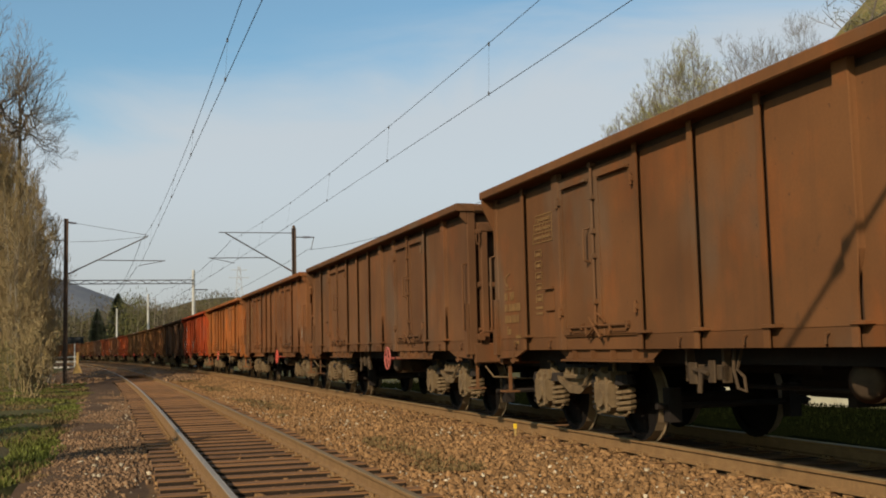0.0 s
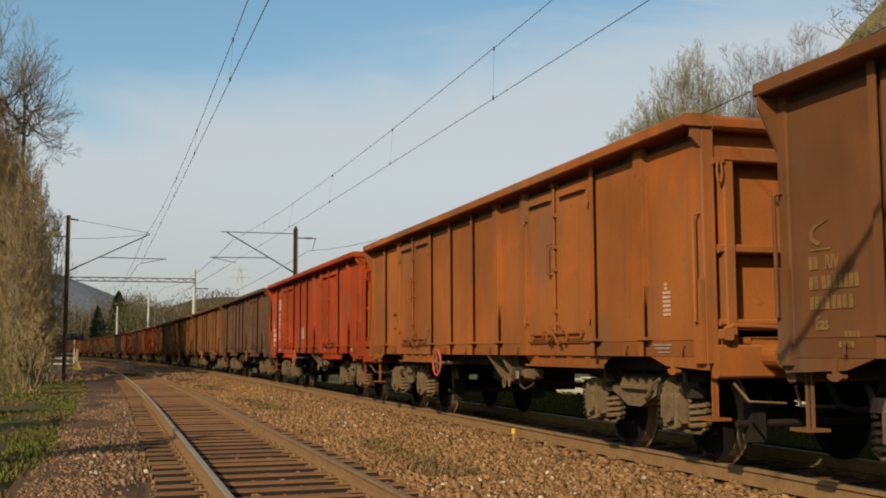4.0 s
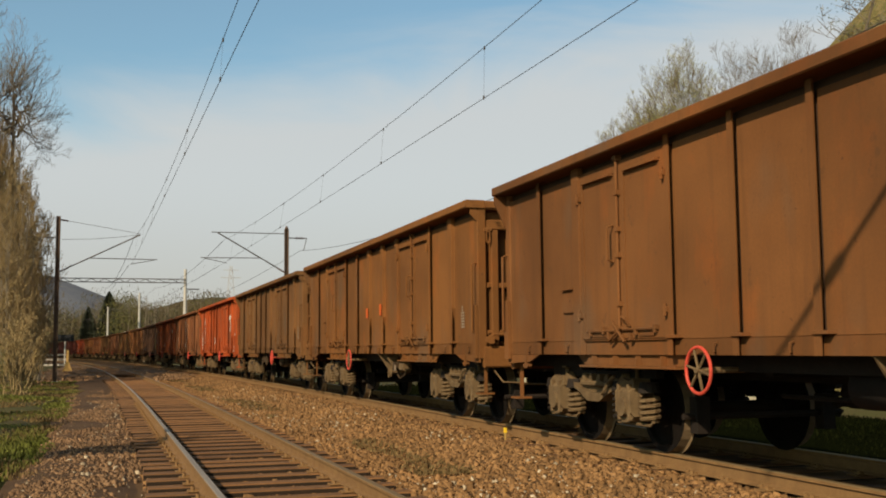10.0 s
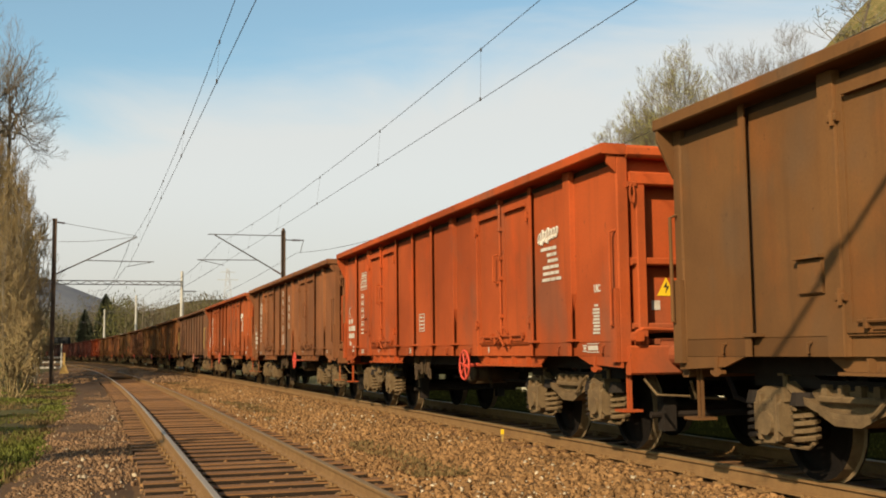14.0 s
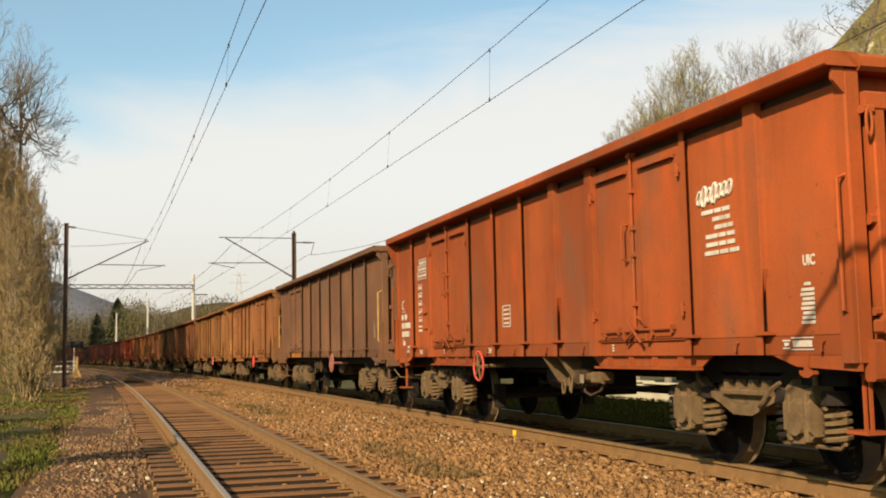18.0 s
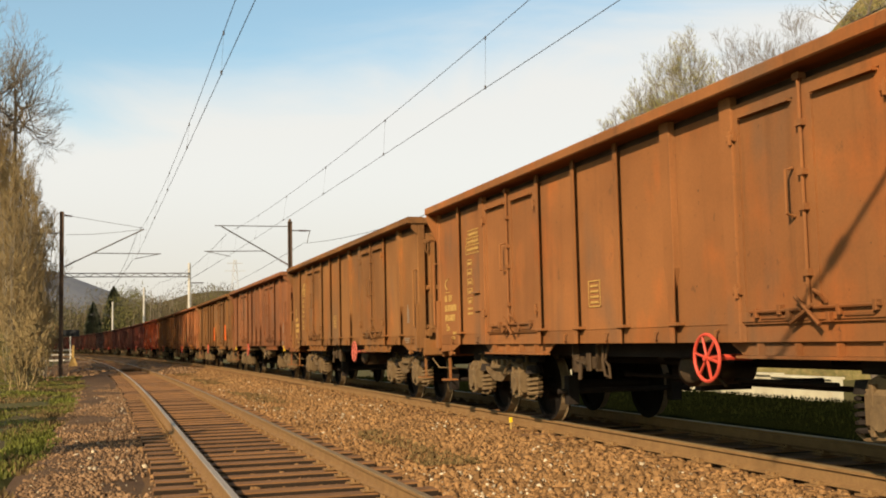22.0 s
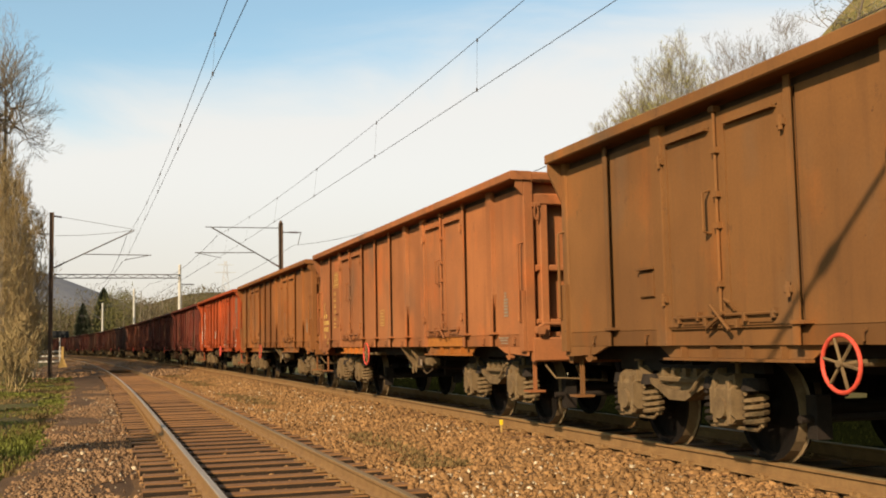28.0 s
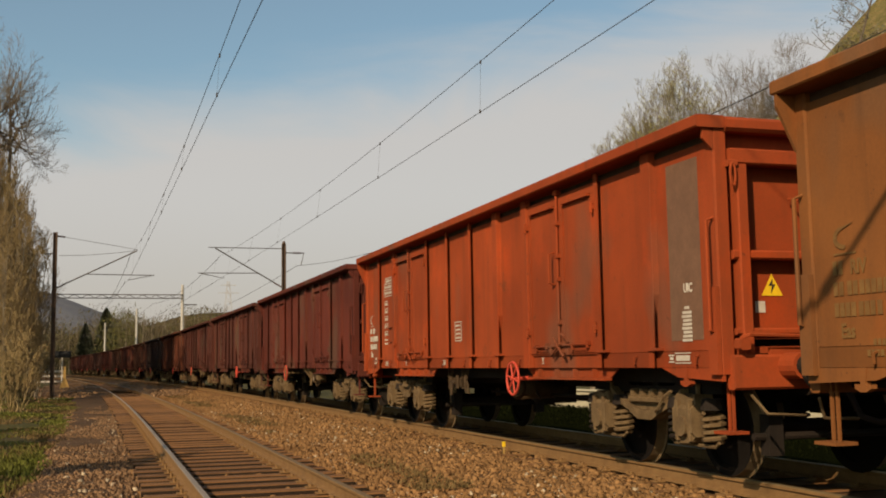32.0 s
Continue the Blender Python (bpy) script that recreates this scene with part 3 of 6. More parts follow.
def blades(name, mat, label, n, lat0, lat1, y0, y1, h, seed, patch_at=0.0, base=-0.44):
    """Grass in small leaning tufts, joined."""
    r = np.random.RandomState(seed)
    lat = lat1 - (lat1 - lat0) * r.uniform(0, 1, n) ** 1.4
    y = y0 + (y1 - y0) * r.uniform(0, 1, n) ** 1.6
    if lat1 < 0:
        lat = lat + np.array([0.45 * noise.noise((0.0, b * 0.35, seed)) + 0.25 * noise.noise((a, b * 1.3, 3.0)) for a, b in zip(lat, y)])
    keep = np.array([noise.noise((a * 0.55, b * 0.3, seed)) > patch_at for a, b in zip(lat, y)])
    lat, y = lat[keep], y[keep]
    n = len(lat)
    x = lat - np.maximum(0, y - CURVE_Y) ** 2 / (2 * RADIUS)
    hh = h * r.uniform(0.4, 1.3, n)
    a = r.uniform(0, 6.28, n)
    w = r.uniform(0.006, 0.016, n) * (1 + y / 30)
    lean = r.uniform(0.1, 0.6, n) * hh
    g = base + np.minimum(0.25, np.maximum(0, -lat - 2) * 0.05)
    dx, dy = np.cos(a), np.sin(a)
    p0 = np.stack([x - dy * w, y + dx * w, g], -1)
    p1 = np.stack([x + dy * w, y - dx * w, g], -1)
    p2 = np.stack([x + dx * lean * 0.4 + dy * w * 0.7, y + dy * lean * 0.4 - dx * w * 0.7, g + hh * 0.6], -1)
    p3 = np.stack([x + dx * lean, y + dy * lean, g + hh], -1)
    v = np.stack([p0, p1, p2, p3], 1).reshape(-1, 3)
    f = np.arange(n * 4).reshape(-1, 4)
    ob = new(name, quick_mesh(name, v, f, mat))
    return tagged(ob, label, "grass", kind="stuff")


blades("grass", GRASS_BLADE, "bright young grass along the verge", 90000, -9, -0.85, 7, 62, 0.08, 21, -0.02)
blades("dry_grass", DRY_BLADE, "dead brown grass and litter along the verge", 50000, -9, -0.75, 7, 62, 0.08, 22, -0.08)
blades("dry_grass", DRY_BLADE, "dry yellowed grass sprouting in the ballast beside the train", 9000, 3.5, 4.75, 12, 58, 0.045, 24, 0.05, base=-0.33)
# ground past the train, painted as dark as if it lay in shade
strip("ivy_bank", [9.4, 10.5, 12, 14, 16, 18, 20.5], [-0.6, -0.72, -0.8, -0.86, -0.9, -0.92, -0.95], list(np.arange(0, 60, 1.0)), SHADE_GROUND, "ground beyond the train with its shade put into a near-black colour", rough=0.05, seed=9)
blades("grass", GRASS_BLADE, "young grass on the verge at the start of the stretch", 9000, -7, -0.85, -9, 7, 0.08, 25, -0.02)
blades("ivy", SHADE_BLADE, "grass beyond the train, coloured near-black for shade", 26000, 9.3, 20.3, 4, 60, 0.09, 23, -0.9, base=-0.9)


# ---- catenary ----
SPAN_A, SPAN_B = 2.0, 59.5


def cable(name, pts, r, label, mat=WIRE_MAT, n=5):
    return tagged(part(name, MB().path(pts, r, n), mat), label, "wire")


def sagged(a, b, sag, n=24):
    a, b = Vector(a), Vector(b)
    return [a.lerp(b, k / n) - Vector((0, 0, sag * 4 * (k / n) * (1 - k / n))) for k in range(n + 1)]


def overhead(centre, contact, carrier, sag, stag, spans, label):
    """Contact wire, carrier wire and droppers of one track."""
    for (y0, y1), (s0, s1) in zip(spans, stag):
        c0, c1 = along(centre + s0, y0, contact), along(centre + s1, y1, contact)
        m0, m1 = along(centre + s0 * 0.4 + 0.15, y0, carrier), along(centre + s1 * 0.4 + 0.1, y1, carrier)
        n = 32
        con, car = sagged(c0, c1, 0.03, n), sagged(m0, m1, sag, n)
        th = new("overhead_line")
        r = 0.0065 if y1 < 70 else 0.012
        part("contact_wire", MB().path(con, r, 5), WIRE_MAT, th)
        part("carrier_wire", MB().path(car, r, 5), WIRE_MAT, th)
        for k in range(1, n, 4):
            part("dropper", MB().tube(con[k], car[k], 0.0025, n=4).tube(con[k] - Vector((0, 0, 0.02)), con[k] + Vector((0, 0, 0.05)), 0.016, n=6).tube(car[k] - Vector((0, 0, 0.05)), car[k] + Vector((0, 0, 0.02)), 0.016, n=6), WIRE_MAT, th)
        tagged(th, label, "overhead line")


SPANS = [(-56, 2.0), (2.0, 59.5), (59.5, 105), (105, 150), (150, 192), (192, 250)]
STAG = [(-0.2, 0.33), (0.33, -0.2), (-0.2, 0.2), (0.2, -0.2), (-0.2, 0.2), (0.2, -0.2)]
overhead(NEAR_X, 5.78, 7.25, 0.95, [(-0.12, 0.22), (0.22, 0.0)] + [(a * 0.6, b * 0.6) for a, b in STAG[2:]], SPANS, "dark contact and carrier wires with droppers above the near track")
overhead(TRAIN_X, 5.77, 7.2, 0.6, STAG, SPANS, "dark contact and carrier wires with droppers above the train")


def insulator(mb_parent, a, b, name="insulator"):
    a, b = Vector(a), Vector(b)
    mb = MB().tube(a, b, 0.03, n=8)
    for k in range(5):
        p = a.lerp(b, (k + 0.5) / 5)
        d = (b - a).normalized() * 0.02
        mb.tube(p - d, p + d, 0.07, 0.05, n=10)
    return part(name, mb, INSUL, mb_parent)


def cantilever(mast, reach, z_low, z_top, sgn):
    """Tube, stay and steady arm in the mast's own space; sgn: the side it reaches to."""
    tip = (sgn * reach, 0, z_top)
    insulator(mast, (sgn * 0.12, 0, z_low), (sgn * 0.55, 0, z_low + (z_top - z_low) * 0.42 / reach))
    part("bracket_tube", MB().tube((sgn * 0.5, 0, z_low + (z_top - z_low) * 0.4 / reach), tip, 0.035, n=8), GALV, mast)
    zs = z_low + (z_top - z_low) * 0.36
    part("registration_tube", MB().tube((sgn * reach * 0.36, 0, zs), (sgn * (reach + 0.9), 0, zs - 0.03), 0.024, n=8), GALV, mast)
    part("steady_arm", MB().tube((sgn * (reach + 0.75), 0, zs - 0.05), (sgn * (reach - 0.5), 0, zs - 0.3), 0.018, n=6), GALV, mast)
    return tip


def mast_steel():
    """A lattice-sided steel post."""
    m = new("catenary_mast")
    sh = MB().box(-0.11, -0.085, -0.11, 0.11, 0, 8.9).box(0.085, 0.11, -0.11, 0.11, 0, 8.9).box(-0.085, 0.085, -0.012, 0.012, 0, 8.9)
    part("post", sh, MAST_BROWN, m)
    part("footing", MB().box(-0.35, 0.35, -0.35, 0.35, -0.4, 0.18, 0.04), CONCRETE, m)
    return m


m = mast_steel()
m.matrix_world = Matrix.Translation(along(-1.95, 59.5, -0.55))
cantilever(m, 4.2, 5.95, 8.0, 1)
insulator(m, (0.12, 0, 8.7), (0.5, 0, 8.65))
part("stay", MB().tube((0.5, 0, 8.65), (4.2, 0, 8.05), 0.012, n=5), GALV, m)
part("cross_arm", MB().tube((-1.6, 0, 7.75), (0.0, 0, 7.75), 0.03, n=6), GALV, m)
part("top_stay", MB().path([(0.2, 0, 7.66), (1.6, 0, 7.7), (3.0, 0, 7.84), (4.2, 0, 8.0)], 0.012, 5), GALV, m)
tagged(m, "brown steel catenary mast with bracket arm on the verge", "catenary mast", "catenary masts")

m = mast_steel()
m.matrix_world = Matrix.Translation(along(10.0, 58.5, -1.05))
cantilever(m, 3.75, 6.5, 8.6, -1)
part("top_tube", MB().tube((-0.1, 0, 8.63), (-4.1, 0, 8.63), 0.024, n=6), GALV, m)
part("feeder_arm", MB().tube((0.1, 0, 8.4), (1.15, 0, 8.4), 0.03, n=6).tube((1.12, 0, 8.4), (0.95, 0, 7.7), 0.02, n=6), GALV, m)
insulator(m, (0.5, 0, 8.4), (0.95, 0, 8.4))
part("mast_cap", MB().tube((0, 0, 8.88), (0, 0, 9.05), 0.1, 0.06, n=8), MAST_BROWN, m)
tagged(m, "brown steel catenary mast with bracket and feeder arm beyond the train", "catenary mast", "catenary masts")
cable("feeder_wire", sagged(along(10.75, 58.5, 6.65), along(10.8, 150, 6.9), 1.2), 0.012, "dark feeder wire hung beside the line")
cable("feeder_wire", sagged(along(11.2, 2, 6.65), along(10.75, 58.5, 6.65), 1.15), 0.01, "dark feeder wire hung beside the line")


def concrete_mast(lat, y, h, label, arm=0):
    m = new("catenary_mast")
    part("post", MB().tube((0, 0, 0), (0, 0, h), 0.2, 0.13, n=12), CONCRETE, m)
    if arm:
        cantilever(m, 2.9, h - 2.9, h - 0.9, arm)
        part("cross_arm", MB().tube((-0.7, 0, h - 1.3), (0.7, 0, h - 1.3), 0.04, n=6), GALV, m)
    m.matrix_world = Matrix.Translation(along(lat, y, -0.8))
    return tagged(m, label, "catenary mast", "catenary masts")


concrete_mast(9.7, 150, 9.9, "pale concrete catenary mast beyond the train", -1)
concrete_mast(9.7, 192, 9.7, "pale concrete catenary mast far down the line", -1)
concrete_mast(-2.4, 235, 9.0, "thin pale catenary mast far down the line", 1)


def build_gantry():
    g = new("signal_gantry")
    y, z = 110.0, 8.0
    x0, x1 = along(-6.6, y).x, along(10.2, y).x
    for dz in (0, 0.36):
        for dy in (-0.25, 0.25):
            part("chord", MB().box(x0, x1, y + dy - 0.04, y + dy + 0.04, z + dz, z + dz + 0.06), GALV, g)
    n = 26
    for k in range(n):
        a, b = x0 + (x1 - x0) * k / n, x0 + (x1 - x0) * (k + 1) / n
        for dy in (-0.25, 0.25):
            part("lacing_bar", MB().tube((a, y + dy, z + (0.04 if k % 2 else 0.38)), (b, y + dy, z + (0.38 if k % 2 else 0.04)), 0.02, n=5), GALV, g)
    for x, name in ((x0, "leg"), (x1, "leg")):
        part(name, MB().tube((x, y, -1.0), (x, y, z + 1.4), 0.22, 0.14, n=12), CONCRETE, g)
    part("arm", MB().tube((x1, y, 7.4), (x1 + 1.4, y, 7.4), 0.06, n=6), GALV, g)
    tagged(g, "steel lattice portal over both tracks on pale posts", "gantry")


build_gantry()

# unseen rod with clamp, wire and pole, added to cast the slanting shadow on the wagons
sw = new("span_wire")
part("rod", MB().tube((-0.9, 2.24, 5.46), (2.0, 2.24, 5.46), 0.026, n=8), GALV, sw)
part("clamp", MB().tube((0.4, 2.24, 5.46), (0.58, 2.24, 5.46), 0.055, n=10), INSUL, sw)
part("cable", MB().tube((-14, 2.24, 6.0), (-0.9, 2.24, 5.46), 0.006, n=5), WIRE_MAT, sw)
part("hanger", MB().tube((1.87, 2.24, 5.46), (1.87, 2.24, 5.8), 0.006, n=5), WIRE_MAT, sw)
part("pole", MB().tube((-14, 2.24, -0.6), (-14, 2.24, 6.2), 0.14, n=10), MAST_BROWN, sw)
tagged(sw, "unseen rod above the near track, added to cast a shadow on the wagons", "span wire")

# ---- trees ----
def grow(base, height, spread, seed, levels=3, trunk_r=0.16, limbs=7, upright=0.55, start=0.25, leaf=0.05, per=6, kids=5, twig_r=0.012, fork=False):
    """Tapered trunk, limbs and twigs, and the points where the buds sit."""
    rnd = random.Random(seed)
    wood_t, wood_l, tips = MB(), MB(), []

    def limb(p, d, length, r, depth):
        pts, q = [p.copy()], p.copy()
        dd = d.copy()
        seg = (5, 3, 3, 2, 2)[depth]
        for k in range(seg):
            dd = (dd + Vector((rnd.uniform(-1, 1), rnd.uniform(-1, 1), rnd.uniform(-0.3, 0.6))) * 0.16).normalized()
            q2 = q + dd * (length / seg)
            ra, rb = r * (1 - 0.75 * k / seg), r * (1 - 0.75 * (k + 1) / seg)
            (wood_t if depth == 0 else wood_l).tube(q, q2, max(ra, twig_r), max(rb, twig_r * 0.7), n=8 if depth == 0 else (5 if depth == 1 else 3), caps=False)
            q = q2
            pts.append(q.copy())
        if depth >= levels:
            for k in range(per):
                tips.append(pts[rnd.randrange(1, len(pts))] + Vector((rnd.gauss(0, 1), rnd.gauss(0, 1), rnd.gauss(0, 1))) * 0.12)
            return
        count = limbs if depth == 0 else kids
        for k in range(count):
            f = start + (1 - start) * (k + rnd.random()) / count if depth == 0 else rnd.uniform(0.25, 1.0)
            i = min(int(f * seg), seg - 1)
            at = pts[i].lerp(pts[i + 1], f * seg - i)
            a = rnd.uniform(0, math.tau)
            out = Vector((math.cos(a), math.sin(a), 0))
            nd = (out * (1 - upright) + Vector((0, 0, 1)) * upright * rnd.uniform(0.5, 1.2) + dd * 0.5).normalized()
            ln = (spread if depth == 0 else length * 0.52) * rnd.uniform(0.6, 1.1) * (1.15 - 0.55 * f if depth == 0 else 1)
            limb(at, nd, ln, max(r * 0.45 * (1 - 0.6 * f), twig_r), depth + 1)

    limb(Vector(base), Vector((rnd.uniform(-0.08, 0.08), rnd.uniform(-0.08, 0.08), 1)).normalized(), height, trunk_r, 0)
    return wood_t, wood_l, tips


def tree(name, base, label, bark, twig, buds, height, spread, seed, bud=0.05, **kw):
    t = new(name)
    a, b, tips = grow((0, 0, 0), height, spread, seed, **kw)
    part("trunk", a, bark, t)
    me = bpy.data.meshes.new("limbs")
    me.from_pydata(b.v, [], b.f)
    me.materials.append(twig)
    part("branchwork", me, None, t)
    if buds is not None and tips:
        r = np.random.RandomState(seed)
        c = np.array([tuple(p) for p in tips])
        n = len(c)
        u = r.normal(0, 1, (n, 3))
        u /= np.linalg.norm(u, axis=1)[:, None]
        w = np.cross(u, r.normal(0, 1, (n, 3)))
        w /= np.linalg.norm(w, axis=1)[:, None]
        s = bud * r.uniform(0.5, 1.4, (n, 1))
        v = np.stack([c - u * s, c + w * s * 0.9, c + u * s], 1).reshape(-1, 3)
        part("crown", quick_mesh("crown", v, np.arange(n * 3).reshape(-1, 3), buds), None, t)
    t.location = base
    return tagged(t, label, "tree")


def sticks(p, q, r0, r1):
    """Many thin three-sided tapered sticks as arrays: vertices and quads."""
    d = q - p
    d = d / np.maximum(np.linalg.norm(d, axis=1), 1e-6)[:, None]
    ref = np.where(np.abs(d[:, 2:3]) > 0.8, np.array([[1.0, 0, 0]]), np.array([[0, 0, 1.0]]))
    a = np.cross(d, ref)
    a /= np.linalg.norm(a, axis=1)[:, None]
    b = np.cross(d, a)
    ring = [np.cos(k * 2.0944) * a + np.sin(k * 2.0944) * b for k in range(3)]
    v = np.stack([p + c * r0[:, None] for c in ring] + [q + c * r1[:, None] for c in ring], 1)
    f = np.array([(0, 1, 4, 3), (1, 2, 5, 4), (2, 0, 3, 5)])[None] + (np.arange(len(p)) * 6)[:, None, None]
    return v.reshape(-1, 3), f.reshape(-1, 4)


def offshoots(r, pts, rad, count, reach, lift, wide, lo, seg, thin):
    """Side shoots from curved shoots: pts (n, m, 3), rad (n, m). Returns the same for the next order."""
    n, m = rad.shape
    host = np.repeat(np.arange(n), count)
    f = lo + (1 - lo) * r.uniform(0, 1, len(host)) ** 0.8
    x = f * (m - 1)
    k = np.minimum(x.astype(int), m - 2)
    w = (x - k)[:, None]
    at = pts[host, k] * (1 - w) + pts[host, k + 1] * w
    along_d = pts[host, k + 1] - pts[host, k]
    along_d /= np.maximum(np.linalg.norm(along_d, axis=1), 1e-6)[:, None]
    side = r.normal(0, 1, (len(host), 3))
    side -= along_d * (side * along_d).sum(1)[:, None]
    side /= np.linalg.norm(side, axis=1)[:, None]
    way = along_d + side * wide * r.uniform(0.6, 1.2, (len(host), 1))
    way /= np.linalg.norm(way, axis=1)[:, None]
    ln = reach * r.uniform(0.5, 1.15, len(host)) * (1.15 - 0.6 * f)
    t = np.linspace(0, 1, seg + 1)[None, :, None]
    out = at[:, None] + way[:, None] * t * ln[:, None, None] + np.array([0, 0, lift]) * (t ** 2) * ln[:, None, None]
    out[:, 1:] += r.normal(0, 0.03, (len(host), seg, 3)) * ln[:, None, None]
    host_r = rad[host, k]
    rr = np.maximum(thin, host_r * 0.5)[:, None] * np.linspace(1, 0.55, seg + 1)[None]
    return out, np.maximum(rr, thin * 0.6)


def twig_tree(name, base, label, height, width, seed, low=0.3, top=0.35, limbs=14, sub=11, fine=8, bits=3, trunk_r=0.2, thin=0.009,
              bark=None, twig=None, buds=None, bud=0.04, bud_share=0.5, lean=(0, 0), open_way=0.55, reach=0.13, ragged=0.14, bud_runs=1, forks=(0.55, 1.25)):
    """A leafless spring tree: limbs sweep up from the stem to tips spread over a rounded crown, then three orders of twigs.
    low: height share at which the limbs leave the stem; top: share of the crown's height that is its dome."""
    r = np.random.RandomState(seed)
    t = new(name)
    a = r.uniform(0, math.tau, limbs)
    rad = np.sqrt(r.uniform(0.02, 1, limbs))
    tip_z = height * (1 - top * rad ** 2) * r.uniform(1 - ragged, 1.0, limbs)
    tip_z[0], rad[0] = height, 0.08
    tip = np.stack([np.cos(a) * rad * width + lean[0], np.sin(a) * rad * width + lean[1], tip_z], -1)
    h0 = height * low * r.uniform(*forks, limbs)
    root = np.stack([lean[0] * h0 / height, lean[1] * h0 / height, h0], -1) + r.normal(0, 0.06 + 0.12 * (low < 0.1), (limbs, 3)) * np.array([1, 1, 0])
    mid = root * 0.5 + tip * 0.5
    mid[:, :2] += (tip - root)[:, :2] * 0.12
    mid[:, 2] -= 0.02 * height
    u = np.linspace(0, 1, 10)[None, :, None]
    pts = root[:, None] * (1 - u) ** 2 + 2 * mid[:, None] * u * (1 - u) + tip[:, None] * u ** 2
    pts[:, 1:] += r.normal(0, 0.0045 * height, (limbs, 9, 3))
    lr = trunk_r * 0.42 * r.uniform(0.7, 1.2, limbs)[:, None] * np.linspace(1, 0.12, 10)[None]
    orders = [(pts, np.maximum(lr, thin))]
    for count, reach, lift, wide, lo, seg in ((sub, reach * height, 0.3, open_way, 0.22 if reach < 0.15 else 0.45, 4), (fine, 0.06 * height, 0.25, 0.7, 0.2, 2), (bits, 0.03 * height, 0.15, 0.85, 0.2, 1)):
        orders.append(offshoots(r, *orders[-1], count, reach, lift, wide, lo, seg, thin))
    stem = np.array([(0, 0, 0), (lean[0] * low * 0.4, lean[1] * low * 0.4, height * low * 0.5), (lean[0] * low, lean[1] * low, height * min(low * 1.3, low + 0.1))])
    mb = MB()
    mb.tube(stem[0], stem[1], trunk_r, trunk_r * 0.85, n=9, caps=False)
    mb.tube(stem[1], stem[2], trunk_r * 0.85, trunk_r * 0.4, n=9, caps=False)
    part("trunk", mb, bark, t)
    for nm, group in (("limb_work", orders[:2]), ("twig_work", orders[2:])):
        p = np.concatenate([o[:, :-1].reshape(-1, 3) for o, _ in group])
        q = np.concatenate([o[:, 1:].reshape(-1, 3) for o, _ in group])
        r0 = np.concatenate([x[:, :-1].ravel() for _, x in group])
        r1 = np.concatenate([x[:, 1:].ravel() for _, x in group])
        work = part(nm, quick_mesh(nm, *sticks(p, q, r0, r1), bark if nm == "limb_work" else twig), None, t)
        tagged(work, kind="stuff")
    if buds is not None:
        c = orders[3][0][:, -1]
        c = np.concatenate([c] + [orders[3][0][:, -1] * (1 - k / bud_runs) + orders[3][0][:, 0] * k / bud_runs for k in range(1, bud_runs)])
        c = c[r.uniform(0, 1, len(c)) < bud_share]
        c = c + r.normal(0, 0.03, c.shape)
        n = len(c)
        x = r.normal(0, 1, (n, 3))
        x /= np.linalg.norm(x, axis=1)[:, None]
        w = np.cross(x, r.normal(0, 1, (n, 3)))
        w /= np.linalg.norm(w, axis=1)[:, None]
        z = bud * r.uniform(0.5, 1.4, (n, 1))
        haze = part("bud_haze", quick_mesh("bud_haze", np.stack([c - x * z, c + w * z * 0.8, c + x * z], 1).reshape(-1, 3), np.arange(n * 3).reshape(-1, 3), buds), None, t)
        tagged(haze, kind="stuff")
    t.location = base
    return tagged(t, label, "tree")


# the thicket along the verge: many-stemmed saplings, ragged towards the track
HEDGE = [  # lateral, y, height, half width, seed
    (-4.8, 64, 15.1, 1.5, 1), (-5.4, 60, 16.3, 1.9, 2), (-3.5, 70, 10.8, 1.6, 3), (-5.0, 73, 13.2, 1.5, 4), (-6.0, 67, 16.8, 1.9, 5), (-3.2, 62, 7.9, 1.3, 6),
    (-3.6, 58, 9.0, 1.5, 8), (-3.5, 66, 5.5, 1.0, 9), (-4.8, 78, 10.1, 1.4, 10), (-4.4, 84, 8.6, 1.3, 12), (-3.6, 54, 5.5, 1.1, 13), (-3.1, 50, 3.7, 1.0, 14),
    (-3.0, 46, 2.6, 0.9, 16), (-2.7, 41, 2.0, 0.9, 17), (-2.8, 60, 3.1, 0.9, 18), (-3.0, 68, 4.0, 0.9, 19), (-3.6, 75, 5.3, 1.1, 20), (-4.0, 55, 10.8, 1.5, 21),
    (-6.4, 74, 16.8, 1.9, 22), (-5.6, 88, 10.8, 1.5, 23),
]
for lat, y, h, sp, sd in HEDGE:
    dense = int(11 + 0.8 * h)
    twig_tree("thicket_sapling", along(lat, y, -0.5), "slender many-stemmed ochre sapling in the trackside thicket", h, sp, sd, low=0.03, top=0.3, limbs=dense, sub=9, fine=6, bits=2,
              trunk_r=0.07, thin=0.012, bark=TWIG_PALE if sd % 3 else TWIG_GREY, twig=TWIG_PALE, buds=BUD_BROWN, bud=0.034, bud_share=0.4)
for lat, y, h, sp, sd in ((-4.5, 63, 19.2, 2.1, 31), (-5.7, 59, 19.8, 2.2, 32)):
    twig_tree("bare_tree", along(lat, y, -0.5), "bare brown spreading tree rising above the thicket", h, sp, sd, low=0.74, top=0.3, limbs=13, sub=8, fine=5, bits=2, trunk_r=0.15, thin=0.0085, bark=BARK, twig=TWIG_GREY, open_way=0.7, forks=(0.95, 1.12), reach=0.1)

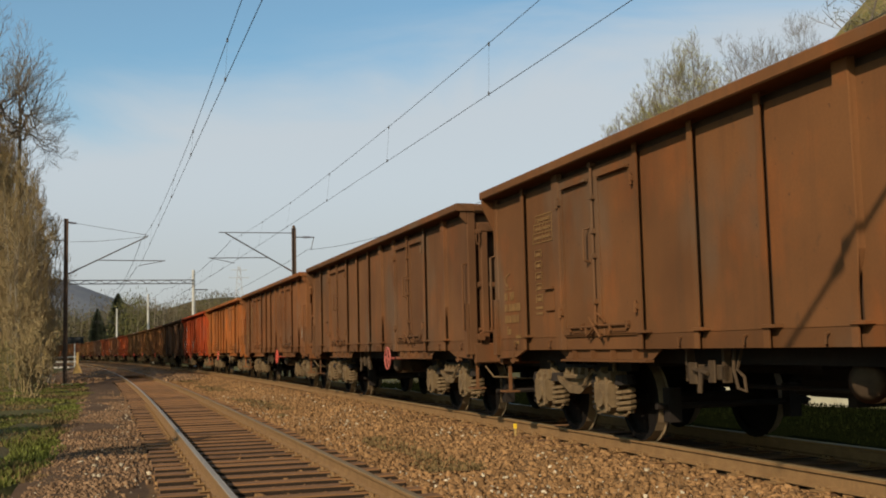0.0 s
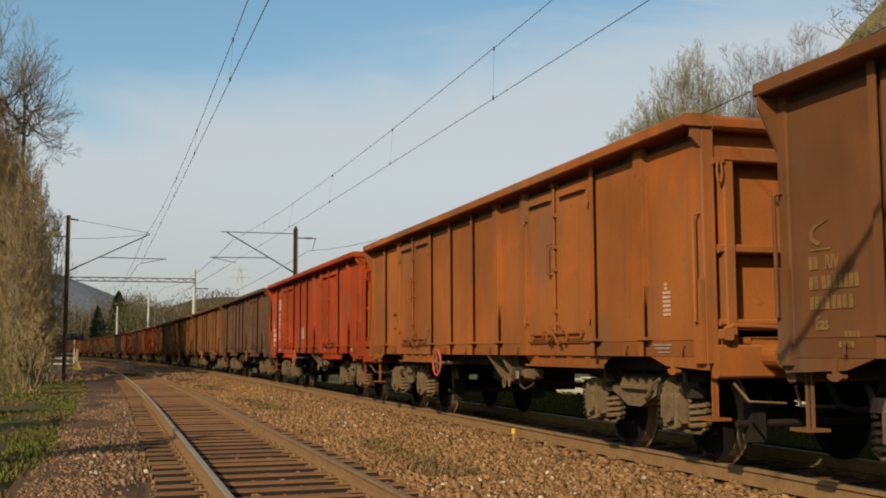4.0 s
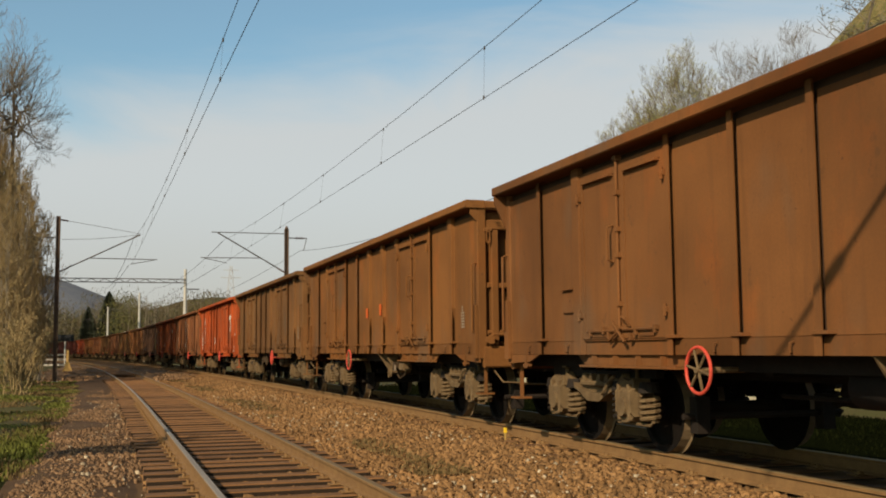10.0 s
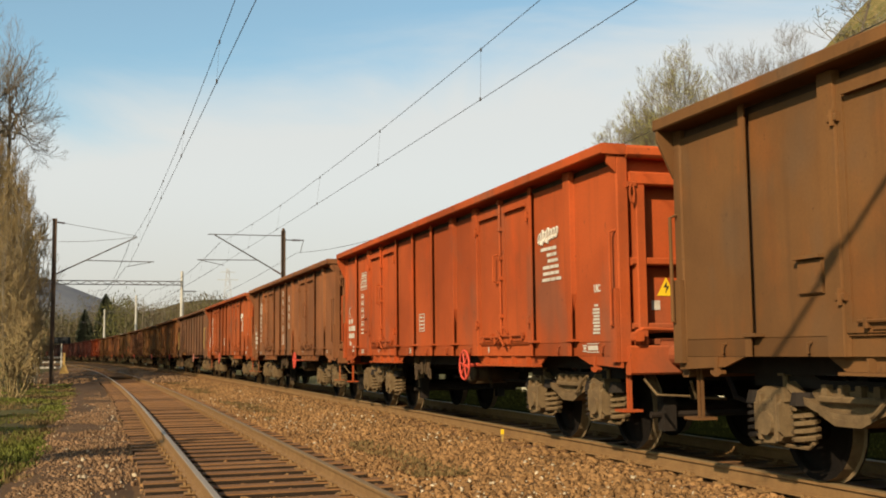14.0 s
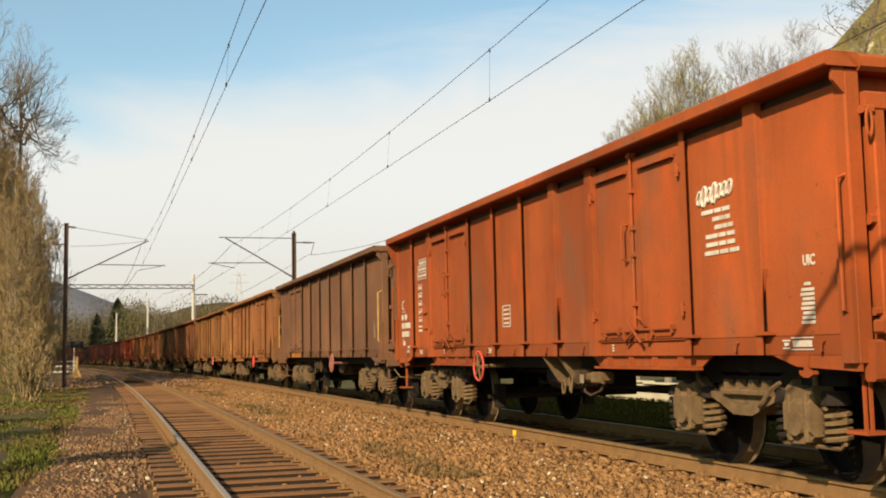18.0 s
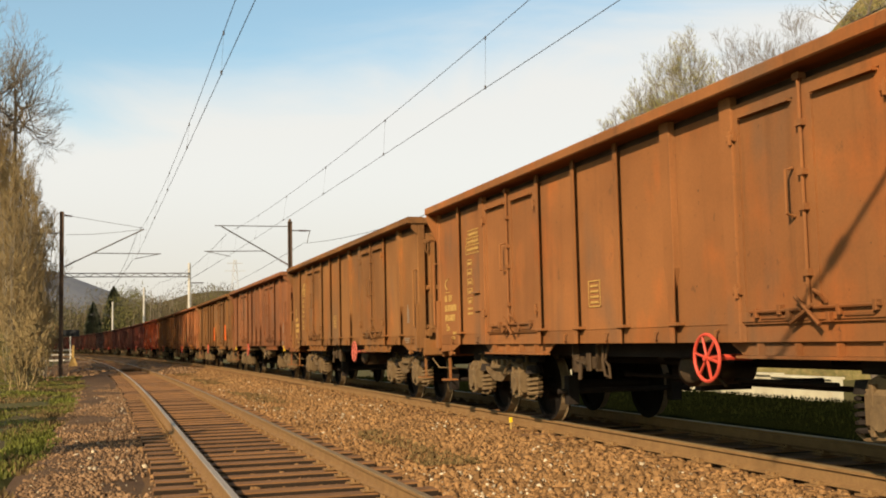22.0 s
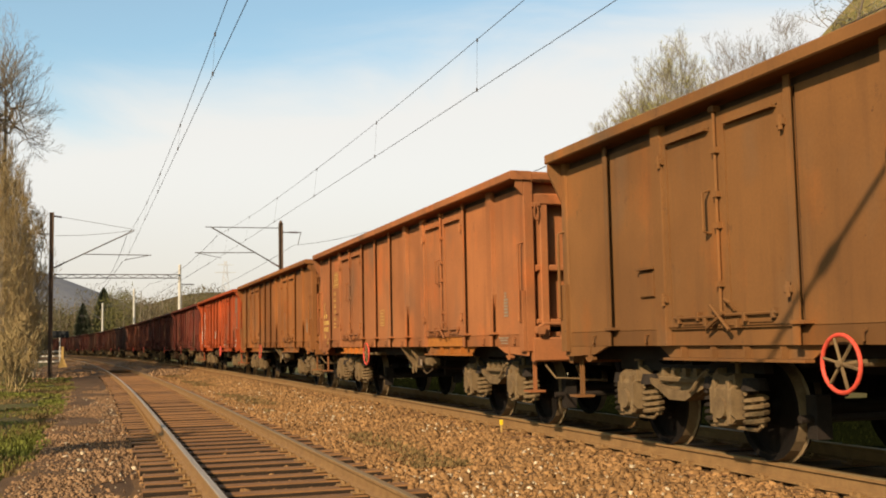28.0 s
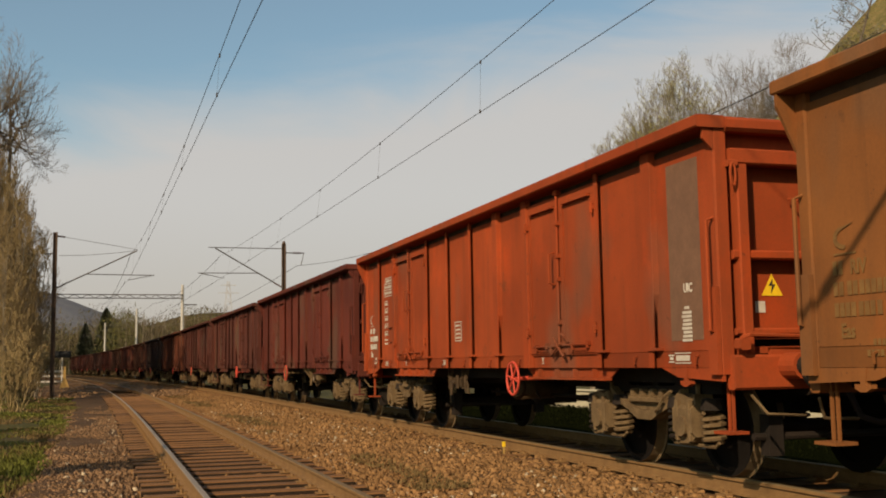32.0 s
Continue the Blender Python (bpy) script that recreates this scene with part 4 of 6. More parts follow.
# trees out of view, added for their dappled shade on path and verge
shade_tree = tree("verge_tree", (-6.8, 12, -0.4), "slender ochre-budding tree on the verge", BARK, TWIG, BUD_BROWN, 4.6, 2.2, 33, bud=0.042, limbs=18, kids=6, upright=0.6, start=0.2, per=6, trunk_r=0.09, twig_r=0.012)
for lat, y, sc, turn in ((-6.6, 18.5, 0.9, 80), (-7.4, 24, 1.0, 200)):
    t2 = copy_thing(shade_tree, pose(lat, y, -0.4, 0, 0, turn) @ Matrix.Scale(sc, 4))
RIGHT_TREES = [  # bearing from the line, distance, height, half width, seed, buds, share of them, limbs, limb height, dome, label
    (31.1, 60, 18.2, 2.5, 41, True, 0.95, 34, 0.36, 0.3, "budding yellow-green tree with a fan of upright limbs beyond the train"),
    (29.1, 61, 16.5, 2.2, 45, True, 0.7, 24, 0.34, 0.34, "tall budding yellow-green tree beyond the train"),
    (27.5, 61, 14.9, 2.3, 46, True, 0.45, 22, 0.32, 0.4, "grey-green budding tree beyond the train"),
    (25.8, 60, 12.7, 2.6, 42, True, 0.2, 20, 0.32, 0.5, "small bare tree with spreading twigs beyond the train"),
    (33.5, 66, 19.5, 2.2, 43, False, 0, 10, 0.45, 0.4, "bare open-crowned tree beyond the train"),
    (34.8, 68, 19.2, 1.9, 47, False, 0, 9, 0.5, 0.45, "bare slender tree beyond the train"),
    (36.4, 70, 20.6, 2.6, 44, False, 0, 26, 0.62, 0.42, "bare round-crowned tree beyond the train"),
]
for deg, dist, h, sp, sd, has, share, nl, lo, dome, lab in RIGHT_TREES:
    twig_tree("background_tree", (dist * math.sin(radians(deg)), dist * math.cos(radians(deg)), -0.9), lab, h, sp, sd, low=lo, top=dome, limbs=nl, sub=14, fine=8, bits=3, trunk_r=0.24, thin=0.0074, open_way=0.5, reach=0.125,
              bark=TWIG_GREY, twig=TWIG_GREY, buds=BUD_YELLOW if has else None, bud=0.034, bud_share=share, ragged=0.07, bud_runs=3)


def conifer(base, height, spread, seed, label, start=0.1, thick=42):
    rnd = random.Random(seed)
    t = new("conifer")
    part("trunk", MB().tube((0, 0, 0), (0, 0, height), height * 0.018, 0.02, n=8), BARK, t)
    v, f = [], []
    for k in range(int(height * thick)):
        h = rnd.uniform(start, 1.0) ** 0.9
        a = rnd.uniform(0, math.tau)
        ln = spread * (1 - h) ** 0.6 * rnd.uniform(0.5, 1.1) + 0.15
        o = Vector((0, 0, h * height))
        d = Vector((math.cos(a), math.sin(a), -0.28))
        sd = Vector((-math.sin(a), math.cos(a), 0)) * (0.05 + 0.05 * ln)
        n = len(v)
        v += [o, o + d * ln * 0.6 + sd, o + d * ln, o + d * ln * 0.6 - sd]
        f.append((n, n + 1, n + 2, n + 3))
        v += [o + Vector((0, 0, 0.1)), o + d * ln * 0.55 - Vector((0, 0, 0.3)), o + d * ln * 0.95, o + d * ln * 0.5 + Vector((0, 0, 0.25))]
        f.append((n + 4, n + 5, n + 6, n + 7))
    part("crown", quick_mesh("crown", [tuple(p) for p in v], f, NEEDLE), None, t)
    t.location = base
    return tagged(t, label, "tree")


def at_bearing(deg, dist, z):
    """A place at an angle to the right of the line's own direction, as seen from the camera."""
    return (dist * math.sin(radians(deg)), dist * math.cos(radians(deg)), z)


conifer(at_bearing(0.25, 230, -1), 14.5, 4.3, 51, "dark green spruce far beside the line", 0.1, 120)
conifer(at_bearing(-0.75, 235, -1), 11.5, 3.4, 52, "dark green spruce far beside the line", 0.1, 120)
tree("pine", at_bearing(39.4, 48, -1.2), "blue-green pine with drooping branches before the rocky slope", BARK, TWIG_GREY, PINE, 19.5, 3.4, 53, bud=0.05, limbs=12, kids=6, upright=0.2, start=0.66, per=3, trunk_r=0.16, twig_r=0.012)

# far woods: many small clumps each
def woodland(name, deg0, deg1, dist, z, h0, h1, mats, n, seed, label):
    r = np.random.RandomState(seed)
    t = new(name)
    for mi, mat in enumerate(mats):
        vs = []
        for k in range(n):
            deg = r.uniform(deg0, deg1)
            d = dist * r.uniform(0.9, 1.25)
            h = r.uniform(h0, h1) * (0.8 + 0.4 * noise.noise((deg * 1.3, mi * 7.0, seed)))
            c = np.array(at_bearing(deg, d, z))
            m = 1100
            ball = r.normal(0, 1, (m, 3))
            ball *= (np.minimum(1.0, r.uniform(0.35, 1.15, m)) / np.linalg.norm(ball, axis=1))[:, None]
            p = ball * np.array([h * 0.36, h * 0.36, h * 0.52]) + np.array([0, 0, h * 0.5]) + c
            u = r.normal(0, 1, (m, 3)) * h * 0.0105 * np.array([0.6, 0.6, 1.6])
            w = r.normal(0, 1, (m, 3)) * h * 0.007
            vs.append(np.stack([p - u, p + w, p + u], 1))
        v = np.concatenate(vs).reshape(-1, 3)
        part("foliage", quick_mesh("foliage", v, np.arange(len(v)).reshape(-1, 3), mat), None, t)
        st = MB()
        for k in range(n // 2):
            deg = r.uniform(deg0, deg1)
            c = at_bearing(deg, dist * r.uniform(0.9, 1.2), z)
            hh = r.uniform(h0, h1) * 0.72
            st.tube(c, (c[0] + r.uniform(-0.5, 0.5), c[1], c[2] + hh), hh * 0.012, hh * 0.004, n=5, caps=False)
        part("stems", st, TWIG_GREY, t)
    return tagged(t, label, "woodland", kind="stuff")


woodland("far_woodland", -6.5, 1.4, 290, -1, 14, 19, (HAZE_BROWN, HAZE_OLIVE, HAZE_GREY), 46, 61, "far spring woodland in ochre and green beside the line")
woodland("far_woodland", 0.8, 6.5, 240, -1, 13.5, 18.5, (HAZE_OLIVE, HAZE_BROWN, HAZE_GREY), 36, 62, "wooded bank with brown and yellow-green trees beyond the train")
woodland("far_woodland", 5.0, 13, 215, -1, 12.5, 17, (HAZE_GREY, HAZE_BROWN, HAZE_OLIVE), 30, 64, "grey-brown leafless wood beyond the train")
def shelter_belt():
    """A dense belt of trees, added along the outside of the bend to shade the far wagons."""
    r = np.random.RandomState(71)
    t = new("shelter_belt")
    vs, st = [], MB()
    for k in range(53):
        y = 60 + k * 4.2 + r.uniform(-1, 1)
        lat = -9.5 + r.uniform(-1.2, 0.8)
        h = r.uniform(15, 19)
        c = np.array(tuple(along(lat, y, -0.6)))
        m = 1000
        p = r.uniform(-1, 1, (m, 3)) * np.array([2.6, 2.8, h * 0.24]) + np.array([0, 0, h * 0.76]) + c
        u = r.normal(0, 1, (m, 3)) * 0.15
        w = r.normal(0, 1, (m, 3)) * 0.1
        vs.append(np.stack([p - u, p + w, p + u, p - w], 1))
        st.tube(tuple(c), (c[0] + r.uniform(-0.5, 0.5), c[1], c[2] + h), 0.2, 0.04, n=6, caps=False)
    v = np.concatenate(vs).reshape(-1, 3)
    part("foliage", quick_mesh("foliage", v, np.arange(len(v)).reshape(-1, 4), BUD_BROWN), None, t)
    part("stems", st, BARK, t)
    tagged(t, "dense belt of ochre trees added to shade the far wagons", "woodland", kind="stuff")


shelter_belt()
woodland("scrub", -6.0, -4.0, 56, -0.6, 1.6, 3.0, (HAZE_OLIVE, BUD_BROWN), 14, 65, "low olive and brown scrub at the foot of the thicket")
woodland("thicket", -5.0, -3.5, 88, -1, 3, 5.5, (BUD_BROWN, LEAF_GREEN), 16, 63, "low green and brown scrub beside the line")


def ridge(name, deg0, deg1, dist, heights, mat, label):
    """A long far ridge whose skyline follows the heights from deg0 to deg1."""
    n = 90
    v, f = [], []
    for k in range(n + 1):
        deg = deg0 + (deg1 - deg0) * k / n
        h = float(np.interp(deg, [a for a, b in heights], [b for a, b in heights])) + dist * 0.0022 * noise.noise((deg * 0.9, dist * 0.1, 0)) + dist * 0.0012 * noise.noise((deg * 4.0, dist, 0))
        for fr, hh in ((0.82, -6.0), (0.9, h * 0.55), (1.0, h), (1.2, h * 0.9)):
            p = at_bearing(deg, dist * fr, hh)
            v.append(p)
    for k in range(n):
        for j in range(3):
            f.append((k * 4 + j, k * 4 + j + 1, k * 4 + 5 + j, k * 4 + 4 + j))
    ob = new(name, quick_mesh(name, v, f, mat))
    ob.data.polygons.foreach_set("use_smooth", [True] * len(f))
    return tagged(ob, label, "hill", kind="structure")


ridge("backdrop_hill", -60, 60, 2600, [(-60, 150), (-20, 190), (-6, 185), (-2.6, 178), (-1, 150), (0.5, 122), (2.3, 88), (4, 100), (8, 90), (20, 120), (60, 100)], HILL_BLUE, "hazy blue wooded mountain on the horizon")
ridge("backdrop_slope", -60, 60, 900, [(-60, 30), (-6, 26), (0, 28), (1.5, 32), (3, 38), (4.5, 46), (6.5, 46), (9, 42), (14, 34), (30, 34), (60, 30)], HILL_GREEN, "wooded spring hillside in the distance")


# ---- beyond the train ----
def rock_slope():
    """A steep mossy bank with pale rock faces, rising to the right."""
    nu, nv = 80, 60
    v, f = [], []
    for j in range(nv + 1):
        for i in range(nu + 1):
            a, b = i / nu, j / nv
            deg = 31 + 34 * a
            rise = float(np.interp(deg, [31, 34, 36, 38, 40, 42, 46, 65], [8.5, 10.6, 12.6, 14.9, 16.8, 18.6, 22, 26]))
            dist = 50 + 14 * b
            x, y = dist * math.sin(radians(deg)), dist * math.cos(radians(deg))
            top = 1.1 + 64 * math.tan(radians(rise)) + 1.2
            z = -1.2 + top * b ** 0.85
            q = noise.noise((x * 0.22, y * 0.22, z * 0.3)) * 1.6 + noise.noise((x * 0.7, y * 0.7, z * 0.8)) * 0.7
            v.append((x + q * 0.8, y + q * 0.6, z + q * 0.5 * b))
    m = nu + 1
    for j in range(nv):
        for i in range(nu):
            f.append((j * m + i, j * m + i + 1, (j + 1) * m + i + 1, (j + 1) * m + i))
    ob = new("rock_slope", quick_mesh("rock_slope", v, f, ROCK))
    tagged(ob, "steep mossy olive slope with pale rock faces beyond the train", "rocky slope", kind="structure")


rock_slope()
wall = tagged(new("low_wall"), "sunlit cream limewashed low wall beyond the train", "wall")
for k in range(8):
    y = 27 + k * 3.0
    part("wall_section", MB().box(20.6, 21.0, y, y + 2.98, -1.2, -0.32 + 0.05 * (k % 3), 0.03), CREAM, wall)
    part("coping", MB().box(20.52, 21.08, y, y + 2.98, -0.32 + 0.05 * (k % 3), -0.25 + 0.05 * (k % 3), 0.02), CREAM, wall)

# ---- level crossing of earth and boards over both tracks ----
strip("crossing_earth", [-4.5, -2.0, -0.6, 0.6, 0.96], [-0.5, -0.32, -0.2, -0.17, -0.2], list(np.arange(58, 110, 1.0)), CROSS_EARTH, "trodden earth of the level crossing", rough=0.1, seed=14, ramp=5.0)
strip("crossing_earth", [2.62, 2.9, 3.8, 4.6, 5.2], [-0.2, -0.15, -0.12, -0.12, -0.2], list(np.arange(57, 110, 1.0)), CROSS_EARTH, "trodden earth between the tracks at the crossing", rough=0.1, seed=15, ramp=5.0)
stones("crossing_rubble", GRAVEL, "tan rubble strewn over the level crossing", 2600, -3.4, 0.9, 52, 96, lambda l: np.interp(l, [-4.5, -2.0, -0.6, 0.6, 0.96], [-0.5, -0.32, -0.2, -0.17, -0.2]), 0.042, 26, 1.2,
       lambda a, b, r: np.array([noise.noise((p * 0.7, q * 0.16, 2.0)) > 0.02 for p, q in zip(a, b)]))
stones("crossing_rubble", GRAVEL, "tan rubble between the tracks at the level crossing", 2600, 2.65, 5.1, 50, 96, lambda l: np.interp(l, [2.62, 2.9, 3.8, 4.6, 5.2], [-0.2, -0.15, -0.12, -0.12, -0.2]), 0.042, 27, 1.2,
       lambda a, b, r: np.array([noise.noise((p * 0.7, q * 0.16, 6.0)) > 0.02 for p, q in zip(a, b)]))
deck = tagged(new("crossing_deck"), "worn timber boards laid between the rails at the crossing", "crossing deck")
for k in range(26):
    y = 66 + k * 0.5
    p = along(NEAR_X, y, NEAR_Z - 0.02)
    ob = part("board", MB().box(-0.64, 0.64, 0, 0.47, -0.1, 0.015 * ((k * 7) % 3), 0.012), WOOD, deck)
    ob.location = p

# yellow marker peg in the ballast
peg = new("marker_peg")
part("stake", MB().box(-0.012, 0.012, -0.012, 0.012, -0.05, 0.13), YELLOW_PAINT, peg)
part("head", MB().box(-0.022, 0.022, -0.016, 0.016, 0.08, 0.15, 0.004), SIGN_YELLOW, peg)
peg.location = (5.55, 14.5, -0.16)
tagged(peg, "small yellow survey peg in the ballast", "peg")


# ---- level crossing far down the near side ----
def barrier(p, label):
    b = new("crossing_gate")
    part("post", MB().box(-0.09, 0.09, -0.09, 0.09, 0, 1.9, 0.02), YELLOW_PAINT, b)
    part("pedestal", MB().prism([(-0.45, 0), (0.45, 0), (0.12, 1.0), (-0.12, 1.0)], 1, -0.2, 0.2), YELLOW_PAINT, b)
    for z in (0.75, 1.15, 1.5):
        part("rail", MB().box(-1.9, -0.1, -0.05, 0.05, z, z + 0.13, 0.015), WHITE_PAINT, b)
    b.location = p
    return tagged(b, label, "crossing gate")


barrier(along(-1.3, 84, -0.6), "white and yellow level-crossing gate beside the line")
for k, (dx, dz) in enumerate(((-4.2, 0.7), (-5.0, 0.5), (-5.8, 0.8))):
    box_ob = new("relay_box")
    part("cabinet", MB().box(-0.32, 0.32, -0.25, 0.25, 0, dz, 0.03), WHITE_PAINT, box_ob)
    part("lid", MB().box(-0.36, 0.36, -0.29, 0.29, dz, dz + 0.06, 0.015), CONCRETE, box_ob)
    box_ob.location = along(dx, 86 + k, -0.75)
    tagged(box_ob, "pale lineside relay cabinet", "cabinet", "relay cabinets")
sig = new("light_signal")
part("post", MB().tube((0, 0, 0), (0, 0, 3.4), 0.07, n=10), CONCRETE, sig)
part("head", MB().box(-0.95, 0.95, -0.12, 0.12, 3.2, 3.95, 0.04), BLACK_PAINT, sig)
for x in (-0.55, 0.0, 0.55):
    part("hood", MB().tube((x, -0.12, 3.6), (x, -0.4, 3.58), 0.17, n=12), BLACK_PAINT, sig)
part("plate", MB().box(-1.2, -0.95, -0.1, -0.06, 3.0, 3.7, 0.02), WHITE_PAINT, sig)
sig.location = along(-0.6, 128, -0.8)
tagged(sig, "dark light signal head on a pale post", "signal")


def far_house(deg, dist, z, w, h, wall_mat, label):
    hs = new("house")
    part("wall", MB().box(-w / 2, w / 2, -w * 0.4, w * 0.4, 0, h), wall_mat, hs)
    part("roof", MB().prism([(-w * 0.46, h), (w * 0.46, h), (0, h + w * 0.36)], 0, -w * 0.56, w * 0.56), ROOF_MAT, hs)
    for k in (-0.28, 0, 0.28):
        wn = part("window", MB().box(w * k - 0.45, w * k + 0.45, -w * 0.4 - 0.05, -w * 0.4 + 0.02, h * 0.4, h * 0.4 + 1.2), WHITE_PAINT, hs)
        part("pane", MB().box(w * k - 0.36, w * k + 0.36, -w * 0.4 - 0.06, -w * 0.4 - 0.052, h * 0.4 + 0.09, h * 0.4 + 1.11), GLASS, wn)
    hs.location = at_bearing(deg, dist, z)
    return tagged(hs, label, "house")


far_house(-3.5, 340, 6, 9, 4, YELLOW_RENDER, "pale yellow house on the far hillside")
for deg, d in ((1.2, 165), (2.95, 120), (4.0, 108)):
    lamp = new("yard_lamp")
    part("pole", MB().tube((0, 0, 0), (0, 0, 4.6), 0.06, n=8), GALV, lamp)
    part("head", MB().box(-0.5, 0.5, -0.2, 0.2, 4.6, 4.78, 0.05), WHITE_PAINT, lamp)
    lamp.location = at_bearing(deg, d, -0.6)
    tagged(lamp, "pale flat-headed lamp on a thin pole beyond the train", "lamp", "yard lamps")
pyl = new("power_pylon")
lat_mb = MB()
for sx in (-1, 1):
    for sy in (-1, 1):
        lat_mb.tube((sx * 2.5, sy * 2.5, 0), (sx * 0.4, sy * 0.4, 24), 0.07, n=4)
for k in range(8):
    z0, z1 = k * 3.0, k * 3.0 + 3.0
    w0, w1 = 2.5 - 2.1 * z0 / 24, 2.5 - 2.1 * z1 / 24
    for sy in (-1, 1):
        lat_mb.tube((-w0, sy * w0, z0), (w1, sy * w1, z1), 0.04, n=4).tube((w0, sy * w0, z0), (-w1, sy * w1, z1), 0.07, n=4)
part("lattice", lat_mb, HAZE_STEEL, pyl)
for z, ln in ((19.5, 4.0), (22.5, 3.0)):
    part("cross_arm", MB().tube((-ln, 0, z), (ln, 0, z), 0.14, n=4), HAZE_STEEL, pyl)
pyl.location = at_bearing(6.4, 420, 10)
tagged(pyl, "distant steel lattice power pylon on the hillside", "pylon")

# ---- the train's wagons ----
HALF, BEAM, SIDE, TOP, SILL = 6.45, 6.4, 1.475, 3.256, 1.053   # body half length, buffer beam, side plane, rim, lower edge
LONG = 1.0078                 # stations are read on a body 12.8 m long
PITCH = 14.04
PLAIN_STATIONS = [0, 1.75, 3.75, 5.03, 6.31, 7.58, 8.85, 10.12, 11.4, 12.8]
STATIONS = [0, 1.16, 2.28, 4.26, 5.33, 6.40, 7.47, 8.54, 10.52, 11.64, 12.8]


def text_mesh(word, size, name, mat):
    cu = bpy.data.curves.new(name, "FONT")
    cu.body, cu.size, cu.align_x, cu.extrude = word, size, "CENTER", 0.002
    cu.fill_mode, cu.offset = "BOTH", size * 0.03
    cu.resolution_u = 2
    ob = bpy.data.objects.new(name, cu)
    scene.collection.objects.link(ob)
    me = bpy.data.meshes.new_from_object(ob.evaluated_get(bpy.context.evaluated_depsgraph_get()))
    bpy.data.objects.remove(ob)
    bpy.data.curves.remove(cu)
    me.name = name
    me.materials.clear()
    me.materials.append(mat)
    return me


def loft(sections):
    """One closed skin over rings of (x, y) at rising heights, all with the same count of corners."""
    n = len(sections[0][1])
    v = [(x, y, z) for z, ring in sections for x, y in ring]
    f = [tuple(range(n - 1, -1, -1)), tuple(range(len(v) - n, len(v)))]
    for k in range(len(sections) - 1):
        f += [(k * n + i, k * n + (i + 1) % n, (k + 1) * n + (i + 1) % n, (k + 1) * n + i) for i in range(n)]
    return MB().add(v, f)


def bent_plate(y, out=0.055, lip=0.056):
    """Corners of an upright of bent plate."""
    a, b = -SIDE - out, -SIDE
    return [(b, y + 0.022), (a, y + 0.022), (a, y - lip), (a + 0.016, y - lip), (a + 0.016, y + 0.006), (b, y + 0.006)]


def bracket_ring(y):
    a, b = -SIDE - 0.09, -SIDE
    return [(b, y + 0.022), (a, y + 0.022), (a, y - 0.16), (b, y - 0.16), (b, y - 0.06), (b, y + 0.006)]


def foot_rings(y):
    """The lowest stretch of a post, thickened at the sill and with a small bracket above it."""
    return [(SILL, bent_plate(y, 0.068)), (SILL + 0.155, bent_plate(y, 0.068)), (SILL + 0.16, bracket_ring(y)), (SILL + 0.187, bracket_ring(y)), (SILL + 0.19, bent_plate(y))]


def fin(y, z1=3.14):
    """A slim upright of bent plate."""
    return loft(foot_rings(y) + [(z1, bent_plate(y))])


def broad_post(y, lower=True):
    """A pressed post: a broad low box above that narrows into a thin rib below."""
    a, b = -SIDE - 0.06, -SIDE
    wide = [(b, y + 0.12), (a, y + 0.085), (a, y - 0.085), (a + 0.012, y - 0.09), (a + 0.03, y - 0.092), (b, y - 0.1)]
    if not lower:
        return loft([(SILL, wide), (3.14, wide)])
    return loft(foot_rings(y) + [(1.45, bent_plate(y)), (1.75, wide), (3.14, wide)])


def door_leaf(y0, y1):
    mb = MB().box(-SIDE - 0.022, -SIDE + 0.02, y0 + 0.015, y1 - 0.015, 1.2, 3.06)
    # pressed border, and a rain ledge near the top
    for a, b, c, d in ((y0 + 0.02, y0 + 0.1, 1.22, 3.05), (y1 - 0.1, y1 - 0.02, 1.22, 3.05), (y0 + 0.1, y1 - 0.1, 1.22, 1.3), (y0 + 0.1, y1 - 0.1, 2.95, 3.05)):
        mb.box(-SIDE - 0.036, -SIDE - 0.02, a, b, c, d)
    mb.box(-SIDE - 0.075, -SIDE - 0.02, y0 + 0.13, y1 - 0.13, 2.925, 2.95)
    return mb


def spring(y, x=-1.0):
    pts = [(x + 0.1 * math.cos(k * math.tau / 8), y + 0.1 * math.sin(k * math.tau / 8), 0.355 + 0.275 * k / 36) for k in range(37)]
    return MB().path(pts, 0.0215, 5)


def wheel_mesh():
    """One wheel about its own axle along x: flange, tread, dished web and hub."""
    prof = [(0.0, 0.055), (-0.09, 0.09), (-0.09, 0.12), (-0.02, 0.14), (0.0, 0.38), (-0.055, 0.40), (-0.06, 0.455), (0.045, 0.463), (0.055, 0.49),
            (0.075, 0.488), (0.078, 0.40), (0.03, 0.38), (0.02, 0.14), (0.08, 0.12), (0.08, 0.055)]
    n, mb = 24, MB()
    v = [(x, r * math.cos(k * math.tau / n), r * math.sin(k * math.tau / n)) for k in range(n) for x, r in prof]
    m = len(prof)
    for k in range(n):
        j = (k + 1) % n
        for i in range(m - 1):
            mb.f.append((k * m + i, k * m + i + 1, j * m + i + 1, j * m + i))
            mb.mi.append(1 if i in (6, 7) else 0)
    mb.v = v
    return mb


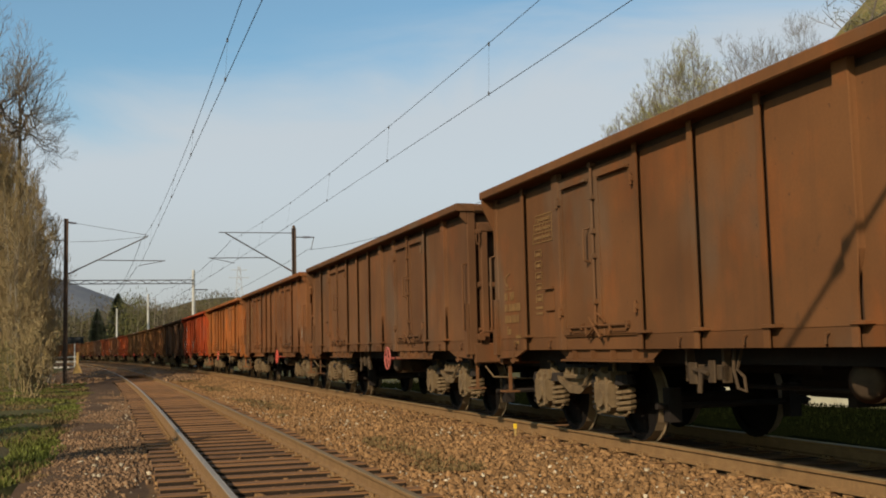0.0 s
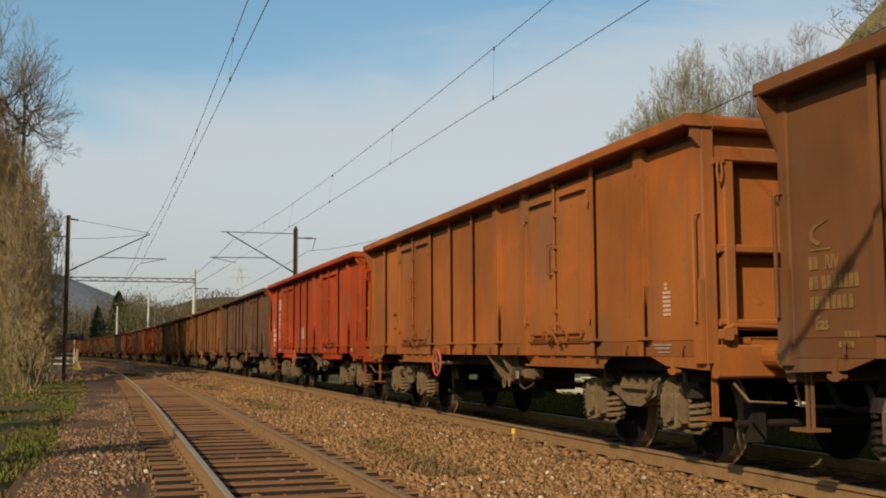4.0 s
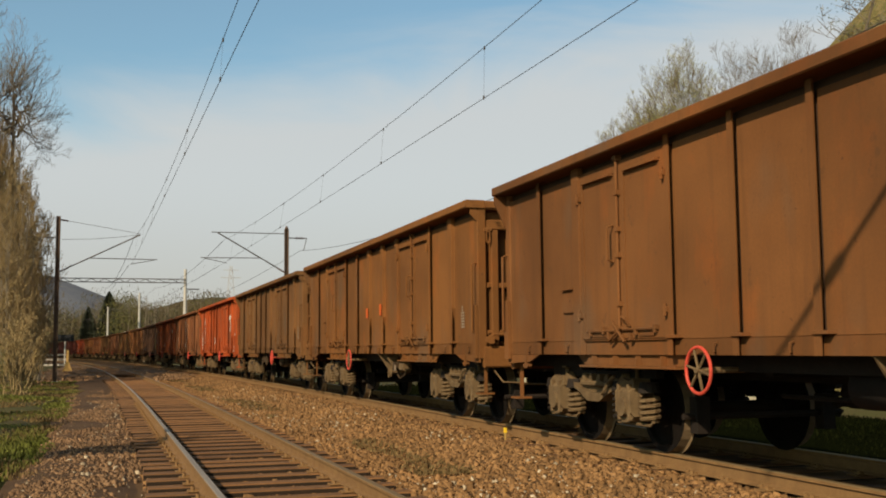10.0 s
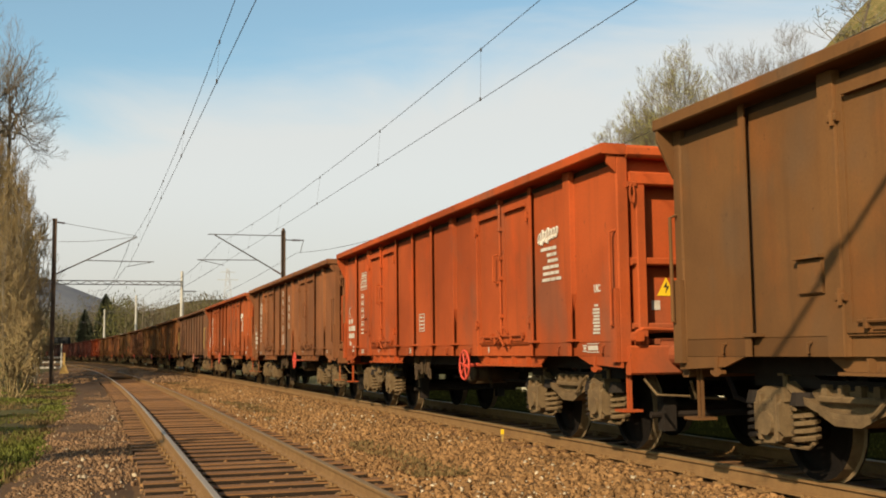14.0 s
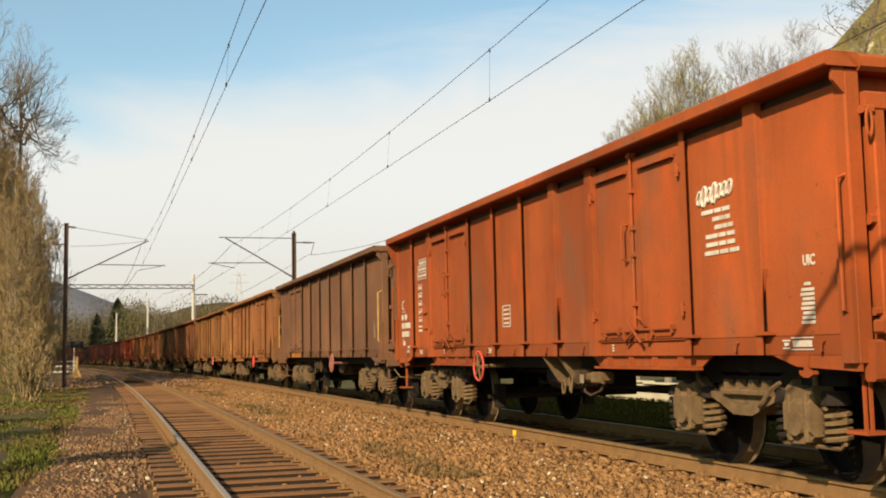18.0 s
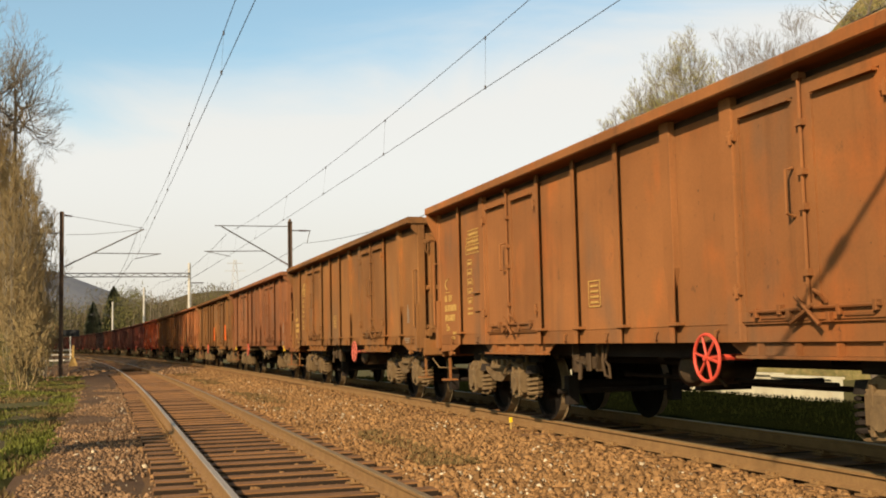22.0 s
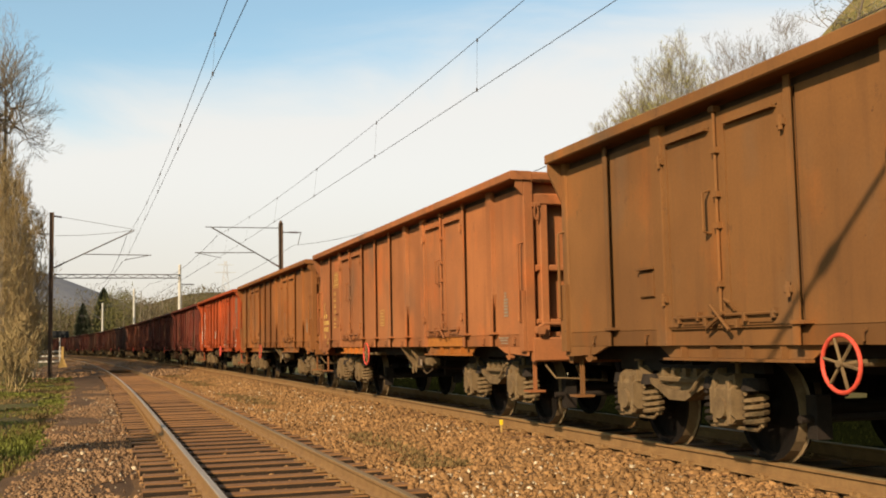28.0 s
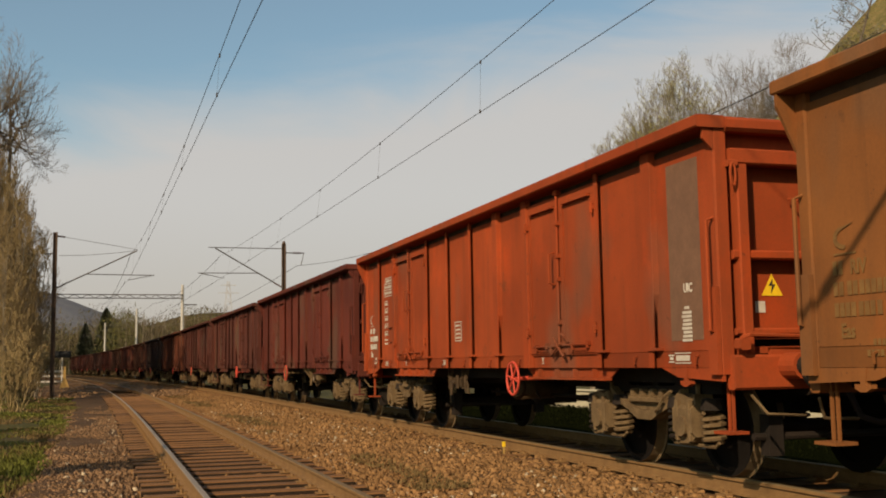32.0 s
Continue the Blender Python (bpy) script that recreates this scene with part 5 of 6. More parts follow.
def build_wagon(kind):
    """kind: wheel ('far' or 'near' door), plain (one door, close ribs)."""
    w = new("freight_wagon")
    stations = STATIONS
    doors = [(2, 3), (7, 8)]
    if kind == "plain":
        stations = PLAIN_STATIONS
        doors = [(1, 2)]
    ys = [HALF - s * LONG for s in stations]
    slim = MB()
    for i in range(len(ys) - 1):
        if any(d[0] == i for d in doors):
            a, b = ys[i + 1], ys[i]
            mid = (a + b) / 2
            frame_mb = MB().box(-SIDE + 0.004, -SIDE + 0.03, a, b, SILL, 3.055)
            part("door_frame", frame_mb, PAINT, w)
            for y0, y1, hinge in ((mid + 0.01, b - 0.03, b - 0.1), (a + 0.03, mid - 0.01, a + 0.1)):
                leaf = part("door_leaf", door_leaf(y0, y1), PAINT, w)
            lock = MB().tube((-SIDE - 0.06, mid, 1.3), (-SIDE - 0.06, mid, 3.12), 0.016)
            lock.box(-SIDE - 0.035, -SIDE - 0.018, mid - 0.045, mid + 0.045, 1.2, 3.1)
            for z in (1.55, 2.05, 2.32, 2.7, 3.06):
                lock.box(-SIDE - 0.085, -SIDE - 0.03, mid - 0.04, mid + 0.04, z, z + 0.05)
            part("lock_bar", lock, PAINT, w)
            handle = MB().path([(-SIDE - 0.03, mid + 0.16, 2.02), (-SIDE - 0.1, mid + 0.16, 2.04), (-SIDE - 0.1, mid + 0.16, 2.38), (-SIDE - 0.03, mid + 0.16, 2.4)], 0.014)
            part("handle", handle, PAINT, w)
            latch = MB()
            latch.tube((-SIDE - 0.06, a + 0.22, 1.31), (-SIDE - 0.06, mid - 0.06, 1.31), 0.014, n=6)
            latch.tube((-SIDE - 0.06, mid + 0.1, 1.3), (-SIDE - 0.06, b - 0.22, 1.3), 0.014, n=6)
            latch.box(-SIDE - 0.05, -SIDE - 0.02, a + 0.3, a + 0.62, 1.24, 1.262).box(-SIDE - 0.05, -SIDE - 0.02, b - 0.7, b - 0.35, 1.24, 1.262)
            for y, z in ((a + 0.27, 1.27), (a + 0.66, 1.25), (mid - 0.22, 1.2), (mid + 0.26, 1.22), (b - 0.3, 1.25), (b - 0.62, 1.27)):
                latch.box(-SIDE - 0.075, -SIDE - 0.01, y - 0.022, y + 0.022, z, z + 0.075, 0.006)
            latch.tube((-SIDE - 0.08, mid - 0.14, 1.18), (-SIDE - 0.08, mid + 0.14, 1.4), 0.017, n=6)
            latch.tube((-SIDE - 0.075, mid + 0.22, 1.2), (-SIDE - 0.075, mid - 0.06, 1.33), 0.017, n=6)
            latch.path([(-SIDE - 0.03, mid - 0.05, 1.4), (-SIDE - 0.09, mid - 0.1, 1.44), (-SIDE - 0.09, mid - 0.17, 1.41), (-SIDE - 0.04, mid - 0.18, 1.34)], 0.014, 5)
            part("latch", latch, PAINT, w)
            for y in (a + 0.05, b - 0.05):
                for z in (1.45, 2.75):
                    part("hinge", MB().box(-SIDE - 0.075, -SIDE - 0.02, y - 0.05, y + 0.05, z, z + 0.06, 0.01).tube((-SIDE - 0.07, y, z - 0.03), (-SIDE - 0.07, y, z + 0.09), 0.02, n=6), PAINT, w)
            if kind == "plain":
                continue
            apron = MB().prism([(a - 0.25, SILL - 0.004), (b + 0.25, SILL - 0.004), (b + 0.06, SILL - 0.11), (a - 0.06, SILL - 0.11)], 0, -SIDE + 0.045, -SIDE + 0.06)
            apron.box(-SIDE - 0.03, -SIDE + 0.06, a - 0.06, b + 0.06, SILL - 0.135, SILL - 0.112)
            for k in range(4):
                y = a + (b - a) * (k + 0.5) / 4
                apron.box(-SIDE - 0.02, -SIDE + 0.044, y - 0.012, y + 0.012, SILL - 0.111, SILL - 0.012)
            part("apron", apron, PAINT, w)
        else:
            panel = MB().box(-SIDE, -SIDE + 0.022, ys[i + 1] + 0.004, ys[i] - 0.05, 1.205, 3.055)
            part("side_panel", panel, PAINT, w)
            y = (ys[i] + ys[i + 1]) / 2
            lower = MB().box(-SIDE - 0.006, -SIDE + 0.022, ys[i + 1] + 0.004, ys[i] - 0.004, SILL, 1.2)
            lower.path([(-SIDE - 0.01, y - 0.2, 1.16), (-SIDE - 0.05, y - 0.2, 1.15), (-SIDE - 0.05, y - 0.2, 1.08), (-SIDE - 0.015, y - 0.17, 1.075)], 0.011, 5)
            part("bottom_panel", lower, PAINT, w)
    # dark sheet showing through the gaps as the rim's shadow and post lines
    part("inner_lining", MB().box(-SIDE + 0.035, -SIDE + 0.045, -HALF + 0.1, HALF - 0.1, 1.24, 3.13), SHADE_LINING, w)
    for i in range(1, len(ys) - 1):
        if kind != "plain" and (i in (6, 9) or kind == "far_twin" and i == 5):
            part("side_post", broad_post(ys[i]), PAINT, w)
        elif kind != "plain" and i in (2, 7):
            part("side_post", broad_post(ys[i] + 0.03, False), PAINT, w)
        else:
            part("side_post", fin(ys[i]), PAINT, w)
    # data plate holder on the second bay
    if kind != "plain":
        y = HALF - 1.95 * LONG
        part("label_holder", MB().box(-SIDE - 0.03, -SIDE, y - 0.14, y + 0.14, 1.52, 1.78, 0.01).box(-SIDE - 0.07, -SIDE, y - 0.16, y + 0.16, 1.785, 1.81), PAINT, w)
    # rim
    rim = MB()
    rim.box(-SIDE - 0.2, -SIDE + 0.09, -HALF - 0.03, HALF + 0.03, 3.145, TOP, 0.012)
    part("rim", rim, PAINT, w)
    part("rim", MB().box(SIDE - 0.09, SIDE + 0.105, -HALF - 0.03, HALF + 0.03, 3.145, TOP, 0.03), PAINT, w)
    for e in (-1, 1):
        part("rim", MB().box(-SIDE + 0.092, SIDE - 0.092, min(e * (HALF - 0.118), e * (HALF + 0.05)), max(e * (HALF - 0.118), e * (HALF + 0.05)), 3.12, TOP - 0.006, 0.03), PAINT, w)
        lo, hi = sorted((e * (HALF - 0.12), e * (HALF - 0.142)))
        part("end_wall", MB().box(-SIDE + 0.122, SIDE - 0.122, lo, hi, 1.3, 3.16), PAINT, w)
        # dark strip in place of the shadow below the end wall
        lo, hi = sorted((e * (HALF - 0.2), e * (HALF - 0.22)))
        part("floor_end", MB().box(-SIDE + 0.122, SIDE - 0.122, lo, hi, SILL, 1.299), STEEL_DARK, w)
        for x0, x1 in ((-SIDE - 0.02, -SIDE + 0.12), (SIDE - 0.12, SIDE + 0.02)):
            lo, hi = sorted((e * (HALF - 0.14), e * HALF))
            post = MB().box(x0, x1, lo, hi, SILL - 0.06, 3.14, 0.015)
            if x0 < 0:
                # gusset flaring out to the rim
                g0, zg, gx = (hi - 0.03, 2.7, 0.185) if e > 0 else (lo, 2.95, 0.12)
                part("gusset", MB().prism([(-SIDE - 0.02, zg), (-SIDE - gx, 3.05), (-SIDE - gx, 3.144), (-SIDE - 0.02, 3.144)], 1, g0, g0 + 0.03), PAINT, w)
                post.box(-SIDE - 0.06, -SIDE - 0.02, lo, hi, SILL - 0.06, 1.75)
            part("corner_post", post, PAINT, w)
        for z0, z1, d in ((2.83, 2.97, 0.16), (1.99, 2.07, 0.15), (1.33, 1.39, 0.15)):
            lo, hi = sorted((e * (HALF - 0.12), e * (HALF - 0.12 + d)))
            part("end_beam", MB().box(-SIDE + 0.13, SIDE - 0.13, lo, hi, z0, z1, 0.015), PAINT, w)
        for x in (-1.24, 1.24):
            lo, hi = sorted((e * (HALF - 0.12), e * (HALF + 0.045)))
            part("end_post", MB().box(x - 0.055, x + 0.055, lo, hi, 1.1, 2.828, 0.012), PAINT, w)
            yk = e * (HALF + 0.07)
            hookring = [(x - 0.11 + 0.026 * math.cos(q * math.tau / 12), yk, 2.73 + 0.1 * math.sin(q * math.tau / 12)) for q in range(12)]
            part("lashing_ring", MB().path(hookring, 0.012, 5, True).box(x - 0.15, x - 0.056, min(e * (HALF + 0.001), yk), max(e * (HALF + 0.001), yk), 2.8, 2.86, 0.01), PAINT, w)
        lo, hi = sorted((e * (HALF - 0.05), e * (HALF + 0.07)))
        part("headstock", MB().box(-SIDE + 0.06, SIDE - 0.06, lo, hi, 0.86, 1.16, 0.02), PAINT, w)
        # corner step with its hanger, and handrail
        ye = e * (HALF - 0.12)
        step = MB().box(-SIDE + 0.12, -SIDE + 0.14, ye - 0.045, ye - 0.02, 0.5, 0.98).box(-SIDE + 0.12, -SIDE + 0.14, ye + 0.02, ye + 0.045, 0.5, 0.98).box(-SIDE + 0.02, -SIDE + 0.22, ye - 0.12, ye + 0.12, 0.48, 0.505)
        part("step", step, PAINT, w)
        rail_x = -SIDE - 0.07
        yr = e * (HALF - 0.05)
        part("handrail", MB().path([(-SIDE - 0.01, yr, 1.35), (rail_x - 0.02, yr, 1.37), (rail_x - 0.02, yr, 2.33), (-SIDE - 0.01, yr, 2.36)], 0.018), YELLOW_PAINT if kind == "plain" else PAINT, w)
        part("grab_iron", MB().path([(-0.7, e * (HALF - 0.06), 2.55), (-0.7, e * (HALF + 0.06), 2.52), (-0.2, e * (HALF + 0.06), 2.5), (-0.2, e * (HALF - 0.06), 2.53)], 0.014), PAINT, w)
        part("grab_iron", MB().path([(-0.55, e * (HALF - 0.06), 1.5), (-0.55, e * (HALF + 0.07), 1.5), (-0.55, e * (HALF + 0.07), 1.9), (-0.55, e * (HALF - 0.06), 1.9)], 0.014), PAINT, w)
        yh = e * (HALF - 0.62)
        brack = MB().prism([(yh - 0.045, SILL - 0.002), (yh + 0.045, SILL - 0.002), (yh + 0.025, 0.95), (yh + 0.03, 0.92), (yh + 0.085, 0.935), (yh + 0.085, 0.905), (yh + 0.03, 0.88),
                            (yh - 0.03, 0.88), (yh - 0.085, 0.905), (yh - 0.085, 0.935), (yh - 0.03, 0.92), (yh - 0.025, 0.95)], 0, -SIDE - 0.02, -SIDE + 0.03)
        part("rope_hook", brack, PAINT, w)
        skirt = MB().prism([(e * (HALF - 0.01), SILL - 0.004), (e * (HALF - 1.05), SILL - 0.004), (e * (HALF - 0.75), SILL - 0.09), (e * (HALF - 0.01), SILL - 0.12)], 0, -SIDE - 0.01, -SIDE + 0.02)
        part("corner_skirt", skirt, PAINT, w)
        for x in (-0.875, 0.875):
            buf = part("buffer", MB().tube((x, e * (BEAM + 0.02), 1.06), (x, e * (BEAM + 0.34), 1.06), 0.115, n=16).box(x - 0.17, x + 0.17, min(e * (BEAM + 0.07), e * (BEAM + 0.1)), max(e * (BEAM + 0.07), e * (BEAM + 0.1)), 0.9, 1.22), PAINT, w)
            part("buffer_head", MB().tube((x, e * (BEAM + 0.3), 1.06), (x, e * (BEAM + 0.575), 1.06), 0.085, n=14).tube((x, e * (BEAM + 0.575), 1.06), (x, e * (BEAM + 0.615), 1.06), 0.225, n=24), STEEL_DARK, buf)
        hook = MB().box(-0.05, 0.05, min(e * BEAM, e * (BEAM + 0.42)), max(e * BEAM, e * (BEAM + 0.42)), 0.98, 1.1, 0.02)
        hook.path([(0, e * (BEAM + 0.3), 1.06), (0.06, e * (BEAM + 0.5), 0.86), (-0.06, e * (BEAM + 0.6), 0.78), (0, e * (BEAM + 0.45), 0.7)], 0.03)
        part("coupling", hook, STEEL_DARK, w)
        part("brake_hose", MB().path([(-0.35, e * (BEAM + 0.05), 0.92), (-0.36, e * (BEAM + 0.22), 0.85), (-0.38, e * (BEAM + 0.4), 0.62), (-0.36, e * (BEAM + 0.62), 0.58)], 0.028), STEEL_DARK, w)
        part("shunter_bar", MB().path([(-1.36, e * (HALF + 0.09), 1.3), (-1.32, e * (HALF + 0.16), 1.33), (-0.6, e * (HALF + 0.16), 1.31), (-0.55, e * (HALF + 0.06), 1.3)], 0.017, 6).box(-1.4, -1.3, min(e * (HALF + 0.05), e * (HALF + 0.15)), max(e * (HALF + 0.05), e * (HALF + 0.15)), 1.2, 1.3, 0.015), PAINT, w)
        part("uncoupling_lever", MB().path([(-1.3, e * (HALF + 0.12), 0.82), (-1.2, e * (HALF + 0.2), 0.66), (-0.85, e * (HALF + 0.24), 0.64)], 0.014, 5), STEEL_DUST, w)
    # far side, floor and underframe, hardly seen
    far = MB().box(SIDE - 0.022, SIDE, -HALF + 0.02, HALF - 0.02, SILL, 3.14)
    for y in ys[1:-1]:
        far.box(SIDE, SIDE + 0.055, y - 0.04, y + 0.04, SILL, 3.14)
    part("side_wall", far, PAINT, w)
    part("floor", MB().box(-SIDE + 0.03, SIDE - 0.03, -HALF + 0.09, HALF - 0.09, 1.17, 1.23), PAINT, w)
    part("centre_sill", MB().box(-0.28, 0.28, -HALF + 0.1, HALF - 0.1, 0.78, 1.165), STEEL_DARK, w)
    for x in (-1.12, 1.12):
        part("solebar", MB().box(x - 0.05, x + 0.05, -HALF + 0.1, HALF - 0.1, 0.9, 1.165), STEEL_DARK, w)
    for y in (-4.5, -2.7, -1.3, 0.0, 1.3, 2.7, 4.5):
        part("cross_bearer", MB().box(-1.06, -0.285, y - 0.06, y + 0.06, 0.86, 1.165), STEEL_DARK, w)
    # brake gear
    gear = MB().tube((-0.45, -0.5, 0.62), (0.55, -0.5, 0.62), 0.03).tube((-0.5, 1.9, 0.66), (-0.5, -2.1, 0.66), 0.022).tube((0.45, 2.4, 0.55), (0.45, -2.4, 0.55), 0.03)
    gear.box(-0.3, 0.35, 0.5, 0.62, 0.5, 0.78).tube((0.3, 1.2, 0.68), (0.3, 1.9, 0.68), 0.16, n=14)
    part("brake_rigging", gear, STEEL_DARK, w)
    ya = HALF - 7.0
    if kind in ("far", "far_twin"):
        part("air_reservoir", MB().tube((-0.95, ya - 0.3, 0.8), (-0.95, ya + 0.75, 0.8), 0.17, n=18).tube((-0.95, ya - 0.36, 0.8), (-0.95, ya - 0.3, 0.8), 0.1, 0.17, n=18), STEEL_DARK, w, smooth=True)
        for yp in (ya + 0.02, ya - 0.46):
            part("hanger_plate", MB().prism([(-1.47, SILL - 0.003), (-1.2, SILL - 0.003), (-1.12, 0.93), (-0.95, 0.84), (-0.95, 0.68), (-1.16, 0.68), (-1.26, 0.74)], 1, yp - 0.012, yp + 0.012), STEEL_DUST, w)
        valve = part("brake_changeover", MB().box(-1.29, -1.21, ya - 1.35, ya - 0.48, 0.77, 0.85, 0.012), STEEL_DUST, w)
        part("valve_block", MB().box(-1.37, -1.18, ya - 0.86, ya - 0.72, 0.73, 0.89, 0.02), STEEL_GRIME, valve)
        part("valve_block", MB().box(-1.35, -1.18, ya - 1.36, ya - 1.1, 0.74, 0.87, 0.02), STEEL_DUST, valve)
        ring = [(-1.33, ya - 0.3 + 0.045 * math.cos(q * math.tau / 12), 0.68 + 0.08 * math.sin(q * math.tau / 12)) for q in range(12)]
        part("pull_ring", MB().path(ring, 0.014, 5, True), STEEL_DUST, valve)
        part("indicator_plate", MB().box(-1.385, -1.375, ya - 0.98, ya - 0.89, 0.74, 0.84), FADED_PAINT, valve)
        part("brake_pipe", MB().path([(-1.28, ya - 0.8, 0.76), (-1.3, ya - 0.84, 0.64), (-1.3, ya - 1.0, 0.6), (-1.28, ya - 1.22, 0.66), (-1.25, ya - 1.3, 0.76)], 0.015, 5), STEEL_GRIME, valve)
        part("change_lever", MB().tube((-1.35, ya - 0.62, 0.83), (-1.37, ya - 0.6, 0.62), 0.012, n=6).tube((-1.35, ya - 0.52, 0.8), (-1.36, ya - 0.55, 0.64), 0.01, n=6), STEEL_DUST, valve)
    else:
        part("air_reservoir", MB().tube((-1.05, ya - 0.05, 0.78), (-0.25, ya + 0.28, 0.78), 0.17, n=18).tube((-1.1, ya - 0.07, 0.78), (-1.05, ya - 0.05, 0.78), 0.1, 0.17, n=18), STEEL_GRIME, w, smooth=True)
        part("reservoir_strap", MB().path([(-0.8, ya + 0.05, 0.98), (-0.8, ya - 0.1, 0.86), (-0.8, ya - 0.12, 0.7), (-0.8, ya - 0.26, 0.62)], 0.02), STEEL_GRIME, w)
        yb = HALF - 5.15
        box_part = part("brake_lever_box", MB().box(-1.33, -1.25, yb - 0.34, yb - 0.3, 0.74, SILL).box(-1.33, -1.25, yb + 0.3, yb + 0.34, 0.74, SILL).box(-1.33, -1.28, yb - 0.34, yb + 0.34, 0.76, 0.9, 0.01), STEEL_GRIME, w)
        part("lever_plate", MB().box(-1.36, -1.335, yb + 0.1, yb + 0.24, 0.72, 0.92, 0.01), STEEL_GRIME, box_part)
        part("lever_plate", MB().box(-1.36, -1.335, yb - 0.22, yb - 0.1, 0.74, 0.94, 0.01), STEEL_GRIME, box_part)
        part("brake_lever", MB().tube((-1.38, yb - 0.02, 0.84), (-1.4, yb - 0.02, 0.64), 0.025).tube((-1.38, yb + 0.12, 0.86), (-1.38, yb - 0.14, 0.82), 0.02), STEEL_GRIME, box_part)
        part("hanger_loop", MB().path([(-1.32, yb - 0.5, SILL), (-1.35, yb - 0.52, 0.86), (-1.36, yb - 0.6, 0.7), (-1.36, yb - 0.72, 0.68), (-1.36, yb - 0.7, 0.8), (-1.34, yb - 0.56, 0.86), (-1.32, yb - 0.62, SILL)], 0.016), STEEL_GRIME, w)
    yw = HALF - LONG * (4.8 if kind in ("far", "far_twin") else 8.12)
    ring = [(-SIDE - 0.09, yw + 0.205 * math.cos(k * math.tau / 28), 0.92 + 0.205 * math.sin(k * math.tau / 28)) for k in range(28)]
    hw = part("handwheel", MB().path(ring, 0.016, 8, True), WHEEL_PAINT, w, "spoked handbrake wheel")
    sp = MB().tube((-SIDE - 0.12, yw, 0.92), (-1.1, yw, 0.92), 0.028)
    for k in range(6):
        a = k * math.tau / 6 + 0.2
        sp.tube((-SIDE - 0.09, yw, 0.92), (-SIDE - 0.09, yw + 0.2 * math.cos(a), 0.92 + 0.2 * math.sin(a)), 0.013, n=5)
    part("spokes", sp, STEEL_DUST if kind in ("far", "far_twin") else WHEEL_PAINT, hw)
    # bogies
    for e in (-1, 1):
        yc = e * 4.5
        b = new("bogie")
        b.parent, b.location = w, (0, yc, 0)
        prof = [(-1.32, 0.80), (-1.32, 0.9), (-0.55, 0.92), (-0.42, 0.86), (0.42, 0.86), (0.55, 0.92), (1.32, 0.9), (1.32, 0.80), (0.58, 0.8), (0.36, 0.6), (0.2, 0.54), (-0.2, 0.54), (-0.36, 0.6), (-0.58, 0.8)]
        # near side in dusty brown, far side darkened as the unlit one
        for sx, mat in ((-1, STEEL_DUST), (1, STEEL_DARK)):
            x0, x1 = sorted((sx * 0.98, sx * 1.16))
            sf = MB().prism([(-0.52, 0.77), (-0.44, 0.66), (-0.3, 0.57), (-0.14, 0.525), (0.14, 0.525), (0.3, 0.57), (0.44, 0.66), (0.52, 0.77), (0.4, 0.8), (0.3, 0.775), (0.2, 0.8), (0.06, 0.78), (-0.1, 0.8), (-0.22, 0.775), (-0.36, 0.8)], 0, x0 + 0.03, x1 - 0.02)
            sf.prism([(-0.34, 0.6), (-0.15, 0.52), (0.15, 0.52), (0.34, 0.6), (0.3, 0.63), (0.14, 0.575), (-0.14, 0.575), (-0.3, 0.63)], 0, x0 - 0.05, x1 + 0.05)
            sf.box(x0 - 0.035, x1 + 0.035, -0.4, 0.36, 0.69, 0.745, 0.012)
            for k in range(4):
                sf.box(x0 - 0.02, x1 + 0.02, -0.33 + 0.2 * k, -0.26 + 0.2 * k, 0.735, 0.83, 0.012)
            # the sagging equaliser between the boxes
            arc = [(-0.74 + 1.48 * k / 14, 0.79 - 0.235 * math.sin(math.pi * k / 14) ** 0.8) for k in range(15)]
            sf.prism(arc + [(a, c + 0.055) for a, c in arc[::-1]], 0, x0 - 0.045, x0 + 0.045)
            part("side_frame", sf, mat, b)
            # upper beam coloured dark for the shade under the body
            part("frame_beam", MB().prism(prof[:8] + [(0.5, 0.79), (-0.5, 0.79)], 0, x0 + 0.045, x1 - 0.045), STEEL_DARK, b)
            if sx < 0:
                part("damper_link", MB().path([(-1.24, -0.62, 0.82), (-1.25, -0.5, 0.76), (-1.25, -0.36, 0.64), (-1.24, -0.3, 0.61)], 0.018, 5), mat, b)
            for yw in (-0.9, 0.9):
                cx = sx * 1.14
                ab = MB().box(cx - 0.14, cx + 0.14, yw - 0.15, yw + 0.2, 0.4, 0.7, 0.04)
                ab.prism([(yw - 0.17, 0.68), (yw + 0.24, 0.68), (yw + 0.2, 0.76), (yw + 0.1, 0.8), (yw - 0.04, 0.77), (yw - 0.15, 0.8)], 0, cx - 0.1, cx + 0.1)
                ab.prism([(yw - 0.16, 0.4), (yw - 0.08, 0.34), (yw + 0.16, 0.33), (yw + 0.22, 0.4)], 0, cx - 0.11, cx + 0.11)
                ab.tube((cx, yw + 0.02, 0.5), (cx + sx * 0.17, yw + 0.02, 0.5), 0.115, 0.1, n=14)
                for q in (-0.09, 0.13):
                    ab.box(cx + sx * 0.12 - 0.025, cx + sx * 0.12 + 0.045, yw + q - 0.025, yw + q + 0.025, 0.36, 0.74, 0.008)
                if sx < 0:
                    part("spring_plank", MB().path([(cx - 0.02, yw - 0.42, 0.36), (cx - 0.02, yw - 0.36, 0.318), (cx - 0.02, yw + 0.36, 0.318), (cx - 0.02, yw + 0.43, 0.36)], 0.018, 6), mat, b)
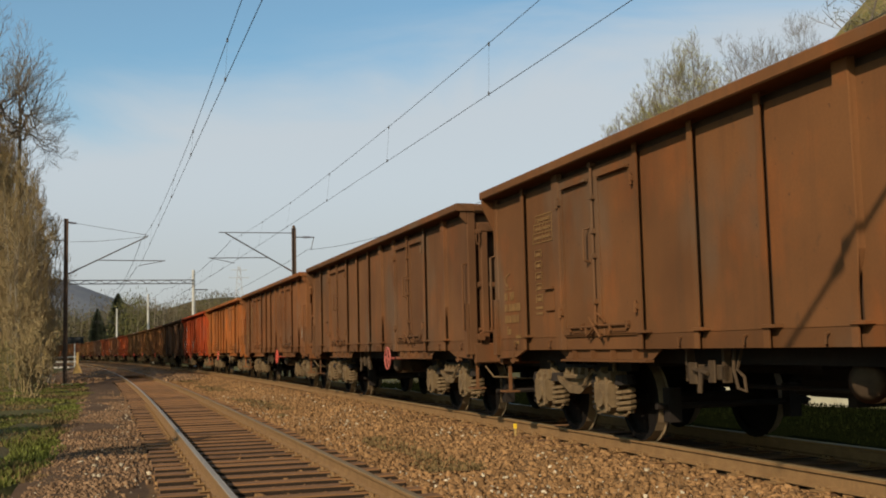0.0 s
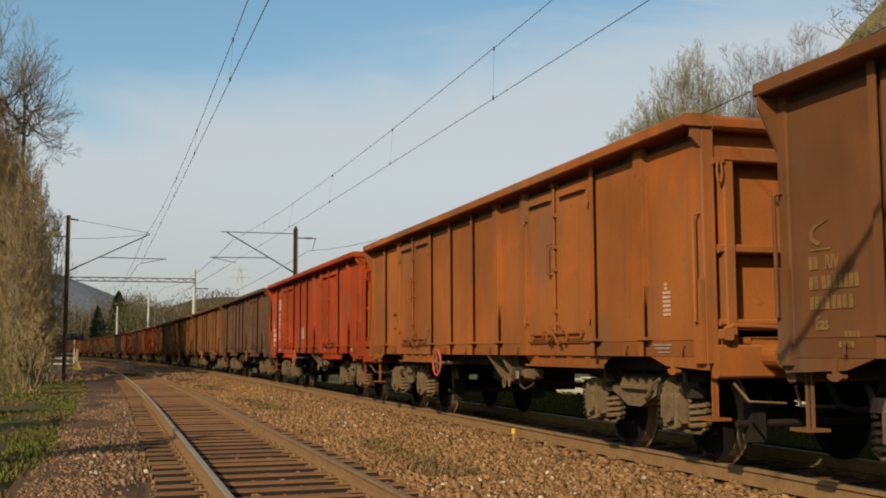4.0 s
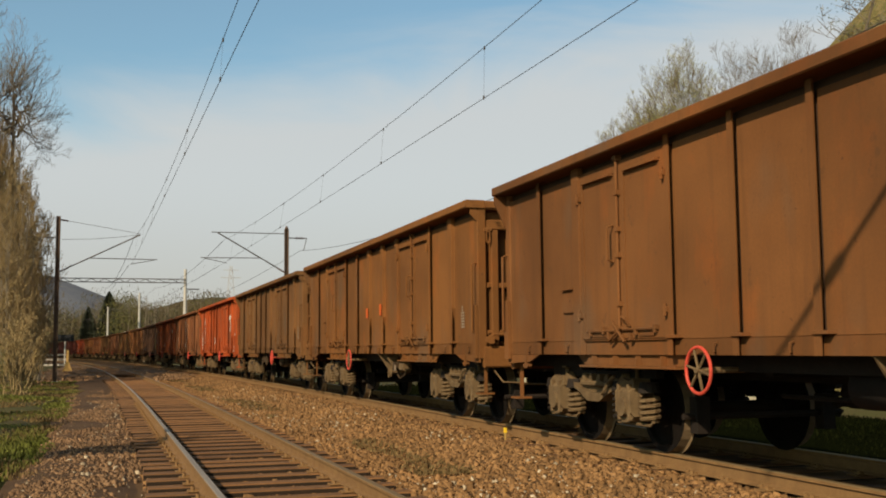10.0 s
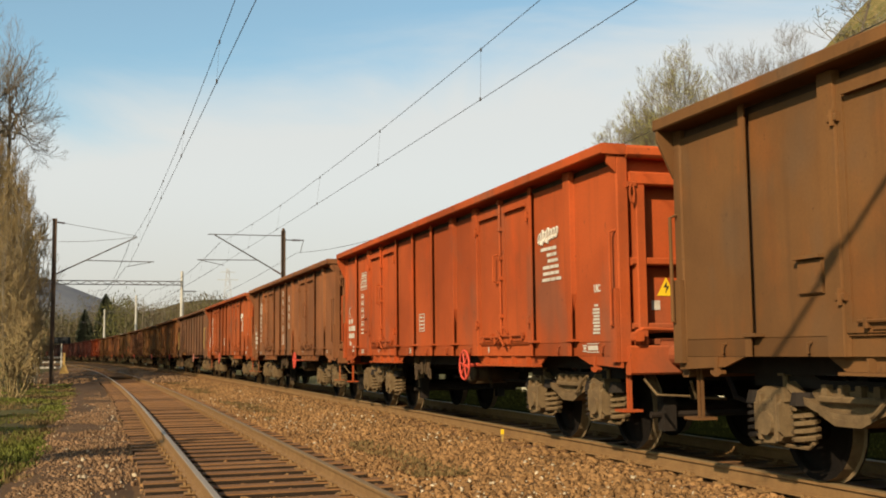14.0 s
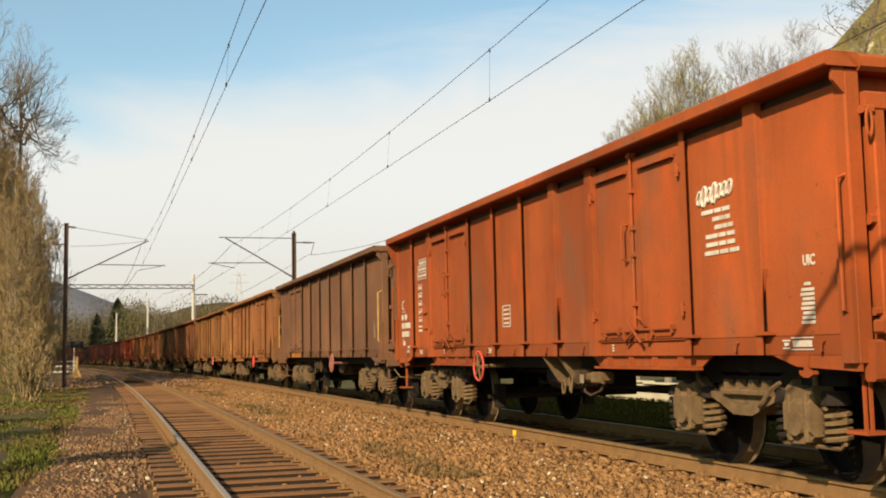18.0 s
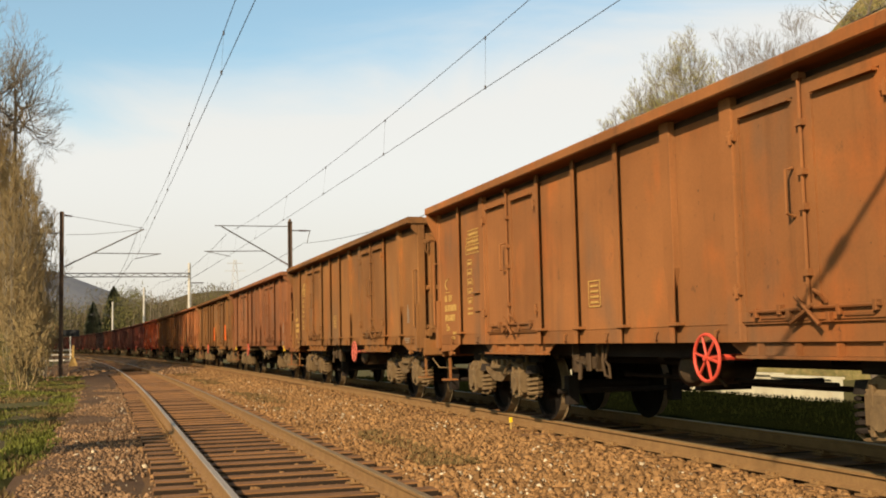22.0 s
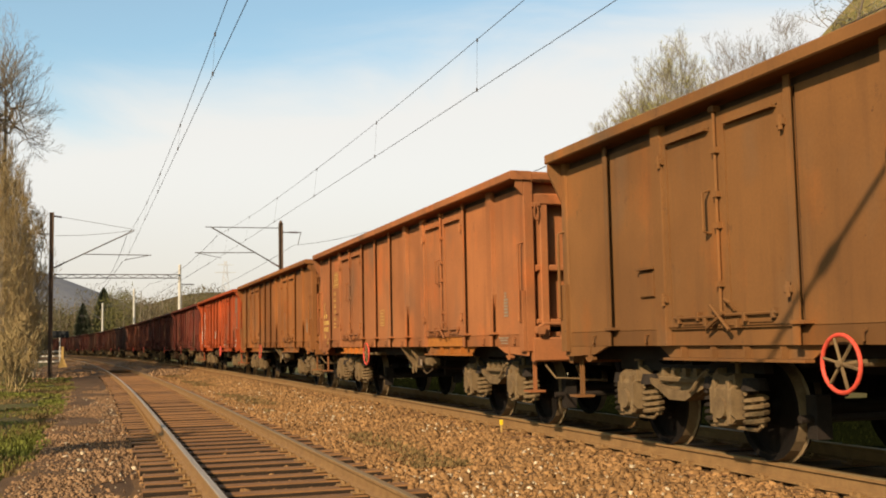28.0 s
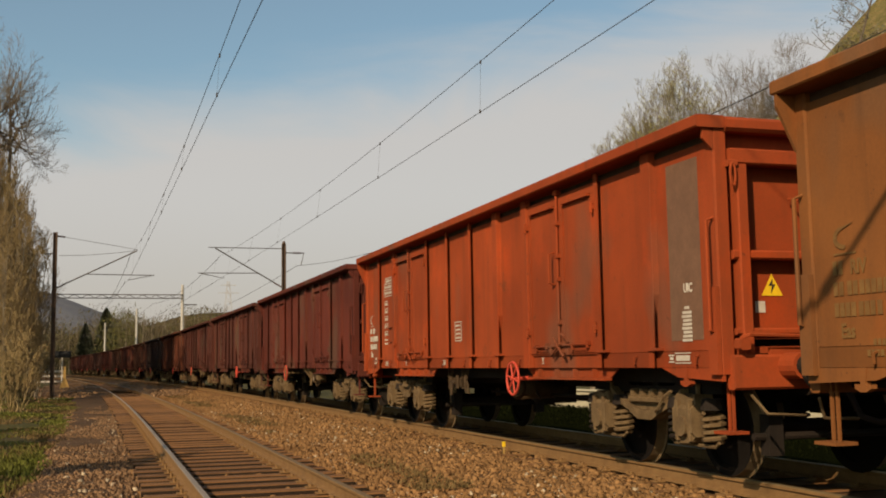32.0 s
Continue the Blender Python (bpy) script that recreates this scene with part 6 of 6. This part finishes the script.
                    part("top_bolt", MB().tube((cx, yw - 0.06, 0.78), (cx, yw - 0.06, 0.93), 0.026, n=8).box(cx - 0.05, cx + 0.05, yw - 0.1, yw - 0.02, 0.89, 0.91), mat, b)
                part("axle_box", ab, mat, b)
                # springs behind the boxes get the dark steel as painted shade
                for dy in ((-0.29, 0.32) if sx < 0 else (-0.29,)):
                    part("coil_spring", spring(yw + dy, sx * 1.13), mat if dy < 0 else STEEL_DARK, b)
                    part("spring_seat", MB().tube((sx * 1.13, yw + dy, 0.655), (sx * 1.13, yw + dy, 0.76), 0.125, 0.1, n=12), STEEL_DARK, b)
        part("bolster", MB().box(-0.95, 0.95, -0.3, 0.3, 0.66, 0.86).tube((0, 0, 0.8), (0, 0, 1.0), 0.25, n=16), STEEL_DARK, b)
        for dy in (-1.55, 1.55):
            part("brake_beam", MB().tube((-0.95, dy, 0.42), (0.95, dy, 0.42), 0.035).box(-0.83, -0.68, dy - 0.07, dy + 0.07, 0.25, 0.62).box(0.68, 0.83, dy - 0.07, dy + 0.07, 0.25, 0.62), STEEL_DARK, b)
    for yc in (-5.4, -3.6, 3.6, 5.4):
        ws = part("wheelset", MB().tube((-0.95, 0, 0), (0.95, 0, 0), 0.075, n=12), STEEL_DARK, w)
        ws.location = (0, yc, 0.46)
        a = part("wheel", WHEEL_ME, None, ws)
        a.location = (-0.75, 0, 0)
        c = part("wheel", WHEEL_ME, None, ws)
        c.location, c.rotation_euler = (0.75, 0, 0), (0, 0, math.pi)
    return w


WHEEL_ME = wheel_mesh().mesh("wheel", WHEEL_MAT, TREAD_MAT)


# lettering: what cannot be read is plain bars
def side_text(w, word, s, z, size, mat, label):
    """Letters on the side; z is their foot."""
    ob = part("lettering", text_mesh(word, size, "lettering", mat), None, w, label)
    ob.matrix_local = Matrix(((0, 0, -1, -SIDE - 0.006), (-0.8, 0, 0, HALF - s * LONG), (0, 1, 0, z), (0, 0, 0, 1)))


def number_block(w, mat, s=0.35):
    y, x = HALF - s * LONG, -SIDE - 0.006
    side_text(w, "RIV", s + 0.27, 1.72, 0.145, mat, "painted letters RIV")
    side_text(w, "Eas", s + 0.13, 1.265, 0.145, mat, "painted letters Eas")
    mb = MB()
    # the number itself as plain bars, one to a character
    for z, groups in ((1.72, ((0.0, 2),)), (1.568, ((0.0, 2), (0.15, 2), (0.28, 5))), (1.416, ((0.0, 4), (0.26, 3), (0.45, 1)))):
        for a, n in groups:
            for k in range(n):
                c = y - a - k * 0.06
                mb.box(x - 0.003, x, c - 0.047, c, z, z + 0.1)
    for k in range(4):
        mb.box(x - 0.003, x, y - 0.42 - k * 0.045, y - 0.388 - k * 0.045, 1.205, 1.25).box(x - 0.009, x - 0.006, y - 0.36 - k * 0.045, y - 0.328 - k * 0.045, 1.13, 1.175)
    part("lettering", mb, mat, w, "vehicle number as painted bars")
    # crescent sign with a line under it
    n = 10
    turn = [math.radians(60 - 150 * k / n) for k in range(n + 1)]
    outer = [(y - 0.14 + 0.12 * math.cos(q), 1.985 + 0.085 * math.sin(q)) for q in turn]
    inner = [(y - 0.16 + 0.095 * math.cos(q), 1.99 + 0.06 * math.sin(q)) for q in turn]
    v = [(x - 0.003, *p) for k in range(n + 1) for p in (outer[k], inner[k])]
    cr = MB().add(v, [(2 * k, 2 * k + 1, 2 * k + 3, 2 * k + 2) for k in range(n)])
    cr.prism([outer[0], inner[0], (y - 0.25, 2.085)], 0, x - 0.004, x)
    cr.box(x - 0.003, x, y - 0.26, y - 0.02, 1.862, 1.874)
    part("lettering", cr, mat, w, "crescent-shaped sign")


def load_table(w, mat, s=1.42):
    y, mb = HALF - s * LONG, MB()
    x = -SIDE - 0.006
    for i, (a, b) in enumerate(((0.1, 0.62), (0.04, 0.62), (0.0, 0.62))):
        z = 2.72 - i * 0.11
        mb.box(x - 0.003, x, y - b, y - a, z, z + 0.012)
        for c in np.linspace(a, b - 0.01, 7):
            mb.box(x - 0.003, x, y - c - 0.012, y - c, z - 0.1, z)
        mb.box(x - 0.003, x, y - b + 0.06, y - a - 0.05, z - 0.07, z - 0.035)
    mb.box(x - 0.003, x, y - 0.62, y, 2.38, 2.392)
    for i in range(5):
        z = 2.3 - i * 0.14
        for c in (0.05, 0.25):
            mb.box(x - 0.003, x, y - c - 0.015, y - c, z - 0.1, z)
        mb.box(x - 0.003, x, y - 0.26, y - 0.05, z - 0.012, z)
        mb.box(x - 0.003, x, y - 0.22, y - 0.09, z - 0.08, z - 0.04)
    for i in range(2):
        mb.box(x - 0.003, x, y - 0.26, y - 0.04, 1.56 - i * 0.07, 1.59 - i * 0.07)
    part("lettering", mb, mat, w, "load table and symbols as painted bars")


def small_marks(w, mat):
    x, mb = -SIDE - 0.012, MB()
    for s, wd in ((1.5, 0.22), (2.9, 0.05), (5.0, 0.18), (8.9, 0.05), (11.9, 0.1)):
        y = HALF - s * LONG
        mb.box(x - 0.003, x, y - wd, y, 1.1, 1.112).box(x - 0.003, x, y - wd, y, 1.16, 1.172).box(x - 0.003, x, y - wd * 0.8, y - wd * 0.2, 1.124, 1.15)
    part("lettering", mb, mat, w, "small lower markings as bars")


def end_marks(w, mat, logo=False):
    x, mb = -SIDE - 0.006, MB()
    y = HALF - 12.15 * LONG
    for k in range(8):
        mb.box(x - 0.003, x, y - 0.17, y - 0.012 * (k % 3), 1.29 + k * 0.036, 1.314 + k * 0.036)
    mb.box(x - 0.003, x, y - 0.13, y - 0.05, 1.585, 1.61)
    mb.box(x - 0.009, x - 0.006, y - 0.14, y + 0.14, 1.09, 1.1).box(x - 0.009, x - 0.006, y - 0.14, y + 0.14, 1.18, 1.19).box(x - 0.009, x - 0.006, y - 0.12, y + 0.12, 1.115, 1.165)
    part("lettering", mb, mat, w, "inspection grid as painted bars")
    u = part("lettering", text_mesh("UIC", 0.115, "lettering", mat), None, w, "white letters UIC")
    u.matrix_local = Matrix(((0, 0, -1, x), (-0.8, 0, 0, y - 0.12), (0, 1, 0, 1.74), (0, 0, 0, 1)))
    if logo:
        lm = MB()
        y = HALF - 10.63 * LONG
        for k in range(7):
            up = 0.09 if k in (1, 3) else 0.06
            ring = [(x - 0.003, y - 0.12 - k * 0.083 - 0.02 * math.sin(j * math.tau / 10) + 0.036 * math.cos(j * math.tau / 10), 2.47 + k * 0.006 + up * math.sin(j * math.tau / 10)) for j in range(10)]
            lm.path(ring, 0.015, 4, True)
        for k, (a, b) in enumerate(((0.14, 0.6), (0.32, 0.6), (0.35, 0.64), (0.2, 0.66), (0.2, 0.66), (0.17, 0.72))):
            for q0, q1 in ((0, 0.42), (0.46, 0.7), (0.74, 1)):
                lm.box(x - 0.003, x, y - a - (b - a) * q1, y - a - (b - a) * q0, 2.31 - k * 0.074, 2.348 - k * 0.074)
        part("lettering", lm, mat, w, "white owner's emblem with rows of bars")


def upright_word(w, word, s, z, size, mat):
    for k, ch in enumerate(word):
        ob = part("letter", text_mesh(ch, size, "letter", mat), None, w, "white painted capital " + ch)
        ob.matrix_local = Matrix(((0, 0, -1, -SIDE - 0.006), (-0.8, 0, 0, HALF - s * LONG), (0, 1, 0, z - k * size * 1.08), (0, 0, 0, 1)))


def grid_box(w, mat, s, z, wd=0.3, ht=0.28):
    x, y, mb = -SIDE - 0.006, HALF - s * LONG, MB()
    for a, b, c, d in ((0, wd, 0, 0.014), (0, wd, ht, ht + 0.014), (0, 0.014, 0, ht), (wd - 0.014, wd, 0, ht)):
        mb.box(x - 0.003, x, y - b, y - a, z + c, z + d)
    for k in range(4):
        mb.box(x - 0.003, x, y - wd + 0.05, y - 0.05, z + 0.04 + k * 0.06, z + 0.065 + k * 0.06)
    part("lettering", mb, mat, w, "framed notice as painted bars")


def patch(w, mat, s0, s1, z0, z1, label, proud=0.0):
    part("paint_patch", MB().box(-SIDE - 0.0045 - proud, -SIDE - 0.001 - proud, HALF - s1 * LONG, HALF - s0 * LONG, z0, z1), mat, w, label)


def tail_marks(w, mat, low_mat=None):
    """A narrow stack of worn lines near the leading corner, and a plate of lines below."""
    x, y, mb = -SIDE - 0.006, HALF - 12.02 * LONG, MB()
    for k in range(8):
        wd = 0.15 if k < 6 else 0.09
        mb.box(x - 0.003, x, y - wd, y - (0.0 if k < 6 else 0.03), 1.44 + k * 0.042, 1.468 + k * 0.042)
    part("lettering", mb, mat, w, "worn inspection marks as bars")
    if low_mat is not None:
        lb = MB().box(x - 0.009, x - 0.006, y - 0.16, y + 0.2, 1.155, 1.172).box(x - 0.009, x - 0.006, y - 0.12, y + 0.16, 1.12, 1.142).box(x - 0.009, x - 0.006, y - 0.14, y + 0.12, 1.085, 1.1)
        part("lettering", lb, low_mat, w, "worn lines of lettering as bars")


def warning_sign(w):
    y = -(HALF - 0.12) - 0.004
    tri = MB().prism([(-0.99, 1.68), (-0.77, 1.68), (-0.88, 1.875)], 1, y - 0.003, y)
    sg = part("warning_sign", tri, SIGN_YELLOW, w, "yellow triangular high-voltage warning sign")
    part("flash", MB().prism([(-0.873, 1.835), (-0.915, 1.765), (-0.88, 1.772), (-0.895, 1.7), (-0.845, 1.785), (-0.877, 1.778)], 1, y - 0.006, y - 0.0032), BLACK_PAINT, sg)
    part("plate", MB().box(-1.06, -0.96, y - 0.004, y, 1.53, 1.63), WHITE_PAINT, w)


def end_label(w):
    """A white label of lines on the end wall."""
    y = -(HALF - 0.12) - 0.004
    mb = MB().box(-1.05, -1.03, y - 0.003, y, 1.7, 1.84).box(-0.99, -0.86, y - 0.003, y, 1.58, 1.66)
    for k in range(3):
        mb.box(-1.0, -0.72 - 0.03 * (k % 2), y - 0.003, y, 1.71 + k * 0.05, 1.74 + k * 0.05)
    part("lettering", mb, WHITE_PAINT, w, "white label as plain bars")


# per wagon from the head of the train: kind, paint colour, words on it
TRAIN = [
    ("near", (0.116, 0.036, 0.013), "rust-brown"), ("near", (0.115, 0.046, 0.016), "reddish rust-brown"),
    ("near", (0.110, 0.046, 0.018), "dull grey-brown"), ("near", (0.135, 0.050, 0.017), "worn brown"),
    ("far", (0.235, 0.070, 0.015), "faded orange-brown"), ("far", (0.262, 0.037, 0.008), "bright red-oxide"),
    ("near", (0.088, 0.042, 0.022), "dusty grey-brown"), ("far", (0.145, 0.056, 0.018), "dirty brown"),
    ("far_twin", (0.155, 0.060, 0.017), "ochre-brown"), ("near", (0.135, 0.060, 0.021), "khaki-brown"),
    ("near", (0.310, 0.055, 0.014), "bright red-oxide"), ("near", (0.180, 0.066, 0.026), "chestnut-brown"),
    ("far", (0.250, 0.055, 0.016), "red-oxide"), ("plain", (0.140, 0.065, 0.034), "plain grey-brown"),
    ("near", (0.205, 0.077, 0.026), "orange-brown"), ("near", (0.180, 0.075, 0.025), "rusty orange-brown"),
    ("far_twin", (0.175, 0.064, 0.026), "reddish-brown"), ("far", (0.152, 0.065, 0.022), "blotched olive-brown"),
    ("far", (0.250, 0.087, 0.032), "rusty brown"), ("far", (0.19, 0.067, 0.02), "dark ochre-brown"),
    # from wagon 21 on, only seen far off, colours are darkened to imitate shade
    ("near", (0.270, 0.045, 0.013), "deep red"), ("far", (0.095, 0.020, 0.013), "dull red-brown"),
    ("near", (0.071, 0.020, 0.014), "dark red-brown"), ("far", (0.062, 0.018, 0.013), "dark brown"),
    ("near", (0.099, 0.027, 0.014), "rust-brown"), ("far", (0.023, 0.011, 0.011), "near-black brown"),
    ("near", (0.076, 0.024, 0.014), "rust-brown"), ("far", (0.082, 0.020, 0.013), "red-brown"),
    ("near", (0.064, 0.024, 0.015), "brown"), ("far", (0.079, 0.019, 0.013), "red-brown"),
    ("near", (0.054, 0.020, 0.015), "dark brown"), ("far", (0.073, 0.022, 0.015), "rust-brown"),
    ("near", (0.079, 0.020, 0.013), "red-brown"), ("far", (0.067, 0.022, 0.015), "brown"),
]


WHEEL_TINTS = {0: (0.2, 0.05, 0.03), 2: (0.3, 0.07, 0.05), 3: (0.42, 0.06, 0.035), 6: (0.1, 0.05, 0.026), 13: (0.28, 0.1, 0.07), 15: (0.42, 0.09, 0.06)}


def build_train():
    masters = {k: build_wagon(k) for k in ("near", "far", "far_twin", "plain")}
    plain_copies, used = [], set()
    for kind, colour, words in TRAIN:
        plain_copies.append(copy_thing(masters[kind], Matrix()) if kind in used else masters[kind])
        used.add(kind)
    wagons = []
    for i, (kind, colour, words) in enumerate(TRAIN):
        w = plain_copies[i]
        if i in (1, 3, 5, 10, 11, 12, 14, 15, 18, 19, 20):
            mat = WHITE_PAINT if i in (5, 10, 11, 12, 20) else (WORN_PAINT if i in (1, 3, 19) else OCHRE_PAINT)
            number_block(w, mat)
            load_table(w, mat)
            if mat is WHITE_PAINT:
                small_marks(w, mat)
        if i in (5, 10, 12, 11, 18, 20, 15, 14):
            grid_box(w, OCHRE_PAINT if i in (14, 15, 18) else WHITE_PAINT, 5.6 if i != 11 else 5.7, 1.45 if i != 11 else 1.36)
        if i in (10, 12, 20):
            end_marks(w, WHITE_PAINT, i != 20)
            (end_label if i == 12 else warning_sign)(w)
        if i in (3, 4, 6, 7, 8, 9, 13, 14, 15, 16, 18, 19):
            tail_marks(w, FADED_PAINT if i != 4 else PINK_PAINT, FADED_PAINT if i in (4, 6, 14, 15, 16, 18, 21) else None)
        if i == 11:
            upright_word(w, "UHLIE", 5.8, 2.75, 0.234, WHITE_PAINT)
            upright_word(w, "RUDA", 6.8, 2.56, 0.234, WHITE_PAINT)
        if i == 18:
            patch(w, ORANGE_DULL, 8.62, 10.4, 1.056, 1.196, "strip of orange repair paint under the door")
        if i == 13:
            patch(w, ORANGE_DULL, 1.82, 3.68, 1.056, 1.196, "strip of orange repair paint under the door")
        if i == 17:
            patch(w, ORANGE_PATCH, 6.5, 7.32, 1.31, 1.94, "square patch of fresh orange paint")
            patch(w, ORANGE_PATCH, 10.6, 11.25, 1.31, 1.98, "square patch of fresh orange paint")
        if i == 8:
            patch(w, ORANGE_PATCH, 6.33, 6.47, 1.76, 1.95, "small patch of orange repair paint", 0.08)
            patch(w, ORANGE_PATCH, 7.4, 7.54, 1.78, 1.99, "small patch of orange repair paint", 0.08)
        if i == 20:
            patch(w, GREY_PATCH, 11.95, 12.5, 1.3, 2.95, "grey primed panel area")
        if i in (3, 16, 18):
            patch(w, GREY_PATCH, 3.35, 4.1, 1.4, 2.9, "grey primed door area")
        w.name = "freight_wagon"
        tagged(w, words + " steel open freight wagon with ribbed sides", "freight wagon", "wagons of the train")
        for o in w.children_recursive:
            if o.type == "MESH":
                # bottom panels and latches take a darker tone of the wagon's colour
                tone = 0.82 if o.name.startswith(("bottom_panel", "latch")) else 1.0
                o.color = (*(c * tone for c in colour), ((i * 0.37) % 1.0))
                if o.name.startswith(("handwheel", "spokes")):
                    o.color = (*WHEEL_TINTS.get(i, (0.45, 0.05, 0.028)), 0.5)
                if i == 16 and o.name.startswith("rope_hook"):
                    o.color = (0.55, 0.34, 0.03, 0.2)
                if i == 18 and o.name.startswith("apron"):
                    o.color = (0.29, 0.092, 0.018, 0.2)
            if o.name.startswith("lettering"):
                o["kind"] = "stuff"
        wagons.append(w)
    return wagons


WAGONS = build_train()

# ---- what moves ----
# metres that the train has gone since the start, every two seconds
GONE_T = [0, 2, 4, 6, 8, 10, 12, 14, 16, 18, 20, 22, 24, 26, 28, 30, 32]
GONE_S = [0.0, 17.36, 34.64, 51.73, 68.57, 85.13, 101.42, 117.45, 133.26, 148.92, 164.49, 180.04, 195.64, 211.37, 227.28, 243.43, 259.85]
GONE = np.polynomial.Polynomial.fit(GONE_T, GONE_S, 5)


# slack running in and out of the couplings as the wagons go by
SLACK_T = [0, 1, 2, 3, 4, 7, 8, 9, 10, 11, 12, 13, 14, 17, 18, 19, 20, 21, 22, 23, 24, 25, 28, 29, 30, 31, 32]
SLACK_S = [0.18, 0.23, 0.19, 0.18, 0.24, 0.13, 0.07, 0.07, 0.05, 0.08, 0.07, 0.13, 0.25, 0.3, 0.32, 0.26, 0.2, 0.15, 0.14, 0.18, 0.15, 0.16, 0.27, 0.2, 0.07, 0.04, 0.1]


def gone(t):
    return float(GONE(t) - GONE(0.0) + np.interp(t, SLACK_T, SLACK_S))


def motions():
    for i, w in enumerate(WAGONS):
        start = 14.03 + PITCH * (i - 1) - BEAM
        rows = []
        for k in range(65):
            t = k * 0.5
            p, turn = on_line(start - gone(t))
            rows.append((t, pose(p.x, p.y, p.z, 0, 0, turn)))
        walk(w, rows)
        # wheels roll while the wagon is near
        near = [k / 15 for k in range(481) if -14 < start - gone(k / 15) < 30]
        if not near:
            continue
        near = sorted({0.0, *near, 32.0})
        for ws in [o for o in w.children if o.name.startswith("wheelset")]:
            y, spin, last, out = ws.location.y, 0.0, None, []
            for t in near:
                s = gone(t)
                if last is not None and t - last[0] < 0.2:
                    spin += math.degrees((s - last[1]) / 0.46)
                last = (t, s)
                out.append((t, pose(0, y, 0.46, spin, 0, 0)))
            walk(ws, out)


motions()
